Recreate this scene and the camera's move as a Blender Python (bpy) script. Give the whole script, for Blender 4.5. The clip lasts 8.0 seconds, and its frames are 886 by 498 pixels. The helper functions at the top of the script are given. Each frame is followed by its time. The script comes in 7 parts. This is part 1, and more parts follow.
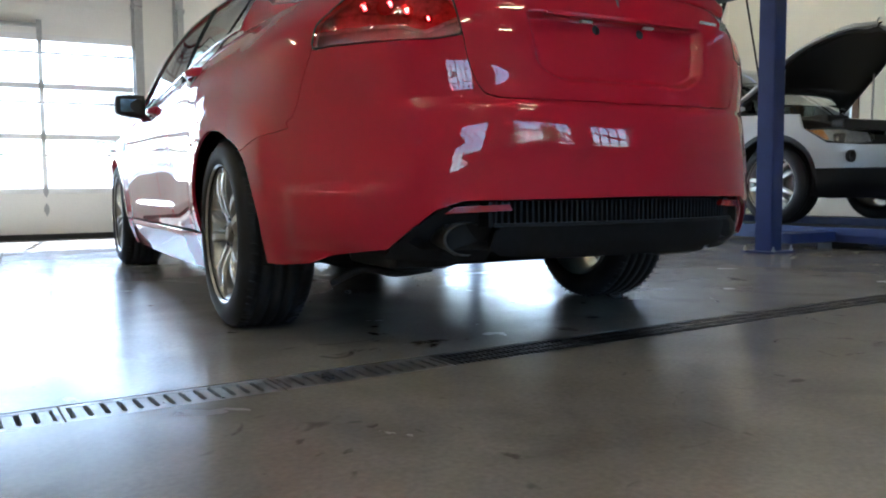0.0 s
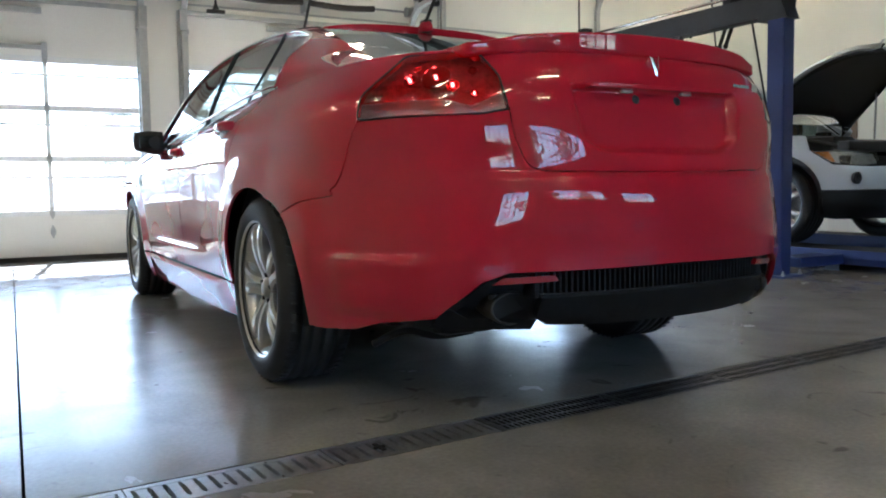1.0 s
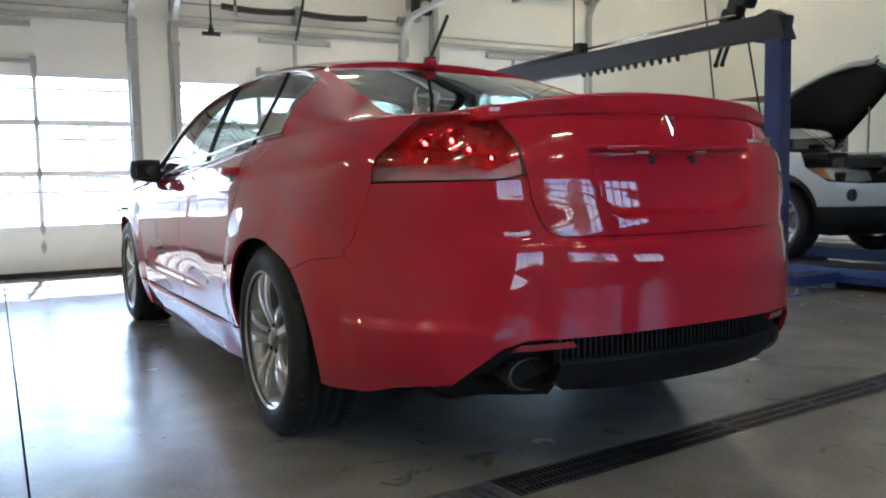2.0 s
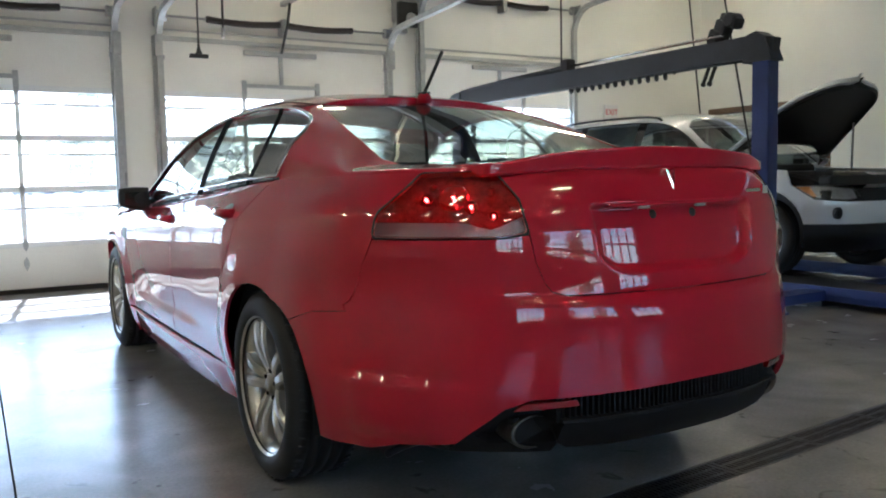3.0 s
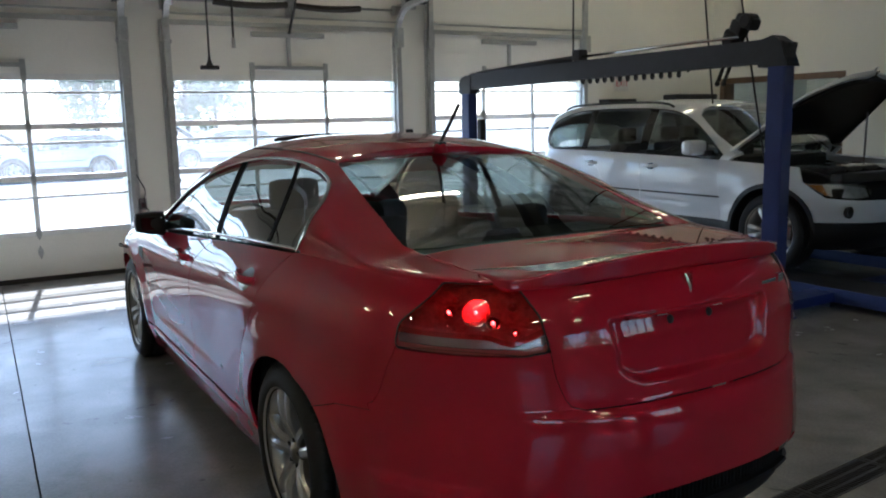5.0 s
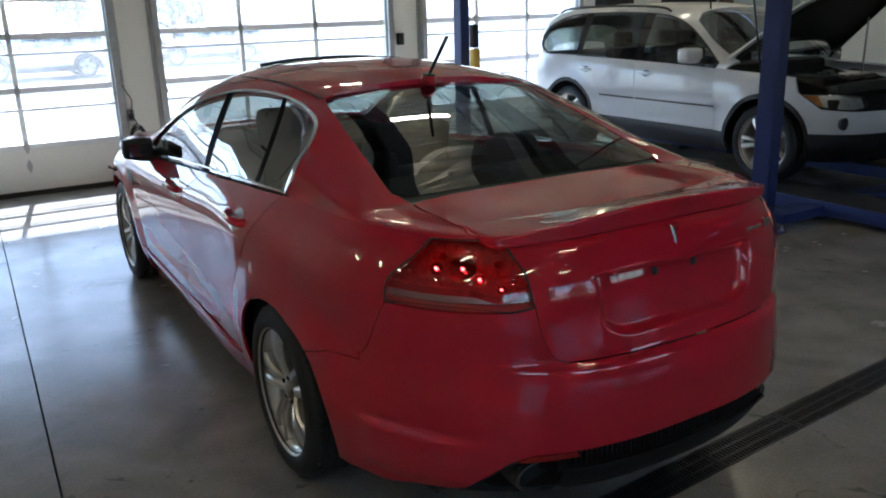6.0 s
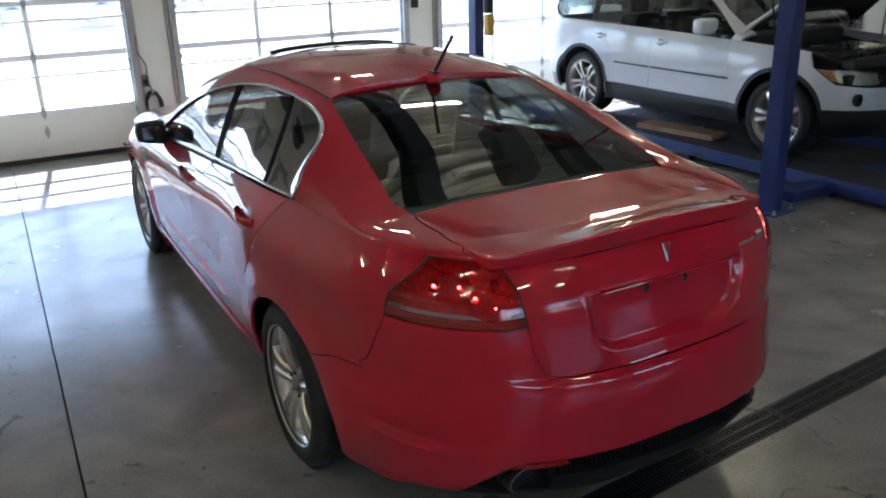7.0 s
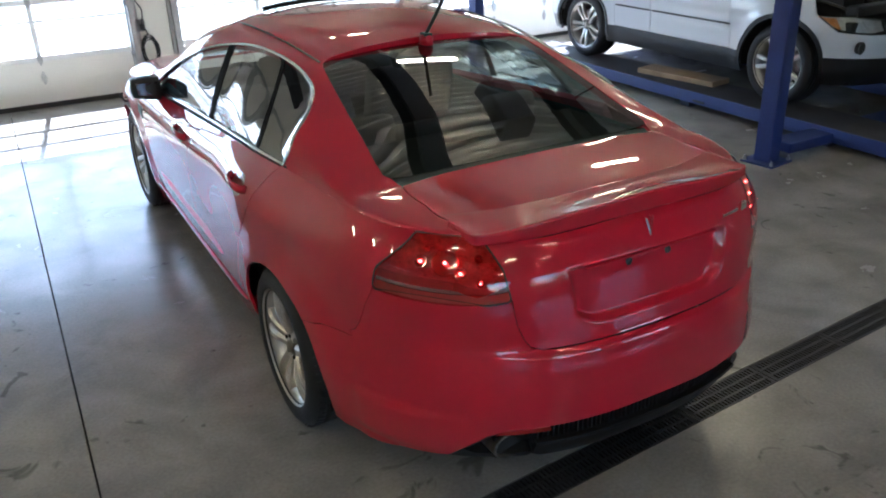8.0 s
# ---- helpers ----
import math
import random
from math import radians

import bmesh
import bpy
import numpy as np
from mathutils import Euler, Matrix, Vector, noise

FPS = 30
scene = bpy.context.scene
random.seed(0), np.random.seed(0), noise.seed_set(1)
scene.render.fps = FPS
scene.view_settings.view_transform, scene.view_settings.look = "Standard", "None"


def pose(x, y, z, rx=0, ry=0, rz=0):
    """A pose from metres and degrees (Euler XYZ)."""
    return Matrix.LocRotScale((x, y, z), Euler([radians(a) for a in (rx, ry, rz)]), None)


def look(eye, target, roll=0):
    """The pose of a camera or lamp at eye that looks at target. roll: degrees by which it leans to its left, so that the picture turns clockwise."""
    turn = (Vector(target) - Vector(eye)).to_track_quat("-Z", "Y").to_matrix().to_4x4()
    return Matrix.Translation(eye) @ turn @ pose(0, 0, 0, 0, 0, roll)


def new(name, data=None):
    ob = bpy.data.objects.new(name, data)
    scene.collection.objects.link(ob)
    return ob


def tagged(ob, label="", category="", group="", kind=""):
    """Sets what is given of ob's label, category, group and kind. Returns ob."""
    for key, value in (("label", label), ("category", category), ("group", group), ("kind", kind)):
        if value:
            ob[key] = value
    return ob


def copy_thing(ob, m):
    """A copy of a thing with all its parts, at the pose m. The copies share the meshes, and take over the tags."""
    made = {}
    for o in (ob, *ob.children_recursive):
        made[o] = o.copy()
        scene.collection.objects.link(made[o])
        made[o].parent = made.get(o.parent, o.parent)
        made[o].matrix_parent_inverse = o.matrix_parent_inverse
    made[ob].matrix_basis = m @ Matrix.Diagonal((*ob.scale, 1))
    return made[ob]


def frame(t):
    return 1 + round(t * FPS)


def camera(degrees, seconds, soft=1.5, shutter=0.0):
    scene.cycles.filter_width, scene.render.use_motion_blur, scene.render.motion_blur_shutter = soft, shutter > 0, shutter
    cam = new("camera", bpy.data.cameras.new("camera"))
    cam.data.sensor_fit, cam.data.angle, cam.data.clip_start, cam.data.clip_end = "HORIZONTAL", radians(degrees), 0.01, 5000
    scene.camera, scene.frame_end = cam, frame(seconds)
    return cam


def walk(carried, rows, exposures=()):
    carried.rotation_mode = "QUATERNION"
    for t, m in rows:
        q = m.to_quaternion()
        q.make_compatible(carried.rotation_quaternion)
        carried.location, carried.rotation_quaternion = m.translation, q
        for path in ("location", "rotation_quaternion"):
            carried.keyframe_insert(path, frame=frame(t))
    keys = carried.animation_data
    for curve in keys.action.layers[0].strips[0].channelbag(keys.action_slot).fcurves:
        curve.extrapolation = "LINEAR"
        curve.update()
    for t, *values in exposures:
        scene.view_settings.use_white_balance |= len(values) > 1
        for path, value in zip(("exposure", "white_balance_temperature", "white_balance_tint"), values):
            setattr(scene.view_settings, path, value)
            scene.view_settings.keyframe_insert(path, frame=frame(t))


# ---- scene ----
cam = camera(56.8, 8.0, soft=2.0)

PATH = [
    (0, (-1.594, -2.954, 0.495), (-0.651, -1.196, 0.344), -0.5),
    (0.5, (-1.632, -2.896, 0.586), (-0.682, -1.143, 0.433), -0.7),
    (1, (-1.736, -2.904, 0.692), (-0.776, -1.156, 0.541), -0.9),
    (1.5, (-1.774, -2.871, 0.806), (-0.807, -1.128, 0.646), -1.0),
    (3, (-1.815, -2.782, 1.047), (-0.791, -1.072, 0.879), -1.2),
    (3.5, (-1.839, -2.77, 1.183), (-0.820, -1.058, 1.007), -1.3),
    (4, (-1.842, -2.753, 1.313), (-0.826, -1.040, 1.13), -1.5),
    (5.5, (-1.836, -2.75, 1.622), (-0.844, -1.069, 1.184), -1.4),
    (6, (-1.803, -2.742, 1.708), (-0.826, -1.091, 1.141), -1.7),
    (6.5, (-1.781, -2.762, 1.81), (-0.829, -1.118, 1.187), -1.6),
    (7, (-1.758, -2.789, 1.93), (-0.840, -1.150, 1.243), -1.6),
    (7.5, (-1.734, -2.813, 2.015), (-0.848, -1.199, 1.236), -1.6),
    (8, (-1.707, -2.817, 2.061), (-0.832, -1.224, 1.227), -1.8),
]
EXPO = [(0, 3.27, 5250, 12), (1.5, 3.28, 5250, 12), (3, 3.06, 5250, 12), (3.5, 2.80, 5250, 12), (4, 2.53, 5250, 12), (5.5, 2.05, 5220, 12), (6, 2.37, 5200, 12), (6.5, 2.72, 5180, 13), (7, 2.82, 5180, 13), (7.5, 2.98, 5180, 13), (8, 3.26, 5180, 13)]
walk(cam, [(t, look(eye, target, roll)) for t, eye, target, roll in PATH], EXPO)

# ---- world, sun and large lights ----
world = bpy.data.worlds.new("world")
scene.world = world
world.use_nodes = True
wn, wl = world.node_tree.nodes, world.node_tree.links
sky = wn.new("ShaderNodeTexSky")
sky.sky_type = "NISHITA"
sky.sun_disc = False
SUN_EL, SUN_AZ = radians(47), radians(8)
sky.sun_elevation, sky.sun_rotation = SUN_EL, SUN_AZ
wl.new(sky.outputs[0], wn["Background"].inputs[0])
wn["Background"].inputs[1].default_value = 0.15

sun_data = bpy.data.lights.new("sun", "SUN")
sun_data.energy, sun_data.angle, sun_data.color = 5.0, radians(0.5), (1.0, 0.95, 0.88)
sun = new("sun", sun_data)
sun.matrix_basis = look((0, 0, 0), (-math.sin(SUN_AZ) * math.cos(SUN_EL), -math.cos(SUN_AZ) * math.cos(SUN_EL), -math.sin(SUN_EL)))

# ---- materials ----
def mat(name, color, rough=0.5, metal=0.0, coat=0.0, var=0.0, scale=8.0, bump=0.0, bump_scale=60.0, emit=None, spec=0.5, rvar=0.0, detail_color=None):
    """A principled material with noise in colour, gloss and relief at two scales."""
    m = bpy.data.materials.new(name)
    m.use_nodes = True
    nt = m.node_tree
    b = nt.nodes["Principled BSDF"]
    b.inputs["Base Color"].default_value = (*color, 1)
    b.inputs["Roughness"].default_value = rough
    b.inputs["Metallic"].default_value = metal
    b.inputs["Specular IOR Level"].default_value = spec
    if coat:
        b.inputs["Coat Weight"].default_value = coat
        b.inputs["Coat Roughness"].default_value = 0.012
        b.inputs["Coat IOR"].default_value = 1.6
    if emit:
        b.inputs["Emission Color"].default_value = (*emit[:3], 1)
        b.inputs["Emission Strength"].default_value = emit[3]
    if var or bump or rvar:
        tc = nt.nodes.new("ShaderNodeTexCoord")
        n1 = nt.nodes.new("ShaderNodeTexNoise")
        n1.inputs["Scale"].default_value, n1.inputs["Detail"].default_value = scale, 6
        n2 = nt.nodes.new("ShaderNodeTexNoise")
        n2.inputs["Scale"].default_value, n2.inputs["Detail"].default_value = bump_scale, 4
        nt.links.new(tc.outputs["Object"], n1.inputs["Vector"])
        nt.links.new(tc.outputs["Object"], n2.inputs["Vector"])
        if var:
            mix = nt.nodes.new("ShaderNodeMix")
            mix.data_type = "RGBA"
            dark = detail_color or tuple(c * (1 - var) for c in color)
            mix.inputs[6].default_value = (*dark, 1)
            mix.inputs[7].default_value = (*[min(1, c * (1 + var * 0.5)) for c in color], 1)
            add = nt.nodes.new("ShaderNodeMath")
            add.operation = "MULTIPLY_ADD"
            add.inputs[1].default_value, add.inputs[2].default_value = 0.4, 0.0
            nt.links.new(n2.outputs["Fac"], add.inputs[0])
            add2 = nt.nodes.new("ShaderNodeMath")
            add2.operation = "MULTIPLY_ADD"
            add2.inputs[1].default_value = 0.6
            nt.links.new(n1.outputs["Fac"], add2.inputs[0])
            nt.links.new(add.outputs[0], add2.inputs[2])
            ramp = nt.nodes.new("ShaderNodeMapRange")
            ramp.inputs[1].default_value, ramp.inputs[2].default_value = 0.3, 0.7
            nt.links.new(add2.outputs[0], ramp.inputs[0])
            nt.links.new(ramp.outputs[0], mix.inputs[0])
            nt.links.new(mix.outputs[2], b.inputs["Base Color"])
        if rvar:
            mr = nt.nodes.new("ShaderNodeMapRange")
            mr.inputs[1].default_value, mr.inputs[2].default_value = 0.3, 0.7
            mr.inputs[3].default_value, mr.inputs[4].default_value = max(0, rough - rvar), rough + rvar
            nt.links.new(n1.outputs["Fac"], mr.inputs[0])
            nt.links.new(mr.outputs[0], b.inputs["Roughness"])
        if bump:
            bp = nt.nodes.new("ShaderNodeBump")
            bp.inputs["Strength"].default_value, bp.inputs["Distance"].default_value = min(1.0, bump), 0.004
            nt.links.new(n2.outputs["Fac"], bp.inputs["Height"])
            nt.links.new(bp.outputs[0], b.inputs["Normal"])
    return m


def gloss_amount(nt, base):
    """How much a thin pane mirrors, alike from both sides: base straight on, all at grazing."""
    lw, pw, ma = (nt.nodes.new("ShaderNode" + k) for k in ("LayerWeight", "Math", "Math"))
    lw.inputs[0].default_value = 0.5
    pw.operation, ma.operation = "POWER", "MULTIPLY_ADD"
    pw.inputs[1].default_value, ma.inputs[1].default_value, ma.inputs[2].default_value = 4.5, 1 - base, base
    nt.links.new(lw.outputs["Facing"], pw.inputs[0])
    nt.links.new(pw.outputs[0], ma.inputs[0])
    return ma.outputs[0]


def glass(name, tint, gloss=1.0, ior=1.5, rough=0.0):
    """A thin pane: see-through tint under a reflection that grows towards grazing."""
    m = bpy.data.materials.new(name)
    m.use_nodes = True
    nt = m.node_tree
    nt.nodes.remove(nt.nodes["Principled BSDF"])
    tr, gl, mx = (nt.nodes.new("ShaderNode" + k) for k in ("BsdfTransparent", "BsdfGlossy", "MixShader"))
    fr = gloss_amount(nt, ((ior - 1) / (ior + 1)) ** 2 * 1.6)
    tr.inputs[0].default_value = (*tint, 1)
    gl.inputs[0].default_value = (gloss, gloss, gloss, 1)
    gl.inputs["Roughness"].default_value = rough
    nt.links.new(fr, mx.inputs[0])
    nt.links.new(tr.outputs[0], mx.inputs[1])
    nt.links.new(gl.outputs[0], mx.inputs[2])
    nt.links.new(mx.outputs[0], nt.nodes["Material Output"].inputs[0])
    return m


def dust_haze_glass(name, dust):
    """Door glass with a film of dust that scatters some of the daylight, and puts the glare haze into the pane."""
    m = bpy.data.materials.new(name)
    m.use_nodes = True
    nt = m.node_tree
    nt.nodes.remove(nt.nodes["Principled BSDF"])
    tr, tl, gl, mx, mx2, no, mr, tc = (nt.nodes.new("ShaderNode" + k) for k in ("BsdfTransparent", "BsdfTranslucent", "BsdfGlossy", "MixShader", "MixShader", "TexNoise", "MapRange", "TexCoord"))
    tl.inputs[0].default_value = (0.95, 0.96, 0.96, 1)
    tr.inputs[0].default_value = (0.84, 0.86, 0.85, 1)
    gl.inputs["Roughness"].default_value = 0.05
    no.inputs["Scale"].default_value, no.inputs["Detail"].default_value = 2.2, 6
    mr.inputs[1].default_value, mr.inputs[2].default_value, mr.inputs[3].default_value, mr.inputs[4].default_value = 0.3, 0.7, dust * 0.7, dust * 1.3
    nt.links.new(tc.outputs["Object"], no.inputs["Vector"])
    nt.links.new(no.outputs[0], mr.inputs[0])
    nt.links.new(mr.outputs[0], mx.inputs[0])
    nt.links.new(tr.outputs[0], mx.inputs[1])
    nt.links.new(tl.outputs[0], mx.inputs[2])
    nt.links.new(gloss_amount(nt, 0.05), mx2.inputs[0])
    nt.links.new(mx.outputs[0], mx2.inputs[1])
    nt.links.new(gl.outputs[0], mx2.inputs[2])
    nt.links.new(mx2.outputs[0], nt.nodes["Material Output"].inputs[0])
    return m


M = {}
# the film also stands for the haze of glare over the view outside
M["glass_dust_haze"] = dust_haze_glass("glass_dust_haze", 0.06)
# unseen south wall, its colour darkened so the car mirrors a dim room
M["back_wall"] = mat("back_wall", (0.38, 0.37, 0.345), 0.7, var=0.15, scale=1.3, bump=0.2, bump_scale=60)
M["paint_red"] = mat("paint_red", (0.45, 0.007, 0.025), 0.5, 0.0, coat=1.0, var=0.05, scale=300, spec=0.08)
M["paint_silver"] = mat("paint_silver", (0.72, 0.75, 0.79), 0.35, 0.0, coat=1.0, var=0.04, scale=300)
M["black_trim"] = mat("black_trim", (0.012, 0.012, 0.013), 0.45, var=0.3, scale=40, bump=0.1, bump_scale=400)
M["black_gloss"] = mat("black_gloss", (0.008, 0.008, 0.009), 0.12, coat=0.5)
# near-black for hollows and undersides, their shade put into the colour
M["void_shade"] = mat("void_shade", (0.01, 0.01, 0.01), 0.9, var=0.4, scale=12)
M["rubber"] = mat("rubber", (0.014, 0.014, 0.015), 0.62, var=0.35, scale=14, bump=0.25, bump_scale=220)
M["alloy"] = mat("alloy", (0.62, 0.60, 0.56), 0.28, 0.85, coat=0.3, var=0.08, scale=30)
M["alloy_dark"] = mat("alloy_dark", (0.32, 0.29, 0.25), 0.4, 0.8, var=0.2, scale=20)
M["chrome"] = mat("chrome", (0.85, 0.85, 0.86), 0.1, 1.0)
M["steel"] = mat("steel", (0.42, 0.42, 0.42), 0.38, 0.9, var=0.25, scale=30)
M["galv"] = mat("galv", (0.46, 0.47, 0.46), 0.5, 0.6, var=0.22, scale=14)
M["glass_car"] = glass("glass_car", (0.62, 0.67, 0.65), ior=2.1)
M["pillar_black"] = mat("pillar_black", (0.006, 0.006, 0.007), 0.75, var=0.2, scale=40, spec=0.08)
M["glass_rear"] = glass("glass_rear", (0.38, 0.43, 0.40), ior=1.9)
M["glass_tinted"] = glass("glass_tinted", (0.40, 0.44, 0.43))
M["glass_clear"] = glass("glass_clear", (0.93, 0.96, 0.95))
M["lens_red"] = glass("lens_red", (0.92, 0.04, 0.045), ior=1.5)
M["lens_clear"] = glass("lens_clear", (0.90, 0.89, 0.86), ior=1.5)
M["seat"] = mat("seat", (0.025, 0.025, 0.027), 0.7, var=0.3, scale=30, bump=0.3, bump_scale=300)
M["cabin"] = mat("cabin", (0.025, 0.025, 0.025), 0.75, var=0.25, scale=20, bump=0.2, bump_scale=250)
M["wall_paint"] = mat("wall_paint", (0.84, 0.835, 0.76), 0.6, var=0.06, scale=1.3, bump=0.15, bump_scale=90)
M["door_panel"] = mat("door_panel", (0.86, 0.85, 0.79), 0.5, var=0.07, scale=2.0, bump=0.08, bump_scale=60)
M["door_rail"] = mat("door_rail", (0.84, 0.85, 0.83), 0.45, 0.0, var=0.12, scale=5)
M["rubber_seal"] = mat("rubber_seal", (0.03, 0.028, 0.026), 0.7, var=0.3, scale=10)
M["blue_paint"] = mat("blue_paint", (0.026, 0.045, 0.17), 0.42, var=0.3, scale=5, bump=0.12, bump_scale=70, rvar=0.12)
M["beam_grey"] = mat("beam_grey", (0.024, 0.027, 0.035), 0.5, var=0.3, scale=6, bump=0.1, bump_scale=60)
M["black_iron"] = mat("black_iron", (0.012, 0.012, 0.013), 0.55, 0.2, var=0.35, scale=20, bump=0.2)
M["spring_steel"] = mat("spring_steel", (0.035, 0.028, 0.024), 0.5, 0.3, var=0.4, scale=30, bump=0.2)
M["yellow"] = mat("yellow", (0.62, 0.42, 0.04), 0.45, var=0.2, scale=20)
M["grey_plastic"] = mat("grey_plastic", (0.22, 0.22, 0.22), 0.55, var=0.2, scale=20)
M["white_plastic"] = mat("white_plastic", (0.75, 0.75, 0.72), 0.4, var=0.06, scale=10)
M["red_sign"] = mat("red_sign", (0.55, 0.03, 0.03), 0.5, var=0.1)
M["runway"] = mat("runway", (0.03, 0.03, 0.035), 0.65, var=0.4, scale=9, bump=0.3, bump_scale=90)
M["plywood"] = mat("plywood", (0.32, 0.22, 0.12), 0.6, var=0.3, scale=8)
M["brown_frame"] = mat("brown_frame", (0.16, 0.10, 0.06), 0.5, var=0.3, scale=8)


def floor_material():
    """Sealed concrete: worn gloss, blotches, tyre marks' grime and fine grain."""
    m = bpy.data.materials.new("concrete")
    m.use_nodes = True
    nt = m.node_tree
    b = nt.nodes["Principled BSDF"]
    tc = nt.nodes.new("ShaderNodeTexCoord")
    def noise_tex(scale, detail, dist=0.0):
        n = nt.nodes.new("ShaderNodeTexNoise")
        n.inputs["Scale"].default_value, n.inputs["Detail"].default_value, n.inputs["Distortion"].default_value = scale, detail, dist
        nt.links.new(tc.outputs["Object"], n.inputs["Vector"])
        return n
    def ramp(src, lo, hi, a, c):
        r = nt.nodes.new("ShaderNodeMapRange")
        for i, v in enumerate((lo, hi, a, c)):
            r.inputs[i + 1].default_value = v
        nt.links.new(src, r.inputs[0])
        return r.outputs[0]
    big, mid, fine = noise_tex(0.8, 8, 0.3), noise_tex(3.2, 8, 0.4), noise_tex(70, 4)
    mix = nt.nodes.new("ShaderNodeMix")
    mix.data_type = "RGBA"
    mix.inputs[6].default_value, mix.inputs[7].default_value = (0.232, 0.222, 0.196, 1), (0.350, 0.338, 0.308, 1)
    nt.links.new(ramp(big.outputs[0], 0.3, 0.7, 0, 1), mix.inputs[0])
    mix2 = nt.nodes.new("ShaderNodeMix")
    mix2.data_type = "RGBA"
    mix2.blend_type = "MULTIPLY"
    mix2.inputs[0].default_value = 1.0
    nt.links.new(mix.outputs[2], mix2.inputs[6])
    stain = ramp(mid.outputs[0], 0.32, 0.68, 0.78, 1.12)
    nt.links.new(stain, mix2.inputs[7])
    mix3 = nt.nodes.new("ShaderNodeMix")
    mix3.data_type = "RGBA"
    mix3.blend_type = "MULTIPLY"
    mix3.inputs[0].default_value = 1.0
    nt.links.new(mix2.outputs[2], mix3.inputs[6])
    nt.links.new(ramp(fine.outputs[0], 0.3, 0.7, 0.88, 1.08), mix3.inputs[7])
    marks = noise_tex(1.7, 10, 0.8)
    mix4 = nt.nodes.new("ShaderNodeMix")
    mix4.data_type = "RGBA"
    mix4.blend_type = "MULTIPLY"
    mix4.inputs[0].default_value = 1.0
    nt.links.new(mix3.outputs[2], mix4.inputs[6])
    nt.links.new(ramp(marks.outputs[0], 0.56, 0.72, 1.0, 0.74), mix4.inputs[7])
    # small dark spills and scuffs
    mix5 = nt.nodes.new("ShaderNodeMix")
    mix5.data_type = "RGBA"
    mix5.blend_type = "MULTIPLY"
    mix5.inputs[0].default_value = 1.0
    nt.links.new(mix4.outputs[2], mix5.inputs[6])
    spots = noise_tex(4.6, 3, 1.6)
    nt.links.new(ramp(spots.outputs[0], 0.665, 0.72, 1.0, 0.55), mix5.inputs[7])
    nt.links.new(mix5.outputs[2], b.inputs["Base Color"])
    nt.links.new(ramp(mid.outputs[0], 0.32, 0.68, 0.275, 0.165), b.inputs["Roughness"])
    b.inputs["Specular IOR Level"].default_value = 0.40
    bp = nt.nodes.new("ShaderNodeBump")
    bp.inputs["Strength"].default_value, bp.inputs["Distance"].default_value = 0.045, 0.002
    nt.links.new(fine.outputs[0], bp.inputs["Height"])
    wave = noise_tex(9.0, 3, 0.5)
    bp2 = nt.nodes.new("ShaderNodeBump")
    bp2.inputs["Strength"].default_value, bp2.inputs["Distance"].default_value = 0.30, 0.004
    nt.links.new(wave.outputs[0], bp2.inputs["Height"])
    nt.links.new(bp.outputs[0], bp2.inputs["Normal"])
    nt.links.new(bp2.outputs[0], b.inputs["Normal"])
    return m


M["concrete"] = floor_material()

# ---- mesh tools ----
def part(name, bm, material, parent=None, label="", smooth=False, category=""):
    """Links a bmesh as one mesh object under a thing or a part."""
    me = bpy.data.meshes.new(name)
    if smooth:
        for f in bm.faces:
            f.smooth = True
    bm.to_mesh(me)
    bm.free()
    me.materials.append(M[material] if isinstance(material, str) else material)
    ob = new(name, me)
    if parent:
        ob.parent = parent
    if label or category:
        tagged(ob, label, category)
    return ob


def thing(name, label, category, group="", kind="", at=None):
    ob = new(name)
    ob.empty_display_size = 0.1
    if at:
        ob.matrix_basis = at
    return tagged(ob, label, category, group, kind)


def spline(*knots):
    """A smooth curve through a few knots that does not overshoot."""
    xs, ys = [k[0] for k in knots], [k[1] for k in knots]
    h = [b - a for a, b in zip(xs, xs[1:])]
    d = [(b - a) / c for a, b, c in zip(ys, ys[1:], h)]
    g = [d[0]] + [0 if a * b <= 0 else 2 * a * b / (a + b) for a, b in zip(d, d[1:])] + [d[-1]]
    def f(x):
        if x <= xs[0]:
            return ys[0] + g[0] * (x - xs[0]) * 0
        if x >= xs[-1]:
            return ys[-1]
        i = 0
        while x > xs[i + 1]:
            i += 1
        t = (x - xs[i]) / h[i]
        return (ys[i] * (1 + 2 * t) * (1 - t) ** 2 + ys[i + 1] * t * t * (3 - 2 * t) + h[i] * t * (1 - t) * (g[i] * (1 - t) - g[i + 1] * t))
    return f


def step(x, a, b):
    t = min(1.0, max(0.0, (x - a) / (b - a)))
    return t * t * (3 - 2 * t)


def box(bm, x0, x1, y0, y1, z0, z1, bevel=0.0, m=None):
    r = bmesh.ops.create_cube(bm, size=1)
    vs = r["verts"]
    bmesh.ops.scale(bm, vec=(abs(x1 - x0), abs(y1 - y0), abs(z1 - z0)), verts=vs)
    bmesh.ops.translate(bm, vec=((x0 + x1) / 2, (y0 + y1) / 2, (z0 + z1) / 2), verts=vs)
    if bevel:
        es = list({e for v in vs for e in v.link_edges})
        out = bmesh.ops.bevel(bm, geom=es, offset=bevel, segments=2, affect="EDGES", profile=0.6)
        vs = list({v for f in out["faces"] for v in f.verts} | {v for v in vs if v.is_valid})
    if m is not None:
        bmesh.ops.transform(bm, matrix=m, verts=vs)
    return vs


def box_bm(*a, **k):
    bm = bmesh.new()
    box(bm, *a, **k)
    return bm


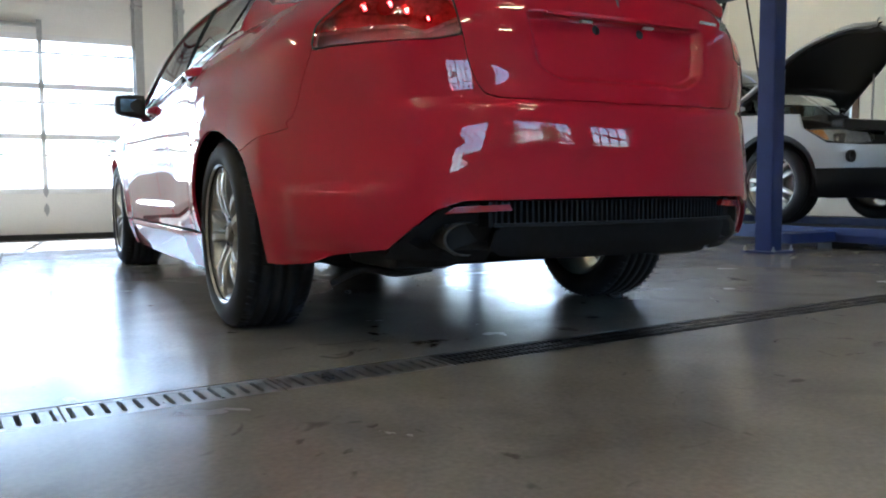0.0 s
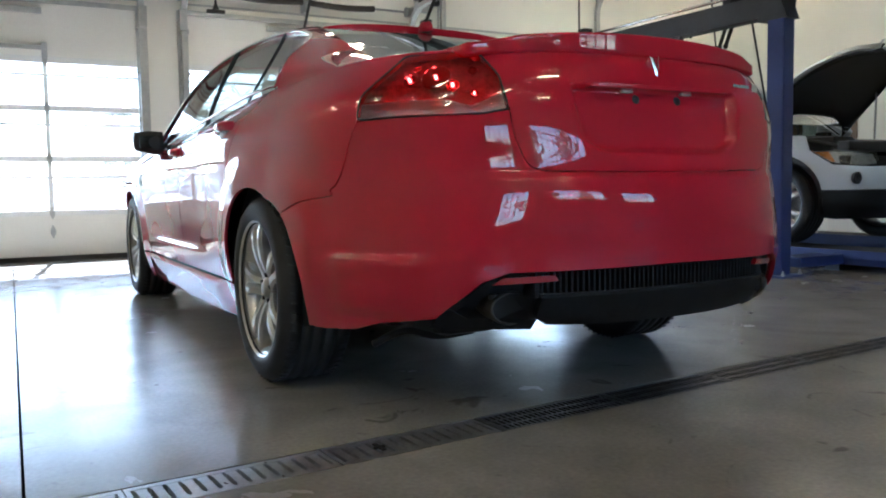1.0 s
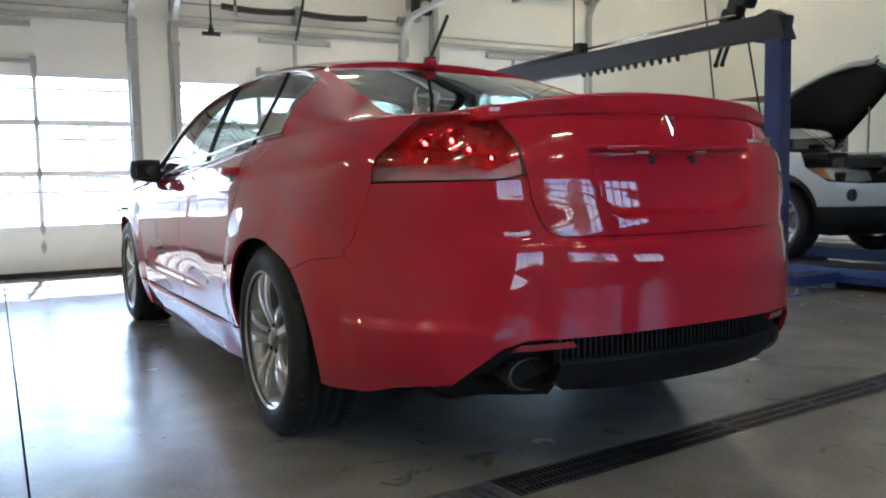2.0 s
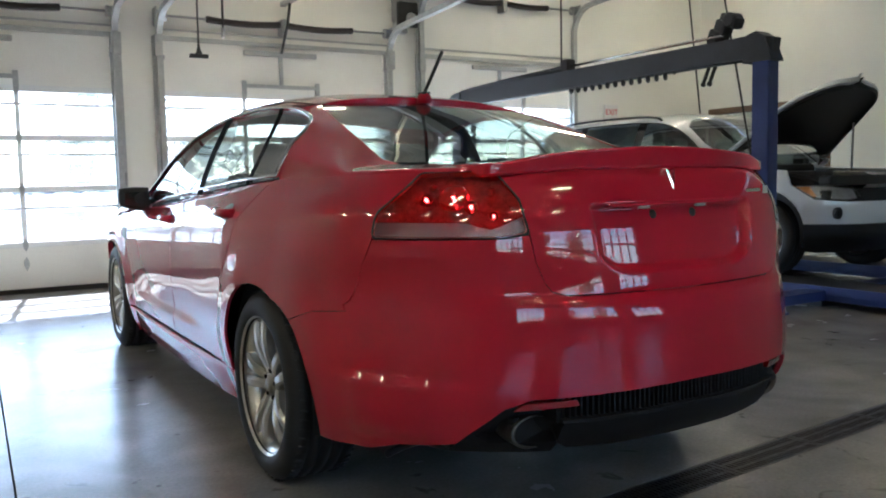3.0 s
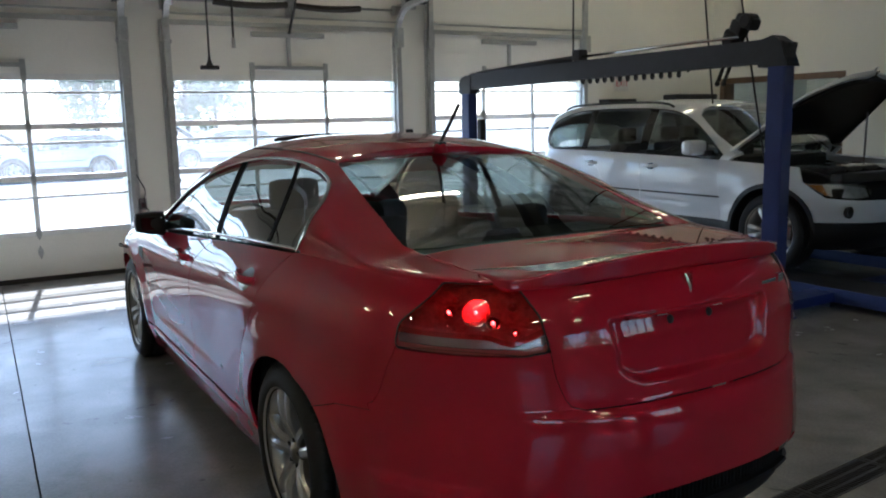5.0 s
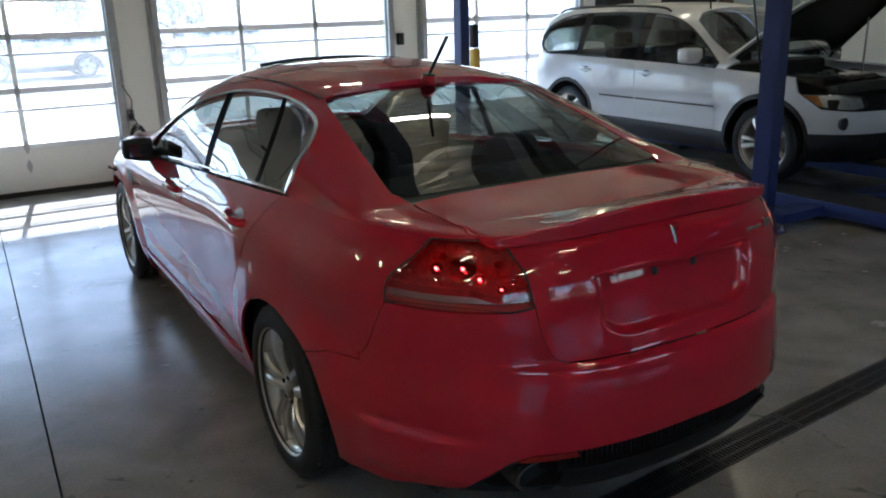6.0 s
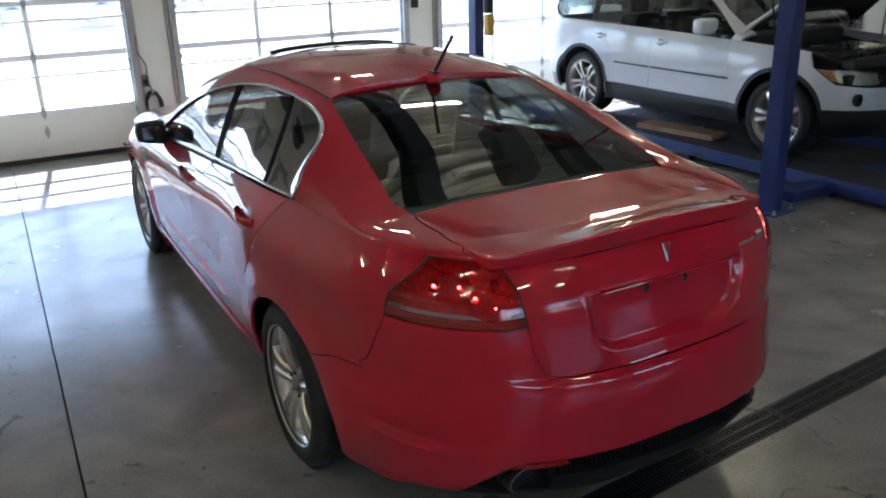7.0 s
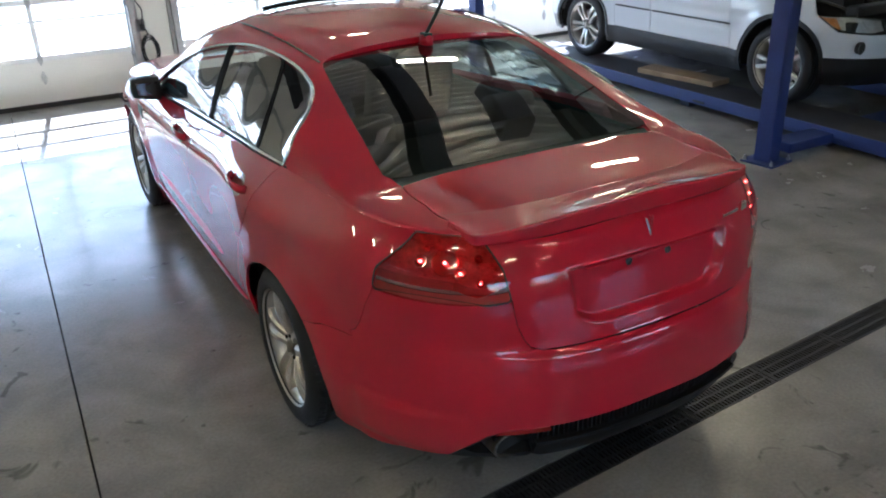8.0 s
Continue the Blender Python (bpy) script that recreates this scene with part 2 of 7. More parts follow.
def frame_of(d):
    d = Vector(d).normalized()
    up = Vector((0, 0, 1)) if abs(d.z) < 0.95 else Vector((0, 1, 0))
    s = d.cross(up).normalized()
    return s, s.cross(d).normalized()


def sweep(bm, pts, section, closed=False, cap=True):
    """Sweeps a section (list of (side, up)) along points."""
    pts = [Vector(p) for p in pts]
    n = len(pts)
    rings = []
    for i, p in enumerate(pts):
        a = pts[(i - 1) % n] if (closed or i > 0) else p
        b = pts[(i + 1) % n] if (closed or i < n - 1) else p
        s, u = frame_of(b - a)
        rings.append([bm.verts.new(p + s * q[0] + u * q[1]) for q in section])
    k = len(section)
    for i in range(n if closed else n - 1):
        r0, r1 = rings[i], rings[(i + 1) % n]
        for j in range(k):
            bm.faces.new((r0[j], r0[(j + 1) % k], r1[(j + 1) % k], r1[j]))
    if cap and not closed:
        bm.faces.new(rings[0][::-1])
        bm.faces.new(rings[-1])
    bmesh.ops.recalc_face_normals(bm, faces=bm.faces[:])
    return bm


def ring(r, k=10, ry=None):
    return [(r * math.cos(2 * math.pi * i / k), (ry or r) * math.sin(2 * math.pi * i / k)) for i in range(k)]


def tube(pts, r, k=10, closed=False, bm=None):
    return sweep(bm or bmesh.new(), pts, ring(r, k), closed)


def bend(pts, n=6):
    """Smooths a polyline (Catmull-Rom)."""
    p = [Vector(q) for q in pts]
    out = []
    for i in range(len(p) - 1):
        a, b, c, d = p[max(0, i - 1)], p[i], p[i + 1], p[min(len(p) - 1, i + 2)]
        for j in range(n):
            t = j / n
            out.append(0.5 * (2 * b + (c - a) * t + (2 * a - 5 * b + 4 * c - d) * t * t + (3 * b - a - 3 * c + d) * t ** 3))
    return out + [p[-1]]


def lathe(profile, k=48, axis="x", bm=None, closed=False, cap=True):
    """Turns a profile of (along, radius) about an axis."""
    bm = bm or bmesh.new()
    rings = []
    for a, r in profile:
        row = []
        for i in range(k):
            t = 2 * math.pi * i / k
            c, s = r * math.cos(t), r * math.sin(t)
            row.append(bm.verts.new((a, c, s) if axis == "x" else (c, a, s) if axis == "y" else (c, s, a)))
        rings.append(row)
    for i in range(len(rings) if closed else len(rings) - 1):
        r0, r1 = rings[i], rings[(i + 1) % len(rings)]
        for j in range(k):
            bm.faces.new((r0[j], r0[(j + 1) % k], r1[(j + 1) % k], r1[j]))
    if not closed and cap:
        for row in (rings[0], rings[-1]):
            if (row[0].co - row[k // 2].co).length > 1e-5:
                bm.faces.new(row)
    bmesh.ops.remove_doubles(bm, verts=bm.verts[:], dist=1e-6)
    bmesh.ops.recalc_face_normals(bm, faces=bm.faces[:])
    return bm


def mirror_bm(bm):
    b2 = bm.copy()
    bmesh.ops.scale(b2, vec=(-1, 1, 1), verts=b2.verts[:])
    bmesh.ops.reverse_faces(b2, faces=b2.faces[:])
    return b2


def merge_bm(a, b):
    me = bpy.data.meshes.new("tmp")
    b.to_mesh(me)
    a.from_mesh(me)
    bpy.data.meshes.remove(me)
    b.free()
    return a


def shrink(poly, g):
    """Moves an outline inwards by g."""
    n = len(poly)
    area = sum(poly[i][0] * poly[(i + 1) % n][1] - poly[(i + 1) % n][0] * poly[i][1] for i in range(n))
    s = 1 if area > 0 else -1
    out = []
    for i in range(n):
        a, b, c = (Vector(poly[(i + k) % n]) for k in (-1, 0, 1))
        d1, d2 = (b - a).normalized(), (c - b).normalized()
        n1, n2 = Vector((-d1.y, d1.x)) * s, Vector((-d2.y, d2.x)) * s
        m = n1 + n2
        m = n1 if m.length < 1e-6 else m.normalized()
        k = max(0.5, m.dot(n1))
        out.append(tuple(b + m * (g / k)))
    return out


def round_corners(poly, r, n=4):
    out = []
    k = len(poly)
    for i in range(k):
        a, b, c = (Vector(poly[(i + j) % k]) for j in (-1, 0, 1))
        la, lc = (a - b).length, (c - b).length
        if la < 1e-9 or lc < 1e-9:
            continue
        rr = min(r, la * 0.45, lc * 0.45)
        p, q = b + (a - b) / la * rr, b + (c - b) / lc * rr
        for j in range(n + 1):
            t = j / n
            out.append(tuple(p * (1 - t) ** 2 + b * 2 * t * (1 - t) + q * t * t))
    return out


def panel(poly, surf, cell=(0.03, 0.03), gap=0.0, rim=0.02, mirror="", centre=None, offset=0.0, thick_only=False):
    """A sheet-metal panel: an outline in the chart of a surface, cut into a fine net, laid on the surface, its edges folded in.
    mirror: 'weld' joins it with its mirror image at the centre line."""
    raw = list(poly)
    poly = shrink(poly, gap) if gap else list(poly)
    if gap and mirror == "weld":
        for i, p in enumerate(raw):
            if abs(surf(*p).x) < 2e-3:
                poly[i] = (poly[i][0], p[1]) if abs(p[1] - math.pi / 2) < 1e-6 else (p[0], poly[i][1])
    clean = []
    for p in poly:
        if not clean or (Vector(p) - Vector(clean[-1])).length > 1e-4:
            clean.append(p)
    if (Vector(clean[0]) - Vector(clean[-1])).length < 1e-4:
        clean.pop()
    bm = bmesh.new()
    bm.faces.new([bm.verts.new((a, b, 0)) for a, b in clean])
    lo = [min(p[i] for p in clean) for i in (0, 1)]
    hi = [max(p[i] for p in clean) for i in (0, 1)]
    for ax in (0, 1):
        k = max(1, math.ceil((hi[ax] - lo[ax]) / cell[ax]))
        for i in range(1, k):
            co, no = [0, 0, 0], [0, 0, 0]
            co[ax], no[ax] = lo[ax] + (hi[ax] - lo[ax]) * i / k, 1
            bmesh.ops.bisect_plane(bm, geom=bm.faces[:] + bm.edges[:] + bm.verts[:], plane_co=co, plane_no=no, dist=1e-5)
    for v in bm.verts:
        v.co = surf(v.co.x, v.co.y)
    bmesh.ops.remove_doubles(bm, verts=bm.verts[:], dist=2e-4)
    bm.normal_update()
    c0 = Vector(centre or (0, 1.2, 0.5))
    if sum((f.calc_center_median() - c0).dot(f.normal) * f.calc_area() for f in bm.faces) < 0:
        bmesh.ops.reverse_faces(bm, faces=bm.faces[:])
    if mirror == "weld":
        merge_bm(bm, mirror_bm(bm))
        bmesh.ops.remove_doubles(bm, verts=bm.verts[:], dist=1e-3)
    bm.normal_update()
    if offset:
        shift = [(v, v.normal.copy()) for v in bm.verts]
        for v, no in shift:
            v.co += no * offset
    for f in bm.faces:
        f.smooth = True
    if rim:
        edges = [e for e in bm.edges if e.is_boundary]
        normals = {v: v.normal.copy() for e in edges for v in e.verts}
        pairs = {}
        r = bmesh.ops.extrude_edge_only(bm, edges=edges)
        fresh = [g for g in r["geom"] if isinstance(g, bmesh.types.BMVert)]
        for v in fresh:
            best = None
            for e in v.link_edges:
                o = e.other_vert(v)
                if o in normals:
                    best = o
            if best:
                v.co -= normals[best] * rim
        for e in edges:
            e.smooth = False
    return bm


class Shell:
    """A car's skin: a lower band round the plan and an upper cover over it. q runs along the side (as y), then round the corners."""
    def __init__(self, y0, y1, n, L, w, rear, front, zb, zt, m, extra, nf=2.6, zref=1.06, cut=None, flow=None, lean=None):
        self.y0, self.y1, self.n, self.L, self.w, self.rear, self.front = y0, y1, n, L, w, rear, front
        self.n = n if callable(n) else (lambda z: n)
        self.zb, self.zt, self.m, self.extra, self.nf, self.zref, self.cut, self.flow, self.lean = zb, zt, m, extra, nf, zref, cut, flow, lean

    def width(self, q, z):
        lift = (self.zref - self.zb(q)) * max(0.0, (z - 0.5) / 0.5)
        bow = 1 - 0.010 * ((q - 1.2) / 1.5) ** 2 if self.y0 < q < self.y1 else 1 - 0.010 * (((self.y0 if q <= self.y0 else self.y1) - 1.2) / 1.5) ** 2
        return self.w(z + lift) * bow

    def low(self, q, z):
        W = self.width(q, z)
        if q < self.y0:
            t = min(1.0, (self.y0 - q) / self.L) * math.pi / 2
            b = self.y0 - self.rear(z)
            x, y = W * max(0.0, math.cos(t)) ** (2 / self.n(z)), self.y0 - b * max(0.0, math.sin(t)) ** (2 / self.n(z))
        elif q > self.y1:
            t = min(1.0, (q - self.y1) / self.L) * math.pi / 2
            b = self.front(z) - self.y1
            x, y = W * max(0.0, math.cos(t)) ** (2 / self.nf), self.y1 + b * max(0.0, math.sin(t)) ** (2 / self.nf)
        else:
            x, y = W, q
        dx, dy = self.extra(q, z, x, y)
        return Vector((-(x + dx if x > 1e-4 else x), y + dy, z))

    def q_at_x(self, x, z):
        """Where on the rear the half width is x."""
        W = self.width(self.y0, z)
        t = math.acos(min(1.0, (x / W)) ** (self.n(z) / 2))
        return self.y0 - t / (math.pi / 2) * self.L

    def q_at_y(self, y, z):
        if y >= self.y0:
            if y > self.y1:
                b = self.front(z) - self.y1
                return self.y1 + math.asin(min(1.0, (y - self.y1) / b) ** (self.nf / 2)) / (math.pi / 2) * self.L
            return y
        b = self.y0 - self.rear(z)
        return self.y0 - math.asin(min(1.0, (self.y0 - y) / b) ** (self.n(z) / 2)) / (math.pi / 2) * self.L

    def belt(self, y):
        q = self.q_at_y(y, self.zb(y))
        p = self.low(q, self.zb(q))
        return -p.x, p.z

    def up(self, y, f):
        xb, zb = self.belt(y)
        m = self.m(y)
        f = min(math.pi / 2, max(0.0, f))
        s = max(0.0, math.sin(f)) ** (2 / m)
        x, h = xb * max(0.0, math.cos(f)) ** (2 / m), (self.zt(y) - zb) * s
        if self.flow:
            x -= x / xb * self.flow(y) * h * math.exp(-h / 0.028) * (1 - s)
        return Vector((-x, y + (self.lean(y) * s if self.lean else 0.0), zb + h))

    def f_x(self, y, x):
        xb, zb = self.belt(y)
        return (y, math.acos(min(1.0, abs(x) / xb) ** (self.m(y) / 2)))

    def f_z(self, y, z):
        xb, zb = self.belt(y)
        s = min(1.0, max(0.0, (z - zb) / (self.zt(y) - zb)))
        return (y, math.asin(s ** (self.m(y) / 2)))


def arc(cy, cz, r, a0, a1, n=20):
    return [(cy + r * math.cos(radians(a0 + (a1 - a0) * i / n)), cz + r * math.sin(radians(a0 + (a1 - a0) * i / n))) for i in range(n + 1)]

# ---- the workshop ----
WALL_Y, X_L, X_R, BACK_Y, CEIL = 6.3, -9.8, 8.4, -8.0, 4.3
DOORS = ((-2.95, -0.32), (0.21, 2.83), (3.38, 5.75))
HEAD = 2.60
DRAIN_TILT = 3.8

DR = Matrix.Translation((0, -0.877, 0)) @ Matrix.Rotation(radians(DRAIN_TILT), 4, "Z")
def joint_x(y):
    return -1.69 + 0.018 * y
floor_bm = bmesh.new()
g, HALF = 0.004, 0.078
def at_drain(x, v):
    """A point on the drain's edge at that x."""
    t = math.tan(radians(DRAIN_TILT))
    return (x, -0.877 + t * x + v / math.cos(radians(DRAIN_TILT)))
OUT = WALL_Y + 0.25
jy = at_drain(-1.68, HALF)[1]
for pts in (
    [(X_L - 0.3, BACK_Y - 0.3), (X_R + 0.3, BACK_Y - 0.3), at_drain(X_R + 0.3, -HALF), at_drain(X_L - 0.3, -HALF)],
    [at_drain(X_L - 0.3, HALF), at_drain(joint_x(jy) - g, HALF), (joint_x(OUT) - g, OUT), (X_L - 0.3, OUT)],
    [at_drain(joint_x(jy) + g, HALF), at_drain(X_R + 0.3, HALF), (X_R + 0.3, OUT), (joint_x(OUT) + g, OUT)],
):
    top = [floor_bm.verts.new((p[0], p[1], 0)) for p in pts]
    low = [floor_bm.verts.new((p[0], p[1], -0.12)) for p in pts]
    floor_bm.faces.new(top)
    for i in range(4):
        floor_bm.faces.new((top[i], low[i], low[(i + 1) % 4], top[(i + 1) % 4]))
bmesh.ops.recalc_face_normals(floor_bm, faces=floor_bm.faces[:])
floor = tagged(part("floor", floor_bm, "concrete"), "sealed grey-beige concrete workshop floor with worn gloss", "floor", kind="structure")
bm = bmesh.new()
bm.faces.new([bm.verts.new(p) for p in ((X_L - 0.3, BACK_Y - 0.3, -0.10), (X_R + 0.3, BACK_Y - 0.3, -0.10), (X_R + 0.3, OUT, -0.10), (X_L - 0.3, OUT, -0.10))])
part("joint_bottom", bm, "void_shade", floor)


def wall_with_holes(name, x0, x1, z1, holes, place, thick=0.25, material="wall_paint", label="cream painted workshop wall"):
    """A wall in its own x-z plane, with openings that go through it."""
    xs = sorted({x0, x1, *[h[0] for h in holes], *[h[1] for h in holes]})
    zs = sorted({0.0, z1, *[h[2] for h in holes], *[h[3] for h in holes]})
    bm = bmesh.new()
    for a, b in zip(xs, xs[1:]):
        for c, d in zip(zs, zs[1:]):
            mx, mz = (a + b) / 2, (c + d) / 2
            if not any(h[0] < mx < h[1] and h[2] < mz < h[3] for h in holes):
                bm.faces.new([bm.verts.new(p) for p in ((a, 0, c), (b, 0, c), (b, 0, d), (a, 0, d))])
    bmesh.ops.remove_doubles(bm, verts=bm.verts[:], dist=1e-4)
    r = bmesh.ops.extrude_face_region(bm, geom=bm.faces[:])
    bmesh.ops.translate(bm, vec=(0, thick, 0), verts=[g for g in r["geom"] if isinstance(g, bmesh.types.BMVert)])
    bmesh.ops.recalc_face_normals(bm, faces=bm.faces[:])
    bmesh.ops.transform(bm, matrix=place, verts=bm.verts[:])
    return tagged(part(name, bm, material), label, "wall", kind="structure")


BACK_WIN = ((-5.6, -3.2), (-1.2, 2.9), (4.0, 5.9))
wall_with_holes("wall_north", X_L, X_R, CEIL, [(a, b, -0.01, HEAD) for a, b in DOORS], Matrix.Translation((0, WALL_Y, 0)))
wall_with_holes("wall_south", X_L, X_R, CEIL, [(a, b, 1.0, 2.5) for a, b in BACK_WIN], Matrix.Translation((0, BACK_Y - 0.25, 0)), material="back_wall", label="grey painted block wall with windows")
wall_with_holes("wall_west", BACK_Y, WALL_Y, CEIL, [], Matrix.Translation((X_L, 0, 0)) @ Matrix.Rotation(radians(90), 4, "Z"))
wall_with_holes("wall_east", BACK_Y, WALL_Y, CEIL, [(4.05, 6.12, 0.80, 2.05)], Matrix.Translation((X_R + 0.25, 0, 0)) @ Matrix.Rotation(radians(90), 4, "Z"))

ceil_bm = bmesh.new()
prev = None
nrib = 641
for i in range(nrib):
    y = BACK_Y + (WALL_Y - BACK_Y) * i / (nrib - 1)
    z = CEIL + (0.06 if i % 4 in (2, 3) else 0.0)
    row = [ceil_bm.verts.new((x, y, z)) for x in (X_L, X_R)]
    if prev:
        ceil_bm.faces.new((prev[0], prev[1], row[1], row[0]))
    prev = row
M["ceiling"] = mat("ceiling", (0.60, 0.60, 0.57), 0.55, 0.1, var=0.1, scale=3)
tagged(part("ceiling", ceil_bm, "ceiling"), "grey corrugated metal roof deck", "ceiling", kind="structure")

# ---- the red sedan ----
AX_R, AX_F, HUB_Z, ARCH = 0.0, 2.915, 0.335, 0.364

def sedan_extra(q, z, x, y):
    """Flared arches, the lower door scallop, the bumper's ledge and the plate recess."""
    dx = dy = 0.0
    for a in (AX_R, AX_F):
        d = math.hypot(q - a, z - HUB_Z)
        k = 1 - step(d, 0.41, 0.53)
        dx += (0.019 if a == AX_F else 0.019 - 0.010 * step(q, 0.12, 0.40)) * k * (1 - step(abs(q - a), 0.55, 0.75))
    if 0.3 < q < 2.7:
        k = step(q, 0.35, 0.75) * (1 - step(q, 2.3, 2.65))
        dx -= 0.012 * step(z, 0.410, 0.440) * (1 - step(z, 0.44, 0.62)) * step(q, 0.70, 1.2) * (1 - step(q, 1.9, 2.4))
        dx += 0.016 * (1 - step(z, 0.290, 0.335)) * k
    up = step(z, 0.45, 0.80)
    if -1.0 < q < 0.9:
        dx += up * (-0.020 * (1 - step(q, -0.38, 0.36)) - 0.022 * max(0.0, min(1.0, (0.34 - q) / 0.66)))
    dx += 0.026 * step(q, -0.72, 0.26) * (1 - step(q, 0.27, 0.95)) * step(z, 0.25, 0.50) * (1 - step(z, 0.88, 1.03))
    if q <= -1.0:
        dx -= up * 0.042 * (1 - step(-q, 1.0, 1.45))
    if q < -0.3:
        k = step(-q, 0.44, 0.56) * (1 - step(-q, 0.78, 1.12))
        dx += 0.018 * k * (1 - step(z, 0.480, 0.512)) * (0.5 + 0.5 * step(z, 0.31, 0.36))
        dx += 0.005 * k * (1 - step(z, 0.300, 0.308))
    if y < -0.9:
        lo = 0.779 + 0.045 * max(0.0, (x - 0.20) / 0.10) ** 2
        side = 1 - step(x, 0.276 + (z - 0.78) * 0.16, 0.296 + (z - 0.78) * 0.16)
        rec = side * step(z, lo, lo + 0.016) * (1 - step(z, 0.957, 0.970))
        dy += 0.030 * rec
        mid = 1 - step(x, 0.30, 0.78)
        dy -= 0.016 * mid * (1 - step(z, 0.712, 0.732)) * step(z, 0.56, 0.69)
    return dx, dy


SED = Shell(
    y0=-0.16, y1=2.95, n=spline((0.3, 2.6), (0.6, 2.65), (0.72, 2.8), (0.86, 3.0), (1.1, 3.05)), L=1.45,
    w=spline((0.14, 0.83), (0.24, 0.868), (0.36, 0.898), (0.5, 0.908), (0.65, 0.913), (0.80, 0.917), (0.88, 0.914), (0.94, 0.902), (0.985, 0.878), (1.03, 0.844), (1.06, 0.818), (1.10, 0.79)),
    rear=spline((0.16, -0.96), (0.24, -1.06), (0.34, -1.135), (0.46, -1.162), (0.58, -1.164), (0.64, -1.154), (0.70, -1.138), (0.735, -1.127), (0.77, -1.1205), (0.83, -1.113), (0.90, -1.1045), (0.95, -1.094), (1.00, -1.075), (1.05, -1.045), (1.08, -1.0)),
    front=spline((0.16, 3.62), (0.3, 3.80), (0.5, 3.86), (0.65, 3.82), (0.8, 3.66), (1.0, 3.3)),
    zb=spline((-1.7, 1.080), (-1.35, 1.077), (-0.95, 1.071), (-0.4, 1.067), (0.0, 1.062), (0.5, 1.036), (1.1, 0.995), (1.9, 0.94), (2.5, 0.905), (3.2, 0.83), (3.9, 0.70), (4.5, 0.66)),
    zt=spline((-1.05, 1.082), (-0.75, 1.094), (-0.50, 1.102), (-0.445, 1.1035), (-0.425, 1.1085), (-0.38, 1.1258), (-0.3, 1.157), (0.0, 1.275), (0.25, 1.362), (0.42, 1.410), (0.7, 1.452), (1.05, 1.470), (1.4, 1.462), (1.72, 1.412), (2.0, 1.300), (2.58, 1.035), (2.75, 1.005), (3.4, 0.93), (3.75, 0.80), (3.9, 0.70)),
    m=spline((-1.0, 3.4), (-0.5, 3.2), (-0.1, 2.75), (0.3, 2.7), (1.5, 2.75), (2.2, 2.6), (2.7, 3.2), (3.9, 3.2)),
    extra=sedan_extra, flow=lambda y: 0.85 * (1 - step(y, -0.05, 0.10)))

sedan = thing("sedan", "glossy red four-door sedan parked on the workshop floor", "car")
QC = SED.y0 - SED.L          # rear centre line
LOW, UP = SED.low, SED.up

def sym(name, make, material, parent, label="", both=True):
    """A part and its mirror image."""
    bm = make()
    obs = []
    if both:
        b2 = mirror_bm(bm)
    obs.append(part(name, bm, material, parent, label))
    if both:
        obs.append(part(name, b2, material, parent, label))
    return obs

# tail-lamp outline, as half widths and heights on the tail
q_in_lo, q_in_mid, q_in_hi = SED.q_at_x(0.527, 0.90), SED.q_at_x(0.536, 0.99), SED.q_at_x(0.562, 1.06)
q_out_hi, q_out_lo = SED.q_at_y(-0.735, 1.05), SED.q_at_y(-0.705, 0.885)
LAMP = round_corners([(q_in_lo, 0.900), (q_in_lo + 0.10, 0.888), (q_out_lo, 0.887), (q_out_lo - 0.006, 0.955), (q_out_hi - 0.018, 1.030), (q_out_hi - 0.06, SED.zb(q_out_hi - 0.06) - 0.002), (q_in_hi + 0.02, SED.zb(q_in_hi + 0.02) - 0.002), (q_in_hi - 0.012, 1.048), (q_in_mid, 0.99)], 0.02)
TRUNK_EDGE = [(SED.q_at_x(0.514, 0.82), 0.82), (SED.q_at_x(0.490, 0.765), 0.765), (SED.q_at_x(0.470, 0.742), 0.742), (SED.q_at_x(0.43, 0.731), 0.731)]
# the joint between bumper and quarter panel
SEAM = [(-0.33, 0.655), (-0.47, 0.671), (SED.q_at_y(-0.585, 0.688), 0.688), (SED.q_at_y(-0.612, 0.70), 0.702), (SED.q_at_y(-0.634, 0.735), 0.735), (SED.q_at_y(-0.668, 0.81), 0.81), (q_out_lo, 0.884)]

# rear bumper
bumper = [(QC, 0.462), (SED.q_at_x(0.52, 0.46), 0.456), (SED.q_at_x(0.58, 0.44), 0.43), (SED.q_at_x(0.665, 0.33), 0.325), (SED.q_at_x(0.76, 0.30), 0.305), (-0.60, 0.275), (-0.45, 0.262)]
a_lo, a_hi = math.degrees(math.asin((0.262 - HUB_Z) / ARCH)), 50
bumper += arc(AX_R, HUB_Z, ARCH, 180 - a_lo, 180 - a_hi, 14)
bumper += SEAM + [(q_in_lo + 0.10, 0.887), (q_in_lo, 0.898), *TRUNK_EDGE, (QC, 0.726)]
part("rear_bumper", panel(bumper, LOW, (0.018, 0.010), gap=0.0013, rim=0.014, mirror="weld"), "paint_red", sedan)

# trunk lid: tail face and deck
tail_face = [(QC, 0.726), *TRUNK_EDGE[::-1], (q_in_lo, 0.90), (q_in_mid, 0.99), (q_in_hi - 0.012, 1.048), (q_in_hi, SED.zb(q_in_hi)), (SED.q_at_x(0.4, 1.06), 1.064), (QC, 1.072)]
trunk = part("trunk_lid", panel(tail_face, LOW, (0.011, 0.007), gap=0.0018, rim=0.02, mirror="weld"), "paint_red", sedan)
def fx(y, x):
    return SED.f_x(y, x)
H = math.pi / 2
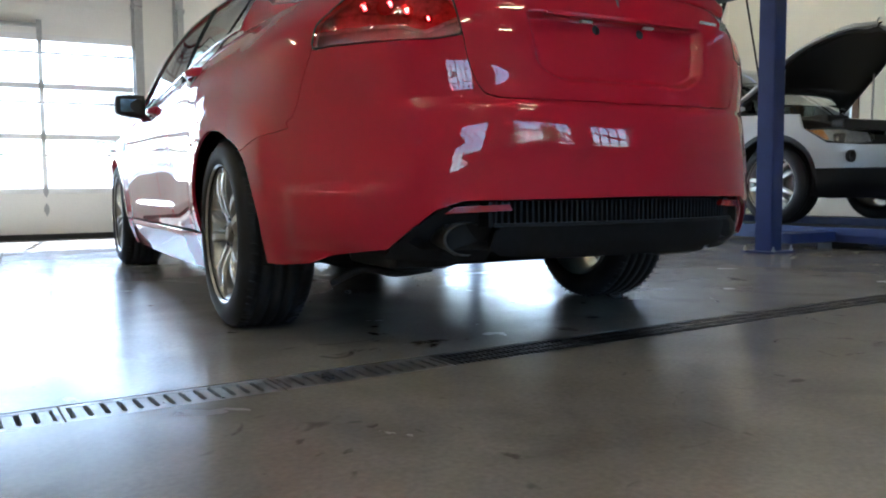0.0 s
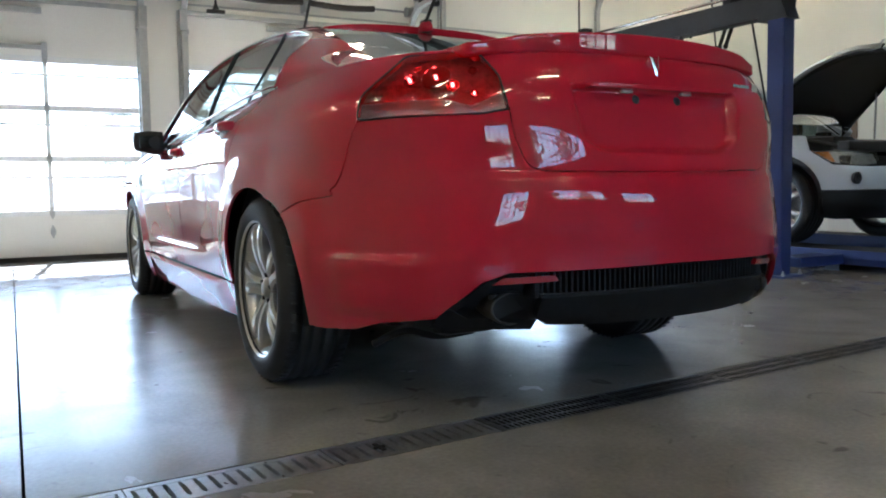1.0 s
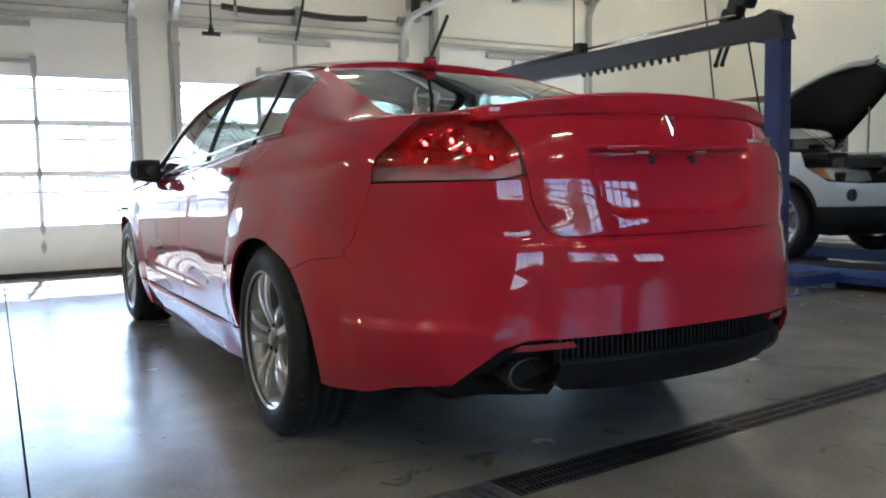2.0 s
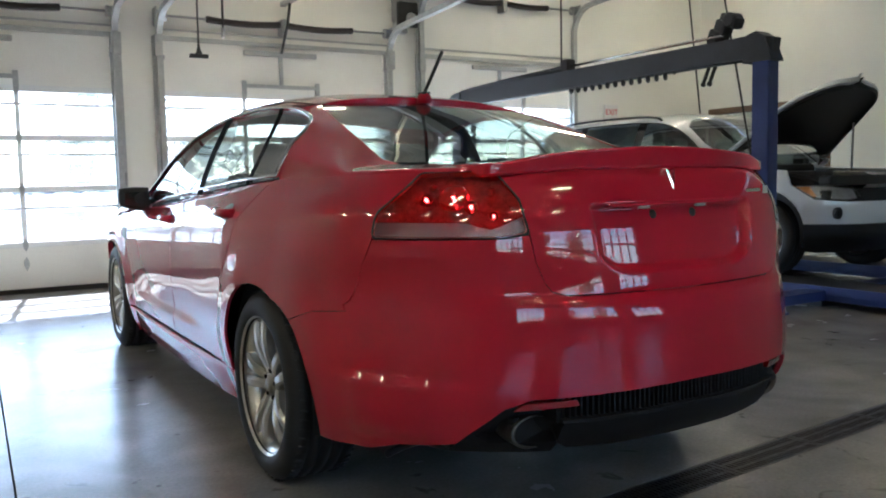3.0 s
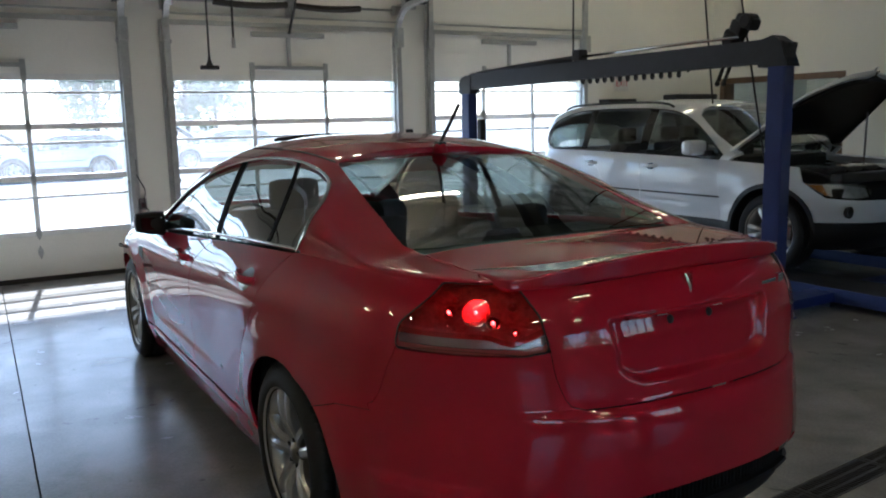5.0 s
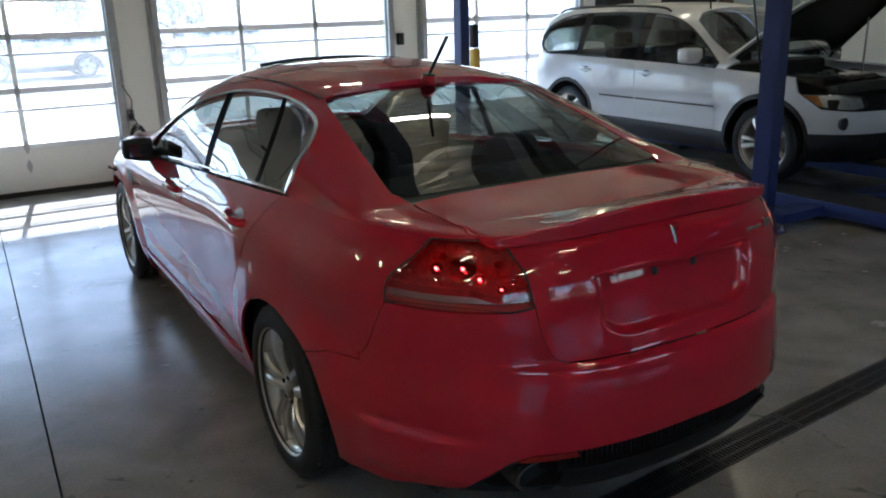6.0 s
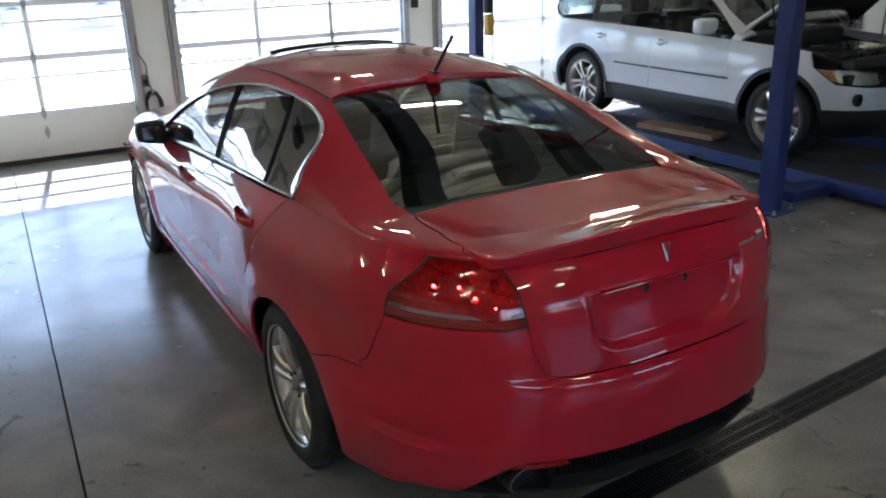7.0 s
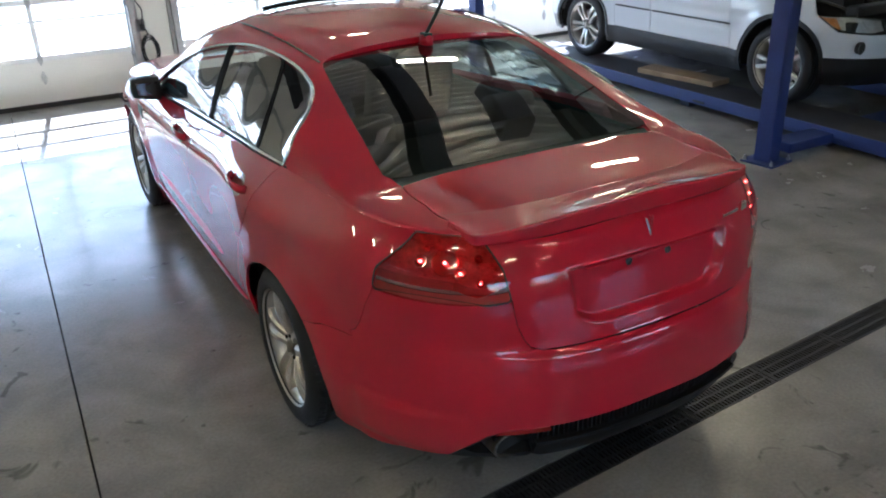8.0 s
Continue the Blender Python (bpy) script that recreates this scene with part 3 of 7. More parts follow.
deck = [(-0.99, H), fx(-0.975, 0.30), fx(-0.92, 0.50), fx(-0.885, 0.560), fx(-0.79, 0.568), fx(-0.65, 0.572), fx(-0.52, 0.574), fx(-0.455, 0.560), fx(-0.435, 0.40), (-0.43, H)]
part("deck", panel(deck, UP, (0.03, 0.03), gap=0.003, rim=0.02, mirror="weld"), "paint_red", trunk)

# spoiler lip on the deck's rear edge
def spoiler():
    bm = bmesh.new()
    rows = []
    for i in range(49):
        s = -1 + 2 * i / 48
        x = 0.575 * s
        e = abs(s)
        fade = 1 - step(e, 0.74, 0.98)
        zl = 1.070 - 0.014 * e ** 2
        face = LOW(SED.q_at_x(max(abs(x), 0.004), zl), zl).y
        top = UP(*SED.f_x(face + 0.22, max(0.003, abs(x)))).z
        hgt = 1.134 - 0.042 * e ** 2
        hgt = top + (hgt - top) * (0.03 + 0.97 * fade)
        out = 0.008 * (0.2 + 0.8 * fade)
        rise = hgt - top
        sec = [(face + 0.225, top - 0.004)] + [(face + g, top + rise * (1 - g / 0.23) ** 1.7) for g in (0.20, 0.16, 0.12, 0.085, 0.055, 0.03)] + [(face + 0.010, hgt - 0.003), (face - out + 0.005, hgt + 0.001), (face - out, hgt - 0.004), (face - out, hgt - 0.009), (face - out * 0.8, hgt - 0.020), (face - 0.004, zl + 0.008), (face - 0.002, zl - 0.002), (face + 0.03, zl - 0.006)]
        rows.append([bm.verts.new((x, a, b)) for a, b in sec])
    for a, b in zip(rows, rows[1:]):
        for j in range(len(a) - 1):
            bm.faces.new((a[j], a[j + 1], b[j + 1], b[j]))
    bm.faces.new(rows[0]); bm.faces.new(rows[-1][::-1])
    bmesh.ops.recalc_face_normals(bm, faces=bm.faces[:])
    return bm
sp = part("spoiler", spoiler(), "paint_red", sedan, "low body-coloured lip spoiler", smooth=True)
sub = sp.modifiers.new("round", "SUBSURF")
sub.levels = sub.render_levels = 2

# quarter panels
door_rear = [(0.572, 0.325), (0.53, 0.43), (0.455, 0.56), (0.365, 0.69), (0.30, 0.757), (0.24, 0.83), (0.19, 0.905), (0.162, 0.965), (0.135, 1.025), (0.10, SED.zb(0.10))]
def quarter():
    p = arc(AX_R, HUB_Z, ARCH, math.degrees(math.asin((0.325 - HUB_Z) / ARCH)), 180 - a_hi, 34)
    p += SEAM + [(q_out_lo - 0.006, 0.955), (q_out_hi - 0.018, 1.030)]
    q = q_out_hi - 0.06
    p += [(a, SED.zb(a) + 0.0012) for a in (q, -0.5, -0.35, -0.2, -0.05, 0.04)] + [(door_rear[-1][0], door_rear[-1][1] + 0.0012)] + door_rear[-2::-1]
    return panel(p, LOW, (0.020, 0.018), gap=0.0013, rim=0.012)
sym("quarter_panel", quarter, "paint_red", sedan)

# doors
split = [(1.365, 0.325), (1.355, 0.45), (1.32, 0.66), (1.27, 0.82), (1.20, 0.92), (1.12, SED.zb(1.12))]
front_edge = [(2.335, 0.325), (2.345, 0.6), (2.34, 0.8), (2.33, SED.zb(2.33))]
def belt_pts(a, b, n=8):
    return [(a + (b - a) * i / n, SED.zb(a + (b - a) * i / n)) for i in range(n + 1)]
def rear_door():
    return panel(door_rear[:] + belt_pts(0.10, 1.12)[1:-1] + split[::-1], LOW, (0.03, 0.012), gap=0.003, rim=0.03)
def front_door():
    return panel(split + belt_pts(1.12, 2.33)[1:-1] + front_edge[::-1], LOW, (0.03, 0.012), gap=0.003, rim=0.03)
rd = sym("rear_door", rear_door, "paint_red", sedan)
fd = sym("front_door", front_door, "paint_red", sedan)
def fender():
    p = [(2.335, 0.325)] + arc(AX_F, HUB_Z, ARCH, 180 - math.degrees(math.asin((0.325 - HUB_Z) / ARCH)), 25, 34)
    p += [(3.40, 0.52), (3.52, 0.66), (3.60, SED.zb(3.6))] + belt_pts(3.6, 2.33)[1:-1] + front_edge[::-1][:-1]
    return panel(p, LOW, (0.035, 0.03), rim=0.03)
sym("front_fender", fender, "paint_red", sedan)
def sill():
    a = math.degrees(math.asin((0.318 - HUB_Z) / ARCH)); b = math.degrees(math.asin((0.165 - HUB_Z) / ARCH))
    p = arc(AX_R, HUB_Z, ARCH, a, b, 8) + [(1.4, 0.155)] + arc(AX_F, HUB_Z, ARCH, 180 - b, 180 - a, 8)
    return panel(p, LOW, (0.04, 0.010), gap=0.001, rim=0.04)
sym("side_skirt", sill, "paint_red", sedan)
qf = SED.y1 + SED.L
nose = [(qf, 0.20), (3.6, 0.20)] + arc(AX_F, HUB_Z, ARCH, -20, 25, 8) + [(3.40, 0.52), (3.52, 0.66), (3.60, SED.zb(3.6)), (4.0, SED.zb(4.0)), (qf, 0.68)]
part("front_bumper", panel(nose, LOW, (0.05, 0.04), rim=0.03, mirror="weld"), "paint_red", sedan)
hood = [(2.62, H), fx(2.60, 0.45), fx(2.52, 0.72), (2.48, 0.02), (3.0, 0.02), (3.55, 0.02), (3.70, H)]
part("hood", panel(hood, UP, (0.05, 0.06), gap=0.003, rim=0.02, mirror="weld"), "paint_red", sedan)

# roof with its pillars, one pressing
WIN_TOP = [(2.27, 0.962), (2.0, 1.075), (1.70, 1.190), (1.40, 1.290), (1.15, 1.345), (0.90, 1.372), (0.65, 1.372), (0.42, 1.348), (0.24, 1.302), (0.12, 1.245), (0.055, 1.180), (0.035, 1.120), (0.06, 1.075)]
def win_edge(shift=0.0):
    return [SED.f_z(y, z) for y, z in WIN_TOP]
RW = [(-0.405, H), fx(-0.405, 0.50), fx(-0.395, 0.575), fx(-0.37, 0.592), fx(-0.1, 0.560), fx(0.15, 0.530), fx(0.34, 0.502), fx(0.385, 0.485), fx(0.40, 0.45), (0.425, H)]
WS = [(2.56, H), fx(2.53, 0.45), fx(2.44, 0.68), fx(2.05, 0.645), fx(1.72, 0.575), fx(1.66, 0.50), (1.74, H)]
Y_OUT, Y_IN = LOW(q_out_hi - 0.06, SED.zb(q_out_hi - 0.06)).y, LOW(q_in_hi, SED.zb(q_in_hi)).y
roof_side = [(Y_OUT, 0.0), ((Y_OUT + Y_IN) / 2, 0.0), (Y_IN + 0.004, 0.0), fx(-0.94, 0.556), fx(-0.885, 0.564), fx(-0.79, 0.572), fx(-0.65, 0.576), fx(-0.52, 0.578), fx(-0.455, 0.564)]
roof_side += [fx(-0.40, 0.575)] + RW[3:-2] + [fx(0.40, 0.45), (0.425, H), (1.74, H)] + WS[::-1][1:-2]
roof_side += [fx(2.50, 0.66), (2.46, 0.0), (2.33, 0.0)] + win_edge() + [(0.05, 0.0)]
part("roof", panel(roof_side, UP, (0.025, 0.035), rim=0.03, mirror="weld"), "paint_red", sedan)
shelf = [(-0.43, H), fx(-0.435, 0.40), fx(-0.455, 0.562), fx(-0.40, 0.572), fx(-0.40, 0.50), (-0.40, H)]
part("cowl", panel(shelf, UP, (0.03, 0.05), rim=0.02, mirror="weld", offset=-0.012), "black_trim", sedan)

# glass
RW_EDGE = spline((-0.405, 0.594), (-0.37, 0.592), (-0.1, 0.560), (0.15, 0.530), (0.34, 0.502), (0.425, 0.490))
def rear_pane(y, f):
    """The rear glass: an even, shallow bow from edge to edge."""
    p, xe, top = UP(y, f), RW_EDGE(y), UP(y, H).z
    drop = top - UP(*fx(y, xe)).z
    return Vector((p.x, y, top - 0.55 * drop - 0.45 * drop * (p.x / xe) ** 2))
part("rear_window", panel(RW, rear_pane, (0.04, 0.05), gap=0.002, rim=0.006, mirror="weld", offset=-0.002), "glass_rear", sedan, "dark tinted curved rear window")
part("windshield", panel(WS, UP, (0.05, 0.06), gap=0.002, rim=0.006, mirror="weld"), "glass_car", sedan)
def band(y0a, y1a, y0b, y1b):
    """A piece of the side-window outline between two leaning lines (y at belt, y at top)."""
    def lean(ya, yb, z):
        return ya + (yb - ya) * (z - 1.0) / 0.36
    top = [p for p in WIN_TOP]
    pts = []
    fine = []
    for (a, b), (c, d) in zip(top, top[1:]):
        for i in range(5):
            fine.append((a + (c - a) * i / 5, b + (d - b) * i / 5))
    fine.append(top[-1])
    low_edge = [(0.06 + (2.27 - 0.06) * i / 30, SED.zb(0.06 + (2.27 - 0.06) * i / 30) + 0.004) for i in range(31)]
    loop = fine + low_edge
    def clip(poly, inside, cross):
        out = []
        for i, p in enumerate(poly):
            r = poly[i - 1]
            if inside(p):
                if not inside(r):
                    out.append(cross(r, p))
                out.append(p)
            elif inside(r):
                out.append(cross(r, p))
        return out
    def half(sign, ya, yb):
        def side(p):
            return sign * (p[0] - lean(ya, yb, p[1]))
        def cross(r, p):
            t = side(r) / (side(r) - side(p))
            return (r[0] + (p[0] - r[0]) * t, r[1] + (p[1] - r[1]) * t)
        return lambda poly: clip(poly, lambda p: side(p) >= 0, cross)
    loop = half(1, y0a, y0b)(loop)
    loop = half(-1, y1a, y1b)(loop)
    return [SED.f_z(y, z) for y, z in loop]
WIN_Z = spline((0.03, 1.135), (0.06, 1.18), *[p for p in WIN_TOP[::-1] if 0.1 < p[0] < 2.2], (2.27, 0.962))
def side_glass(y, f):
    """The side windows: almost flat from the belt to the roof rail, leaning in."""
    p, b = UP(y, f), UP(y, 0.0)
    top = UP(*SED.f_z(y, WIN_Z(y)))
    if top.z - b.z < 0.015:
        return p
    t = max(0.0, min(1.0, (p.z - b.z) / (top.z - b.z)))
    return Vector((b.x + (top.x - b.x) * t - 0.05 * t * (1 - t) * min(1.0, (top.z - b.z) / 0.3), y, p.z))
def pane(*a, off=-0.004):
    return lambda: panel(band(*a), side_glass, (0.05, 0.05), gap=0.002, rim=0.004, offset=off)
sym("quarter_glass", pane(-0.2, 0.345, -0.2, 0.565), "glass_car", sedan)
sym("window_post", pane(0.345, 0.385, 0.565, 0.60, off=-0.001), "pillar_black", sedan)
for d, ob in zip(rd, sym("rear_window_pane", pane(0.385, 1.065, 0.60, 1.075), "glass_car", None)):
    ob.parent = d
for d, ob in zip(rd, sym("pillar_cover", pane(1.065, 1.135, 1.075, 1.14, off=-0.001), "pillar_black", None)):
    ob.parent = d
for d, ob in zip(fd, sym("front_window_pane", pane(1.135, 2.5, 1.14, 2.4), "glass_car", None)):
    ob.parent = d

# bright strip round the side windows
def bright():
    pts = [UP(*SED.f_z(y, z)) for y, z in WIN_TOP]
    pts += [UP(y, 0.02) + Vector((-0.002, 0, 0)) for y in (0.10, 0.3, 0.55, 0.8, 1.1, 1.4, 1.7, 2.0, 2.25)]
    pts = bend(pts, 4)
    pts = [p + Vector((-0.003, 0, 0.001)) for p in pts]
    return sweep(bmesh.new(), pts, ring(0.0085, 8, 0.006))
for ob in sym("window_trim", bright, "chrome", sedan, "bright metal window surround"):
    for p in ob.data.polygons:
        p.use_smooth = True

# roof ditch strips
def ditch():
    pts = [UP(*fx(y, x)) + Vector((0, 0, 0.0015)) for y, x in ((0.39, 0.497), (0.6, 0.515), (0.9, 0.527), (1.3, 0.527), (1.64, 0.512))]
    return sweep(bmesh.new(), bend(pts, 5), ring(0.007, 6, 0.0022))
sym("roof_strip", ditch, "black_trim", sedan)

# tail lamps
def lamp_cut(upper):
    out = []
    n = len(LAMP)
    def lim(q):
        return 0.930 + 0.018 * (1 - step(q, q_in_lo, q_in_lo + 0.09)) - 0.020 * math.exp(-((q - SED.q_at_x(0.63, 0.92)) / 0.055) ** 2)
    for i, p in enumerate(LAMP):
        r = LAMP[i - 1]
        a, b = (r[1] - lim(r[0])), (p[1] - lim(p[0]))
        if (a > 0) != (b > 0):
            t = a / (a - b)
            c = (r[0] + (p[0] - r[0]) * t, r[1] + (p[1] - r[1]) * t)
            out.append((c, True))
        if (b > 0) == upper:
            out.append((p, False))
    pts = []
    for i, (p, c) in enumerate(out):
        prev = out[i - 1]
        if c and prev[1]:
            for j in range(1, 14):
                q = prev[0][0] + (p[0] - prev[0][0]) * j / 14
                pts.append((q, lim(q)))
        pts.append(p)
    return pts
for side in (1, -1):
    back = Vector((0.030, 0.050, 0.0))
    bowl = panel(lamp_cut(True), LOW, (0.02, 0.014), gap=0.002, rim=0.0)
    tray = panel(LAMP, LOW, (0.02, 0.010), gap=0.003, rim=0.0)
    bmesh.ops.translate(bowl, vec=back, verts=bowl.verts[:])
    bmesh.ops.translate(tray, vec=back * 1.08, verts=tray.verts[:])
    seal = sweep(bmesh.new(), [LOW(*p) for p in LAMP], ring(0.0032, 6), closed=True)
    rimbm = panel(LAMP, LOW, (0.03, 0.02), gap=0.002, rim=0.0, offset=-0.0015)
    front_faces = rimbm.faces[:]
    ext = bmesh.ops.extrude_edge_only(rimbm, edges=[e for e in rimbm.edges if e.is_boundary])
    bmesh.ops.translate(rimbm, vec=back, verts=[q for q in ext["geom"] if isinstance(q, bmesh.types.BMVert)])
    bmesh.ops.delete(rimbm, geom=front_faces, context="FACES")
    red = panel(lamp_cut(True), LOW, (0.016, 0.012), gap=0.0015, rim=0.004)
    clear = panel(lamp_cut(False), LOW, (0.016, 0.012), gap=0.0015, rim=0.004)
    cups = []
    bulbs = []
    for k, (hx, dz, r) in enumerate(((0.628, 0.980, 0.019), (0.655, 1.006, 0.040), (0.708, 1.002, 0.019), (0.680, 1.036, 0.011), (0.585, 0.952, 0.012), (0.568, 1.022, 0.013))):
        qb = SED.q_at_x(hx + 0.03, dz)
        p = LOW(qb, dz)
        a, b = LOW(qb + 0.01, dz), LOW(qb, dz + 0.01)
        no = (a - p).cross(b - p).normalized()
        if no.y > 0:
            no = -no
        s, u = frame_of(no)
        rot = Matrix((s, u, no)).transposed().to_4x4()
        tmp = lathe([(-0.030, 0.004), (-0.028, r * 0.45), (-0.022, r * 0.75), (-0.012, r * 0.95), (-0.006, r), (-0.008, r * 1.08)], 13, "z")
        bmesh.ops.transform(tmp, matrix=Matrix.Translation(p - no * 0.010) @ rot, verts=tmp.verts[:])
        cups.append(tmp)
        tmp = bmesh.new()
        bmesh.ops.create_icosphere(tmp, subdivisions=2, radius=0.0046 if k < 3 else 0.0034)
        bmesh.ops.translate(tmp, vec=p - no * 0.014, verts=tmp.verts[:])
        bulbs.append(tmp)
    if side < 0:
        bowl, tray, seal, rimbm, red, clear = (mirror_bm(b) for b in (bowl, tray, seal, rimbm, red, clear))
        cups = [mirror_bm(b) for b in cups]
        bulbs = [mirror_bm(b) for b in bulbs]
    M.setdefault("lamp_wall", mat("lamp_wall", (0.42, 0.06, 0.06), 0.3, 0.0))
    lamp = part("tail_lamp", rimbm, "lamp_wall", sedan, "red and clear tail lamp")
    M.setdefault("lamp_bowl", mat("lamp_bowl", (0.66, 0.60, 0.60), 0.25, 0.2, var=0.6, scale=45, bump=1.0, bump_scale=110))
    M.setdefault("lamp_cup", mat("lamp_cup", (0.80, 0.78, 0.78), 0.10, 1.0, var=0.2, scale=90))
    M.setdefault("lamp_tray", mat("lamp_tray", (0.62, 0.61, 0.60), 0.22, 0.6, var=0.35, scale=30, bump=0.5, bump_scale=160))
    part("reflector", bowl, "lamp_bowl", lamp)
    part("clear_reflector", tray, "lamp_tray", lamp)
    part("seal", seal, "black_trim", lamp, smooth=True)
    for b in cups:
        part("cup", b, "lamp_cup", lamp)
    # four bulbs glow in place of the glints mirrored in the cups
    M.setdefault("bulb_glint", mat("bulb_glint", (0.9, 0.3, 0.2), 0.3, emit=(1.0, 0.45, 0.3, 9.0)))
    M.setdefault("bulb_glass", mat("bulb_glass", (0.75, 0.12, 0.08), 0.08, 0.3, coat=1.0))
    for k, b in enumerate(bulbs):
        if k in (0, 1, 2, 4):
            part("bulb", b, "bulb_glint", lamp, "small lit tail-lamp bulb", smooth=True)
        else:
            part("bulb", b, "bulb_glass", lamp, smooth=True)
    part("red_lens", red, "lens_red", lamp)
    part("clear_lens", clear, "lens_clear", lamp)

# near-black backing behind the panels, wheel wells and floor pan: their shade put into the colour
def liner():
    p = [(-1.30, 0.48), (SED.q_at_x(0.60, 0.45), 0.46), (SED.q_at_x(0.70, 0.33), 0.33), (-0.45, 0.27)] + arc(AX_R, HUB_Z, 0.43, 190, -4, 24) + arc(AX_F, HUB_Z, 0.43, 184, -10, 24) + [(3.9, 0.3), (3.9, 0.66), (2.5, 0.80), (1.9, 0.90), (0.5, 0.99), (-0.40, 1.01), (-0.46, 1.0), (-0.48, 0.86), (-1.30, 0.86)]
    return panel(p, LOW, (0.06, 0.06), rim=0, offset=-0.032)
sym("inner_panel", liner, "void_shade", sedan)
def well(ay):
    def make():
        bm = bmesh.new()
        rows = []
        for i in range(25):
            t = radians(-12 + 204 * i / 24)
            y, z = ay + 0.405 * math.cos(t), HUB_Z + 0.405 * math.sin(t)
            rows.append([bm.verts.new((x, y, z)) for x in (-0.875, -0.55)])
        for a, b in zip(rows, rows[1:]):
            bm.faces.new((a[0], a[1], b[1], b[0]))
        bm.faces.new([r[1] for r in rows])
        return bm
    return make
for ay in (AX_R, AX_F):
    sym("wheel_well", well(ay), "void_shade", sedan)
bm = bmesh.new()
box(bm, -0.55, 0.55, -0.35, 3.5, 0.21, 0.30, 0.02)
box(bm, -0.80, 0.80, 0.45, 2.45, 0.185, 0.28, 0.02)
box(bm, -0.60, 0.60, -0.88, -0.55, 0.30, 0.44, 0.03)
part("floor_pan", bm, "void_shade", sedan)

# black diffuser with its grille, tail pipes and silencers
M["diffuser_black"] = mat("diffuser_black", (0.010, 0.010, 0.011), 0.55, var=0.3, scale=30, spec=0.25)
diff = [(QC, 0.457), (SED.q_at_x(0.52, 0.45), 0.451), (SED.q_at_x(0.57, 0.43), 0.427), (SED.q_at_x(0.655, 0.33), 0.33), (SED.q_at_x(0.665, 0.30), 0.290), (SED.q_at_x(0.44, 0.29), 0.285), (QC, 0.300)]
dif = part("diffuser", panel(diff, LOW, (0.03, 0.02), gap=0.002, rim=0.05, mirror="weld", offset=-0.062), "diffuser_black", sedan, "black plastic lower bumper insert with a slatted grille")
fascia = [(QC, 0.390), (SED.q_at_x(0.40, 0.39), 0.388), (SED.q_at_x(0.43, 0.37), 0.372), (SED.q_at_x(0.435, 0.32), 0.320), (SED.q_at_x(0.40, 0.30), 0.298), (SED.q_at_x(0.20, 0.29), 0.288), (QC, 0.286)]
part("lower_fascia", panel(fascia, LOW, (0.03, 0.015), rim=0.05, mirror="weld", offset=-0.010), "diffuser_black", dif)
def pod_lip():
    p = [(SED.q_at_x(0.425, 0.31), 0.312), (SED.q_at_x(0.60, 0.315), 0.315), (SED.q_at_x(0.64, 0.34), 0.345), (SED.q_at_x(0.662, 0.32), 0.322), (SED.q_at_x(0.668, 0.285), 0.285), (SED.q_at_x(0.43, 0.278), 0.276)]
    return panel(p, LOW, (0.03, 0.012), rim=0.07, offset=-0.020)
for ob in sym("pod_lip", pod_lip, "diffuser_black", None):
    ob.parent = dif
def pod_side():
    p = [(SED.q_at_x(0.56, 0.44), 0.440), (SED.q_at_x(0.575, 0.43), 0.424), (SED.q_at_x(0.655, 0.33), 0.335), (SED.q_at_x(0.635, 0.33), 0.330), (SED.q_at_x(0.545, 0.42), 0.425)]
    return panel(p, LOW, (0.03, 0.02), rim=0.06, offset=-0.022)
for ob in sym("pod_edge", pod_side, "diffuser_black", None):
    ob.parent = dif
bm = bmesh.new()
for i in range(52):
    x = -0.425 + 0.85 * i / 51
    p = LOW(SED.q_at_x(abs(x), 0.42), 0.42)
    box(bm, x - 0.0035, x + 0.0035, p.y + 0.022, p.y + 0.06, 0.392, 0.455)
for s in (-1, 1):
    box(bm, min(s * 0.432, s * 0.446), max(s * 0.432, s * 0.446), LOW(SED.q_at_x(0.44, 0.42), 0.42).y + 0.02, -0.95, 0.385, 0.455)
part("grille_slat", bm, "diffuser_black", dif)
bm = bmesh.new()
pts = [LOW(SED.q_at_x(abs(x), 0.39), 0.39) for x in (0.435, 0.34, 0.22, 0.1, 0.02)]
pts = [Vector((-abs(p.x), p.y + 0.012, 0.392)) for p in pts] + [Vector((abs(p.x), p.y + 0.012, 0.392)) for p in pts[::-1]]
sweep(bm, pts, [(-0.018, -0.006), (0.018, -0.006), (0.018, 0.004), (-0.018, 0.004)])
part("diffuser_bar", bm, "diffuser_black", dif)
def reflector_strip():
    p = [(SED.q_at_x(0.39, 0.43), 0.428), (SED.q_at_x(0.56, 0.43), 0.420), (SED.q_at_x(0.535, 0.44), 0.440), (SED.q_at_x(0.40, 0.44), 0.446)]
    return panel(p, LOW, (0.03, 0.01), rim=0.02, offset=-0.012)
M["reflector_red"] = mat("reflector_red", (0.35, 0.01, 0.015), 0.15, coat=1.0, bump=0.5, bump_scale=500)
sym("reflector", reflector_strip, "reflector_red", sedan, "long red bumper reflector")
M["pipe_steel"] = mat("pipe_steel", (0.13, 0.12, 0.105), 0.35, 0.9, var=0.4, scale=20)
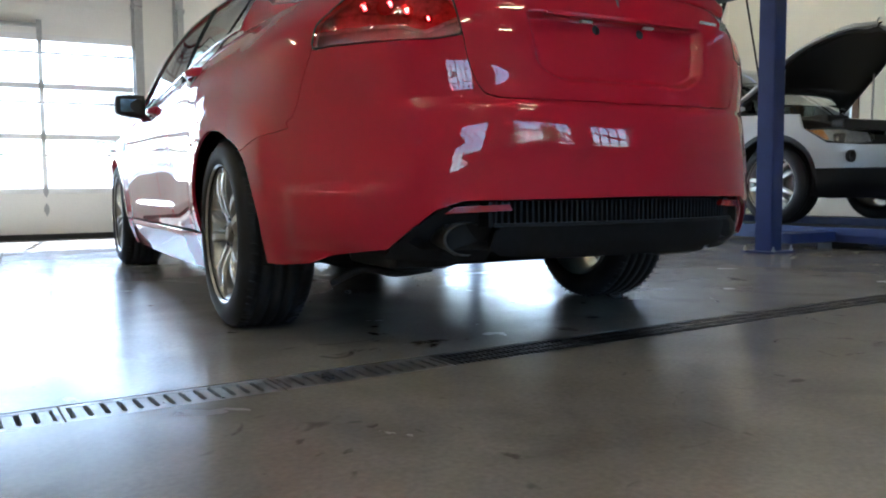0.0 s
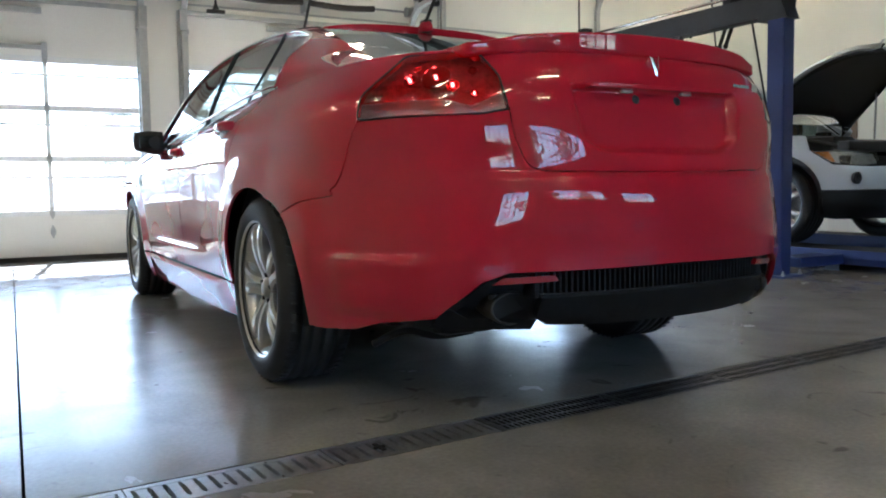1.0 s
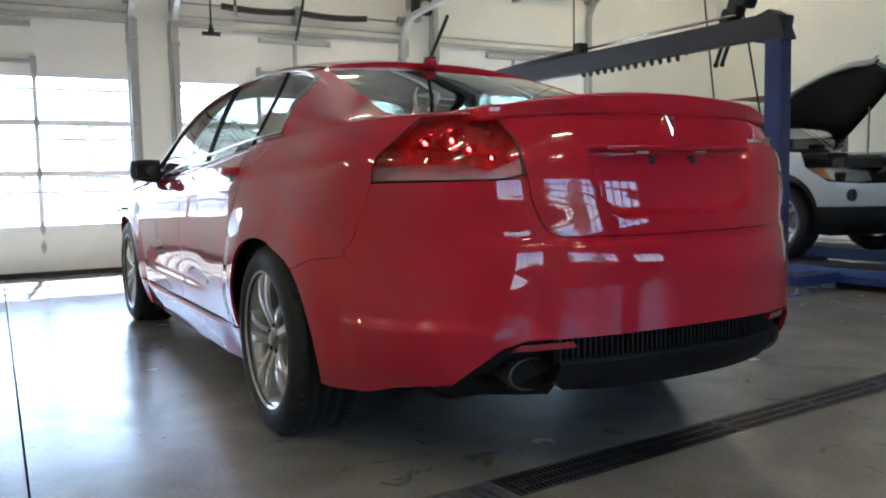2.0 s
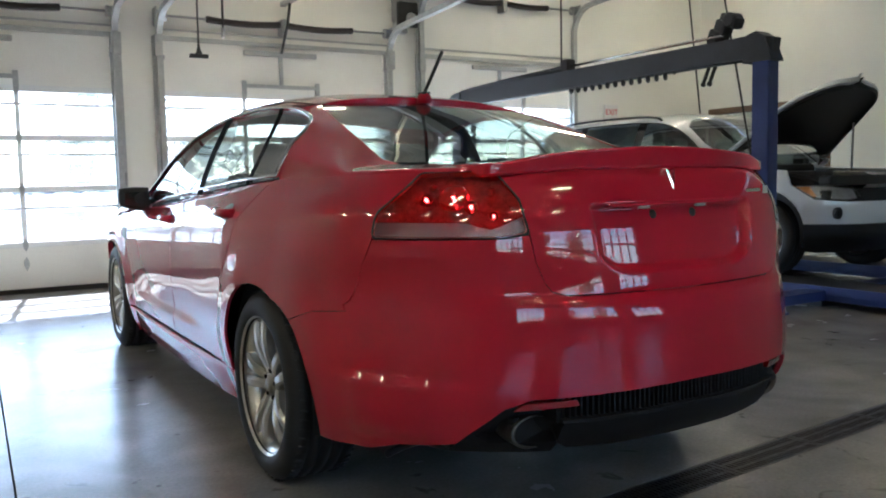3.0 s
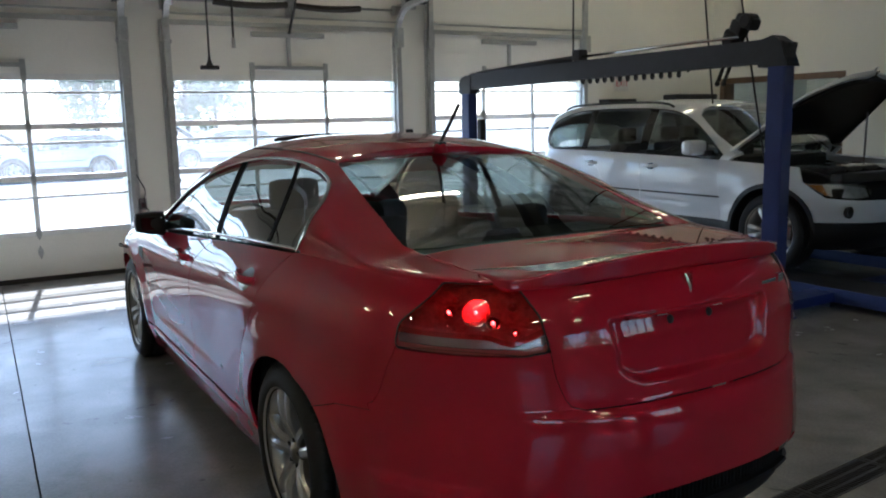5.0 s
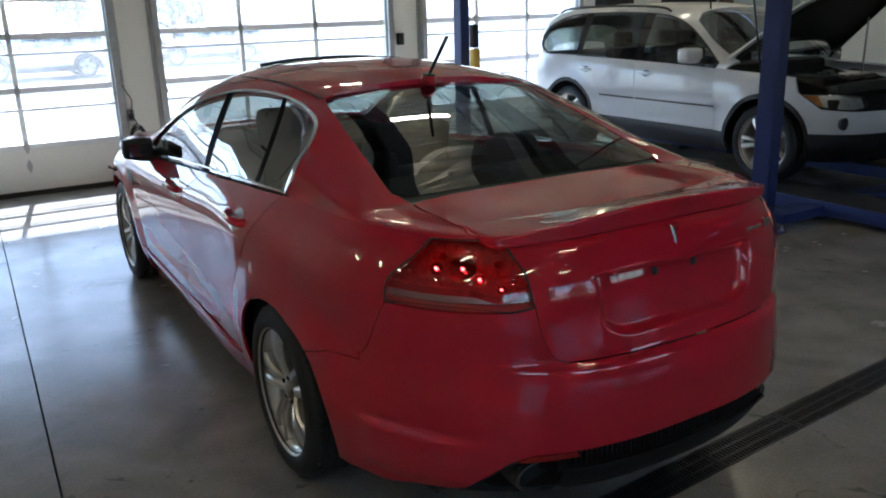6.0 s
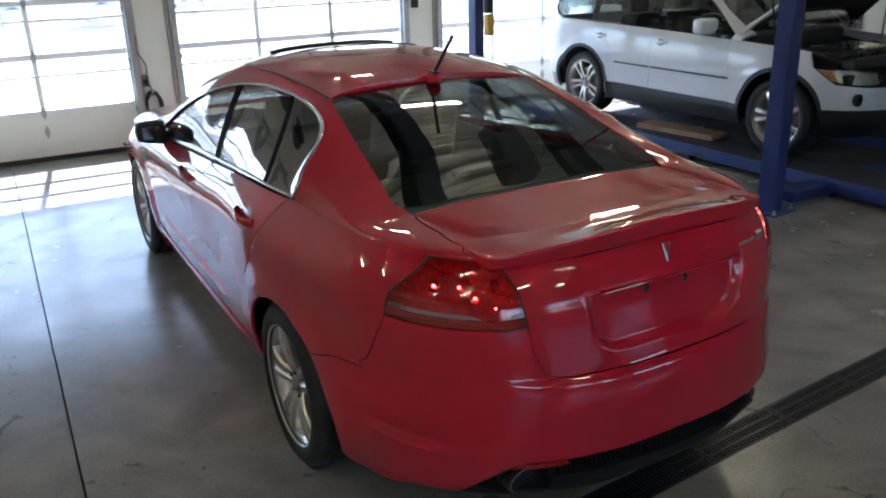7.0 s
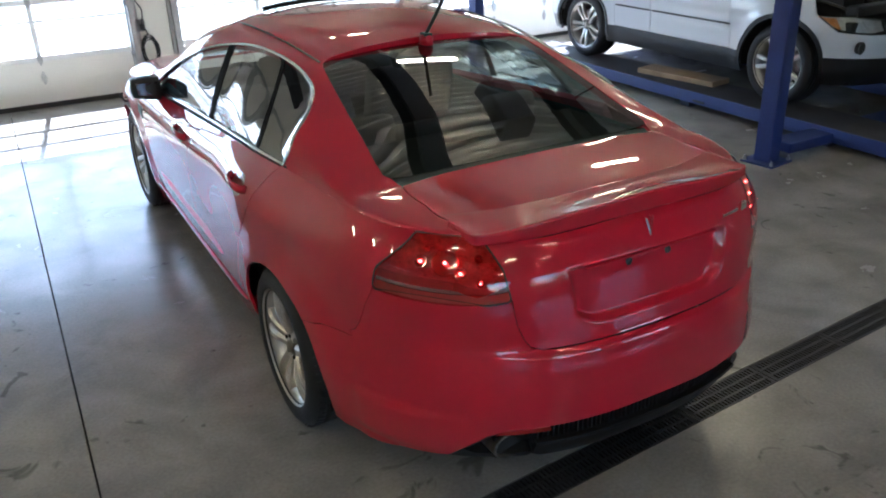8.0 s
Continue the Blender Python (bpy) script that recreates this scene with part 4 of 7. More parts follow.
for s in (-1, 1):
    bm = bmesh.new()
    prof = [(-1.165, 0.044), (-1.167, 0.047), (-1.160, 0.050), (-0.98, 0.050), (-0.95, 0.035), (-0.60, 0.030)]
    t = lathe(prof + [(-0.60, 0.02), (-1.10, 0.040)], 28, "y", closed=True)
    bmesh.ops.scale(t, vec=(1.5, 1, 0.95), verts=t.verts[:])
    bmesh.ops.translate(t, vec=(s * 0.478, 0.150, 0.352), verts=t.verts[:])
    part("tail_pipe", t, "pipe_steel", sedan, "oval polished tail pipe", smooth=True)
    # near-black plug inside the pipe, standing for the shade of its bore
    part("pipe_bore", box_bm(s * 0.478 - 0.062, s * 0.478 + 0.062, -1.002, -0.98, 0.312, 0.394, 0.004), "void_shade", sedan)
    bm = box_bm(s * 0.50 - 0.12, s * 0.50 + 0.12, -0.84, -0.45, 0.25, 0.40, 0.05)
    part("silencer", bm, "black_iron", sedan)
bm = tube(bend([(-0.70, -0.55, 0.20), (-0.62, -0.62, 0.245), (-0.55, -0.70, 0.235), (-0.45, -0.75, 0.25)], 5), 0.012, 8)
part("tow_loop", bm, "black_iron", sedan, smooth=True)
part("rear_axle", tube([(-0.75, 0, 0.32), (0.75, 0, 0.32)], 0.035), "black_iron", sedan)

# badges, plate screws and lettering bars
bm = bmesh.new()
p = LOW(QC, 1.03)
for s in (-1, 1):
    vs = [bm.verts.new((a, p.y - 0.004 - d, b)) for a, b, d in ((0, 0.984, 0.010), (s * 0.007, 1.022, 0.004), (s * 0.018, 1.066, -0.006), (s * 0.011, 1.062, -0.002), (s * 0.002, 1.024, 0.008))]
    bm.faces.new(vs)
r = bmesh.ops.extrude_face_region(bm, geom=bm.faces[:])
bmesh.ops.translate(bm, vec=(0, 0.02, 0), verts=[g for g in r["geom"] if isinstance(g, bmesh.types.BMVert)])
bmesh.ops.recalc_face_normals(bm, faces=bm.faces[:])
part("badge", bm, "chrome", trunk, "small bright arrow-shaped badge")
for i, (a, b, h) in enumerate(((0.325, 0.415, 0.010), (0.435, 0.475, 0.026))):
    bm = bmesh.new()
    k = 8 if i == 0 else 3
    for j in range(k):
        x0 = a + (b - a) * j / k
        x1 = x0 + (b - a) / k * 0.72
        y = LOW(SED.q_at_x((x0 + x1) / 2, 0.995), 0.995).y
        box(bm, x0, x1, y - 0.003, y + 0.012, 0.995 - h / 2, 0.995 + h / 2, 0.001)
    part("lettering", bm, "chrome", trunk, "bright lettering shown as plain bars")
for s in (-1, 1):
    bm = lathe([(-1.070, 0.0), (-1.070, 0.012), (-1.063, 0.016), (-1.03, 0.016)], 16, "y")
    bmesh.ops.translate(bm, vec=(s * 0.081, 0.0, 0.935), verts=bm.verts[:])
    part("plate_bracket", bm, "black_trim", trunk, smooth=True)
    bm = box_bm(s * 0.081 - 0.008, s * 0.081 + 0.008, -1.068, -1.05, 0.885, 0.91, 0.003)
    part("plate_screw", bm, "black_trim", trunk)
    bm = box_bm(s * 0.115 - 0.02, s * 0.115 + 0.02, -1.072, -1.04, 0.954, 0.962, 0.003)
    part("plate_light", bm, "white_plastic", trunk)
bm = box_bm(-0.27, 0.27, -1.094, -1.05, 0.963, 0.972, 0.004)
part("handle_bar", bm, "paint_red", trunk)

# mast
bm = lathe([(-0.02, 0.040), (0.004, 0.038), (0.014, 0.034), (0.022, 0.026), (0.026, 0.012), (0.0265, 0.0)], 20, "z")
bmesh.ops.scale(bm, vec=(0.72, 1.15, 1), verts=bm.verts[:])
bmesh.ops.translate(bm, vec=(0, 0.385, 1.404), verts=bm.verts[:])
ant = part("antenna", bm, "paint_red", sedan, "short black roof antenna on a rounded red foot", smooth=True)
part("antenna_cap", box_bm(-0.018, 0.018, 0.355, 0.41, 1.420, 1.434, 0.006), "black_trim", ant)
part("antenna_rod", tube([(0, 0.385, 1.425), (0.006, 0.32, 1.50), (0.014, 0.245, 1.590)], 0.0078, 8), "black_trim", ant, smooth=True)
# vented sunroof
bm = bmesh.new()
box(bm, -0.40, 0.40, 1.30, 1.52, -0.005, 0.004, 0.003)
bmesh.ops.subdivide_edges(bm, edges=[e for e in bm.edges if abs((e.verts[0].co - e.verts[1].co).x) > 0.3], cuts=10)
for v in bm.verts:
    v.co.z += UP(*fx(v.co.y, min(0.45, abs(v.co.x) + 1e-4))).z + 0.001
sun_roof = part("sunroof", bm, "black_gloss", sedan, "black glass sunroof with a raised front deflector")
part("deflector", sweep(bmesh.new(), [(x, 1.535 - 0.10 * abs(x) ** 2, UP(*fx(1.535, abs(x) + 1e-4)).z + 0.012) for x in (-0.36, -0.24, -0.12, 0.0, 0.12, 0.24, 0.36)], ring(0.014, 8, 0.009)), "black_trim", sun_roof)

# mirror metal tinted dark: the dim reflection is put into its colour
M["mirror_face"] = mat("mirror_face", (0.10, 0.11, 0.12), 0.08, 1.0)
# mirrors and door handles
def mirror_shell():
    bm = bmesh.new()
    bmesh.ops.create_cube(bm, size=1)
    bmesh.ops.subdivide_edges(bm, edges=bm.edges[:], cuts=3, use_grid_fill=True)
    for v in bm.verts:
        n = v.co.copy()
        v.co = n * 0.75 + n.normalized() * 0.18
        v.co = Vector((v.co.x * 0.155, v.co.y * 0.10 * (1 + v.co.x * 0.35), v.co.z * (0.118 + v.co.x * 0.035) - v.co.x * 0.012))
        v.co.y += 0.10 * (v.co.x + 0.02) ** 2 * 6
    bmesh.ops.translate(bm, vec=(-0.915, 2.15, 0.978), verts=bm.verts[:])
    return bm
for d, ob in zip(fd, sym("mirror", mirror_shell, "black_trim", None, "dark door mirror")):
    ob.parent = d
    for p in ob.data.polygons:
        p.use_smooth = True
for d, s in zip(fd, (-1, 1)):
    part("mirror_arm", sweep(bmesh.new(), [(s * 0.80, 2.16, 0.955), (s * 0.90, 2.15, 0.965), (s * 0.90, 2.15, 0.960)], ring(0.045, 10, 0.02)), "black_trim", d, smooth=True)
    part("mirror_glass", box_bm(s * 0.915 - 0.058, s * 0.915 + 0.058, 2.096, 2.101, 0.942, 1.016, 0.002), "mirror_face", d)
def handle(ay, z):
    def make():
        bm = bmesh.new()
        pts = []
        for i in range(9):
            y = ay - 0.105 + 0.21 * i / 8
            p = LOW(y, z)
            pts.append(p + Vector((-0.030 * math.sin(math.pi * i / 8) ** 0.5 if 0 < i < 8 else 0, 0, 0.006 * i / 8)))
        return sweep(bm, bend(pts, 2), ring(0.011, 10, 0.018))
    return make
def cup(ay, z):
    def make():
        p = [(ay + 0.068 * math.cos(2 * math.pi * i / 20), z - 0.006 + 0.042 * math.sin(2 * math.pi * i / 20)) for i in range(20)]
        return panel(p, LOW, (0.02, 0.02), rim=0.004, offset=0.001)
    return make
# darker copy of the red: discs that paint the shade behind the handles
M["paint_shaded"] = mat("paint_shaded", (0.20, 0.004, 0.01), 0.3, coat=1.0)
for doors, ay, z in ((rd, 0.35, 0.938), (fd, 1.42, 0.885)):
    for d, ob in zip(doors, sym("door_handle", handle(ay, z), "paint_red", None)):
        ob.parent = d
        for p in ob.data.polygons:
            p.use_smooth = True
    for d, ob in zip(doors, sym("handle_recess", cup(ay, z), "paint_shaded", None)):
        ob.parent = d
# fender vent
def vent():
    p = [(2.47, 0.72), (2.60, 0.74), (2.60, 0.79), (2.47, 0.80)]
    return panel(p, LOW, (0.03, 0.03), rim=0.01, offset=0.002)
sym("fender_vent", vent, "black_trim", sedan)

# wheels
def wheel_meshes():
    out = {}
    R, hw = 0.336, 0.122
    prof = [(-hw + 0.012, 0.236), (-hw - 0.004, 0.250), (-hw - 0.010, 0.275), (-hw - 0.004, 0.305), (-hw + 0.014, 0.326), (-hw + 0.03, R - 0.003)]
    for g in (-0.065, -0.022, 0.022, 0.065):
        prof += [(g - 0.006, R), (g - 0.005, R - 0.008), (g + 0.005, R - 0.008), (g + 0.006, R)]
    prof += [(hw - 0.03, R - 0.003), (hw - 0.014, 0.326), (hw + 0.004, 0.305), (hw + 0.010, 0.275), (hw + 0.004, 0.250), (hw - 0.012, 0.236)]
    out["tyre"] = lathe(prof, 72, "x", cap=False)
    blocks = bmesh.new()
    for i in range(64):
        t = 2 * math.pi * i / 64
        for g, w in ((-0.092, 0.018), (0.092, 0.018)):
            vs = box(blocks, g - w, g + w, -0.0015, 0.0015, R - 0.006, R + 0.0012)
            bmesh.ops.transform(blocks, matrix=Matrix.Rotation(t, 4, "X") @ Matrix.Rotation(radians(18 if g > 0 else -18), 4, "Z"), verts=vs)
    merge_bm(out["tyre"], blocks)
    # rim faces -x (outside)
    out["rim"] = lathe([(-0.116, 0.240), (-0.123, 0.246), (-0.123, 0.253), (-0.113, 0.254), (-0.107, 0.243), (-0.098, 0.226), (-0.06, 0.214), (0.02, 0.205), (0.11, 0.218), (0.115, 0.236)], 72, "x", cap=False)
    sp = bmesh.new()
    for i in range(5):
        for s in (-1, 1):
            rows = []
            for k in range(8):
                u = k / 7
                r = 0.045 + (0.232 - 0.045) * u
                off = s * (0.0205 + 0.0205 * step(u, 0.1, 0.95))
                w = 0.0175 + 0.0040 * u
                x = -0.078 - 0.020 * math.sin(math.pi * min(1, u * 0.9)) - 0.010 * u
                rows.append([sp.verts.new((x + a, off + b, r)) for a, b in ((0.0, -w), (-0.010, -w * 0.55), (-0.010, w * 0.55), (0.0, w), (0.028, w * 0.9), (0.028, -w * 0.9))])
            vs = [v for row in rows for v in row]
            for a, b in zip(rows, rows[1:]):
                for j in range(6):
                    sp.faces.new((a[j], a[(j + 1) % 6], b[(j + 1) % 6], b[j]))
            sp.faces.new(rows[0]); sp.faces.new(rows[-1][::-1])
            bmesh.ops.rotate(sp, cent=(0, 0, 0), matrix=Matrix.Rotation(2 * math.pi * i / 5, 3, "X"), verts=vs)
    bmesh.ops.recalc_face_normals(sp, faces=sp.faces[:])
    out["spoke"] = sp
    hub = lathe([(-0.100, 0.0), (-0.100, 0.024), (-0.094, 0.031), (-0.088, 0.034), (-0.086, 0.066), (-0.070, 0.072), (0.0, 0.072)], 40, "x")
    out["hub"] = hub
    for i in range(5):
        t = 2 * math.pi * (i + 0.5) / 5
        vs = lathe([(-0.094, 0.0), (-0.094, 0.008), (-0.086, 0.0095), (-0.07, 0.0095)], 6, "x")
        bmesh.ops.translate(vs, vec=(0, 0.050 * math.cos(t), 0.050 * math.sin(t)), verts=vs.verts[:])
        out["lug_nut_%d" % i] = vs
    out["brake_disc"] = lathe([(-0.030, 0.06), (-0.030, 0.160), (-0.006, 0.160), (-0.006, 0.06)], 48, "x", closed=True)
    return out
WM = wheel_meshes()
def wheel_kind(k):
    return "lug_nut" if k.startswith("lug_nut") else k
WMAT = dict(tyre="rubber", tread="void_shade", rim="alloy", spoke="alloy", hub="alloy_dark", lug_nut="black_iron", brake_disc="steel")
def build_wheel(parent, ay, s, turn, toe=0):
    """One wheel; s is -1 on the left side."""
    root = None
    for name, bm in WM.items():
        b = bm.copy()
        bmesh.ops.rotate(b, cent=(0, 0, 0), matrix=Matrix.Rotation(radians(turn), 3, "X"), verts=b.verts[:])
        if s > 0:
            b2 = mirror_bm(b); b.free(); b = b2
        bmesh.ops.rotate(b, cent=(0, 0, 0), matrix=Matrix.Rotation(radians(toe), 3, "Z"), verts=b.verts[:])
        bmesh.ops.translate(b, vec=(s * 0.788, ay, HUB_Z), verts=b.verts[:])
        if root is None:
            root = part("wheel", b, WMAT[name], parent, "five twin-spoke alloy wheel with a black tyre", smooth=True)
        else:
            part(wheel_kind(name), b, WMAT[wheel_kind(name)], root, smooth=name in ("rim", "hub", "brake_disc"))
for ay, s, turn in ((AX_R, -1, 59), (AX_R, 1, 40), (AX_F, -1, 25), (AX_F, 1, 5)):
    build_wheel(sedan, ay, s, turn)

# cabin
bm = bmesh.new()
box(bm, -0.62, 0.62, -0.38, 0.16, 1.02, 1.055, 0.015)
part("parcel_shelf", bm, "cabin", sedan)
def seat(name, x0, x1, y, zt, w):
    bm = bmesh.new()
    box(bm, x0, x1, y - 0.06, y + 0.10, 0.5, zt, 0.05)
    for v in bm.verts:
        v.co.y -= (v.co.z - 0.5) * 0.28
    part(name, bm, "seat", sedan, smooth=True)
seat("rear_bench", -0.60, 0.60, 0.45, 1.06, 1)
for s in (-1, 1):
    seat("front_seat", s * 0.37 - 0.25, s * 0.37 + 0.25, 1.42, 1.10, 1)
def headrest(x, y, z):
    bm = box_bm(x - 0.13, x + 0.13, y - 0.05, y + 0.05, z - 0.07, z + 0.09, 0.045)
    part("headrest", bm, "seat", sedan, smooth=True)
for s in (-1, 1):
    headrest(s * 0.36, 0.28, 1.05)
    headrest(s * 0.37, 1.24, 1.16)
part("dashboard", box_bm(-0.68, 0.68, 2.10, 2.52, 0.75, 0.98, 0.06), "cabin", sedan, smooth=True)
part("cabin_floor", box_bm(-0.72, 0.72, 0.2, 2.5, 0.27, 0.33), "cabin", sedan)
for s in (-1, 1):
    part("door_card", box_bm(s * 0.76 - 0.02, s * 0.76 + 0.02, 0.35, 2.35, 0.33, 0.95, 0.015), "cabin", sedan)
M["headliner"] = mat("headliner", (0.42, 0.40, 0.36), 0.9, var=0.08, scale=30)
hl = [fx(0.44, 0.46), (0.46, H), (1.70, H), fx(1.62, 0.48)] + [SED.f_z(y, z + 0.012) for y, z in ((1.30, 1.33), (1.0, 1.368), (0.7, 1.38), (0.45, 1.355))]
part("headliner", panel(hl, UP, (0.08, 0.08), rim=0, mirror="weld", offset=-0.035), "headliner", sedan)
def pillar_lining():
    p = [(-0.34, 0.04), (0.03, 0.04)] + [SED.f_z(*q) for q in ((0.03, 1.12), (0.05, 1.18), (0.12, 1.25), (0.24, 1.306), (0.42, 1.352))] + [fx(0.385, 0.49), fx(0.15, 0.535), fx(-0.1, 0.565), fx(-0.33, 0.595)]
    return panel(p, UP, (0.06, 0.08), rim=0, offset=-0.022)
sym("pillar_lining", pillar_lining, "headliner", sedan)
bm = lathe([(-0.012, 0.17), (0.0, 0.182), (0.012, 0.17), (0.0, 0.158)], 32, "y", closed=True)
bmesh.ops.rotate(bm, cent=(0, 0, 0), matrix=Matrix.Rotation(radians(-25), 3, "X"), verts=bm.verts[:])
bmesh.ops.translate(bm, vec=(-0.37, 2.02, 0.90), verts=bm.verts[:])
part("steering_wheel", bm, "seat", sedan, smooth=True)
part("inner_mirror", box_bm(-0.12, 0.12, 1.86, 1.88, 1.26, 1.32, 0.01), "seat", sedan)
part("brake_light", box_bm(-0.14, 0.14, -0.02, 0.02, 1.06, 1.085, 0.008), "seat", sedan)

# ---- outside ----
M["asphalt"] = mat("asphalt", (0.12, 0.118, 0.112), 0.85, var=0.25, scale=0.6, bump=0.3, bump_scale=30)
M["leaf"] = mat("leaf", (0.09, 0.16, 0.06), 0.6, var=0.5, scale=1.5, detail_color=(0.11, 0.10, 0.02))
M["bark"] = mat("bark", (0.12, 0.09, 0.06), 0.8, var=0.3, scale=6, bump=0.5)
M["facade"] = mat("facade", (0.50, 0.48, 0.44), 0.7, var=0.12, scale=0.8)
M["roofing"] = mat("roofing", (0.18, 0.17, 0.17), 0.7, var=0.2, scale=1.0)
bm = bmesh.new()
r = 900
for i in range(1):
    bm.faces.new([bm.verts.new(p) for p in ((-r, -r, -0.13), (r, -r, -0.13), (r, r, -0.13), (-r, r, -0.13))])
tagged(part("ground", bm, "asphalt"), "pale sunlit parking lot around the workshop", "ground", kind="structure")
bm = bmesh.new()
bm.faces.new([bm.verts.new(p) for p in ((-30, OUT + 0.002, -0.01), (30, OUT + 0.002, -0.01), (30, OUT + 3.5, -0.03), (-30, OUT + 3.5, -0.03))])
r_ = bmesh.ops.extrude_face_region(bm, geom=bm.faces[:])
bmesh.ops.translate(bm, vec=(0, 0, -0.1), verts=[g_ for g_ in r_["geom"] if isinstance(g_, bmesh.types.BMVert)])
M["apron"] = mat("apron", (0.30, 0.29, 0.265), 0.8, var=0.15, scale=1.2, bump=0.2)
tagged(part("pavement", bm, "apron"), "concrete apron in front of the roll-up doors", "pavement", kind="structure")

def tree(name, at, h, spread, seed):
    rng = random.Random(seed)
    t = thing(name, "leafy broad-crowned tree beyond the parking lot", "tree", "trees outside", at=Matrix.Translation(at))
    bm = bmesh.new()
    sweep(bm, [(0, 0, -0.2), (0.05, 0, h * 0.25), (0, 0.08, h * 0.5), (0.1, 0.1, h * 0.8)], ring(h * 0.022, 8))
    for k in range(7):
        a = rng.uniform(0, 6.28)
        z = h * rng.uniform(0.3, 0.6)
        e = spread * rng.uniform(0.5, 0.85)
        tube([(0, 0, z), (math.cos(a) * e * 0.5, math.sin(a) * e * 0.5, z + h * 0.12), (math.cos(a) * e, math.sin(a) * e, z + h * 0.25)], h * 0.009, 6, bm=bm)
    part("trunk", bm, "bark", t)
    bm = bmesh.new()
    vs = []
    clumps = []
    for k in range(26):
        a, b = rng.uniform(0, 6.28), rng.uniform(-0.6, 1)
        rr = spread * rng.uniform(0.3, 0.9)
        clumps.append((math.cos(a) * rr * math.cos(b * 1.2), math.sin(a) * rr * math.cos(b * 1.2), h * 0.50 + b * h * 0.40, spread * rng.uniform(0.22, 0.42)))
    for k in range(2600):
        c = clumps[rng.randrange(len(clumps))]
        d = Vector((rng.gauss(0, 1), rng.gauss(0, 1), rng.gauss(0, 1))).normalized() * c[3] * rng.uniform(0.6, 1.1)
        p = Vector(c[:3]) + d
        s = h * rng.uniform(0.014, 0.028)
        u = Vector((rng.uniform(-1, 1), rng.uniform(-1, 1), rng.uniform(-1, 1))).normalized()
        v = u.orthogonal().normalized()
        bm.faces.new([bm.verts.new(p + q) for q in (u * s, v * s * 0.6, -u * s, -v * s * 0.6)])
    part("crown", bm, "leaf", t)
    return t
tree("tree", (4.8, 45, -0.13), 6.4, 2.2, 1)
tree("tree", (9.6, 45, -0.13), 6.0, 2.0, 2)
tree("tree", (11.8, 47, -0.13), 5.2, 2.3, 3)
tree("tree", (-4, -30, -0.13), 8.0, 3.4, 4)
tree("tree", (6, -27, -0.13), 7.5, 3.0, 5)
def far_building(x0, x1, y0, y1, h):
    b = thing("building", "low pale commercial building across the lot", "building")
    part("wall", box_bm(x0, x1, y0, y1, -0.13, h), "facade", b)
    part("roof", box_bm(x0 - 0.3, x1 + 0.3, y0 - 0.3, y1 + 0.3, h, h + 0.35), "roofing", b)
    n = int((x1 - x0) / 3)
    face = y0 if y0 > 0 else y1
    for i in range(n):
        x = x0 + (i + 0.5) * (x1 - x0) / n
        s = -1 if y0 > 0 else 1
        part("window", box_bm(x - 0.8, x + 0.8, face + s * 0.02 - 0.03, face + s * 0.02 + 0.03, 1.0, 2.4), "black_gloss", b)
far_building(-40, -14, 70, 82, 3.2)
far_building(-20, 22, -46, -36, 3.4)

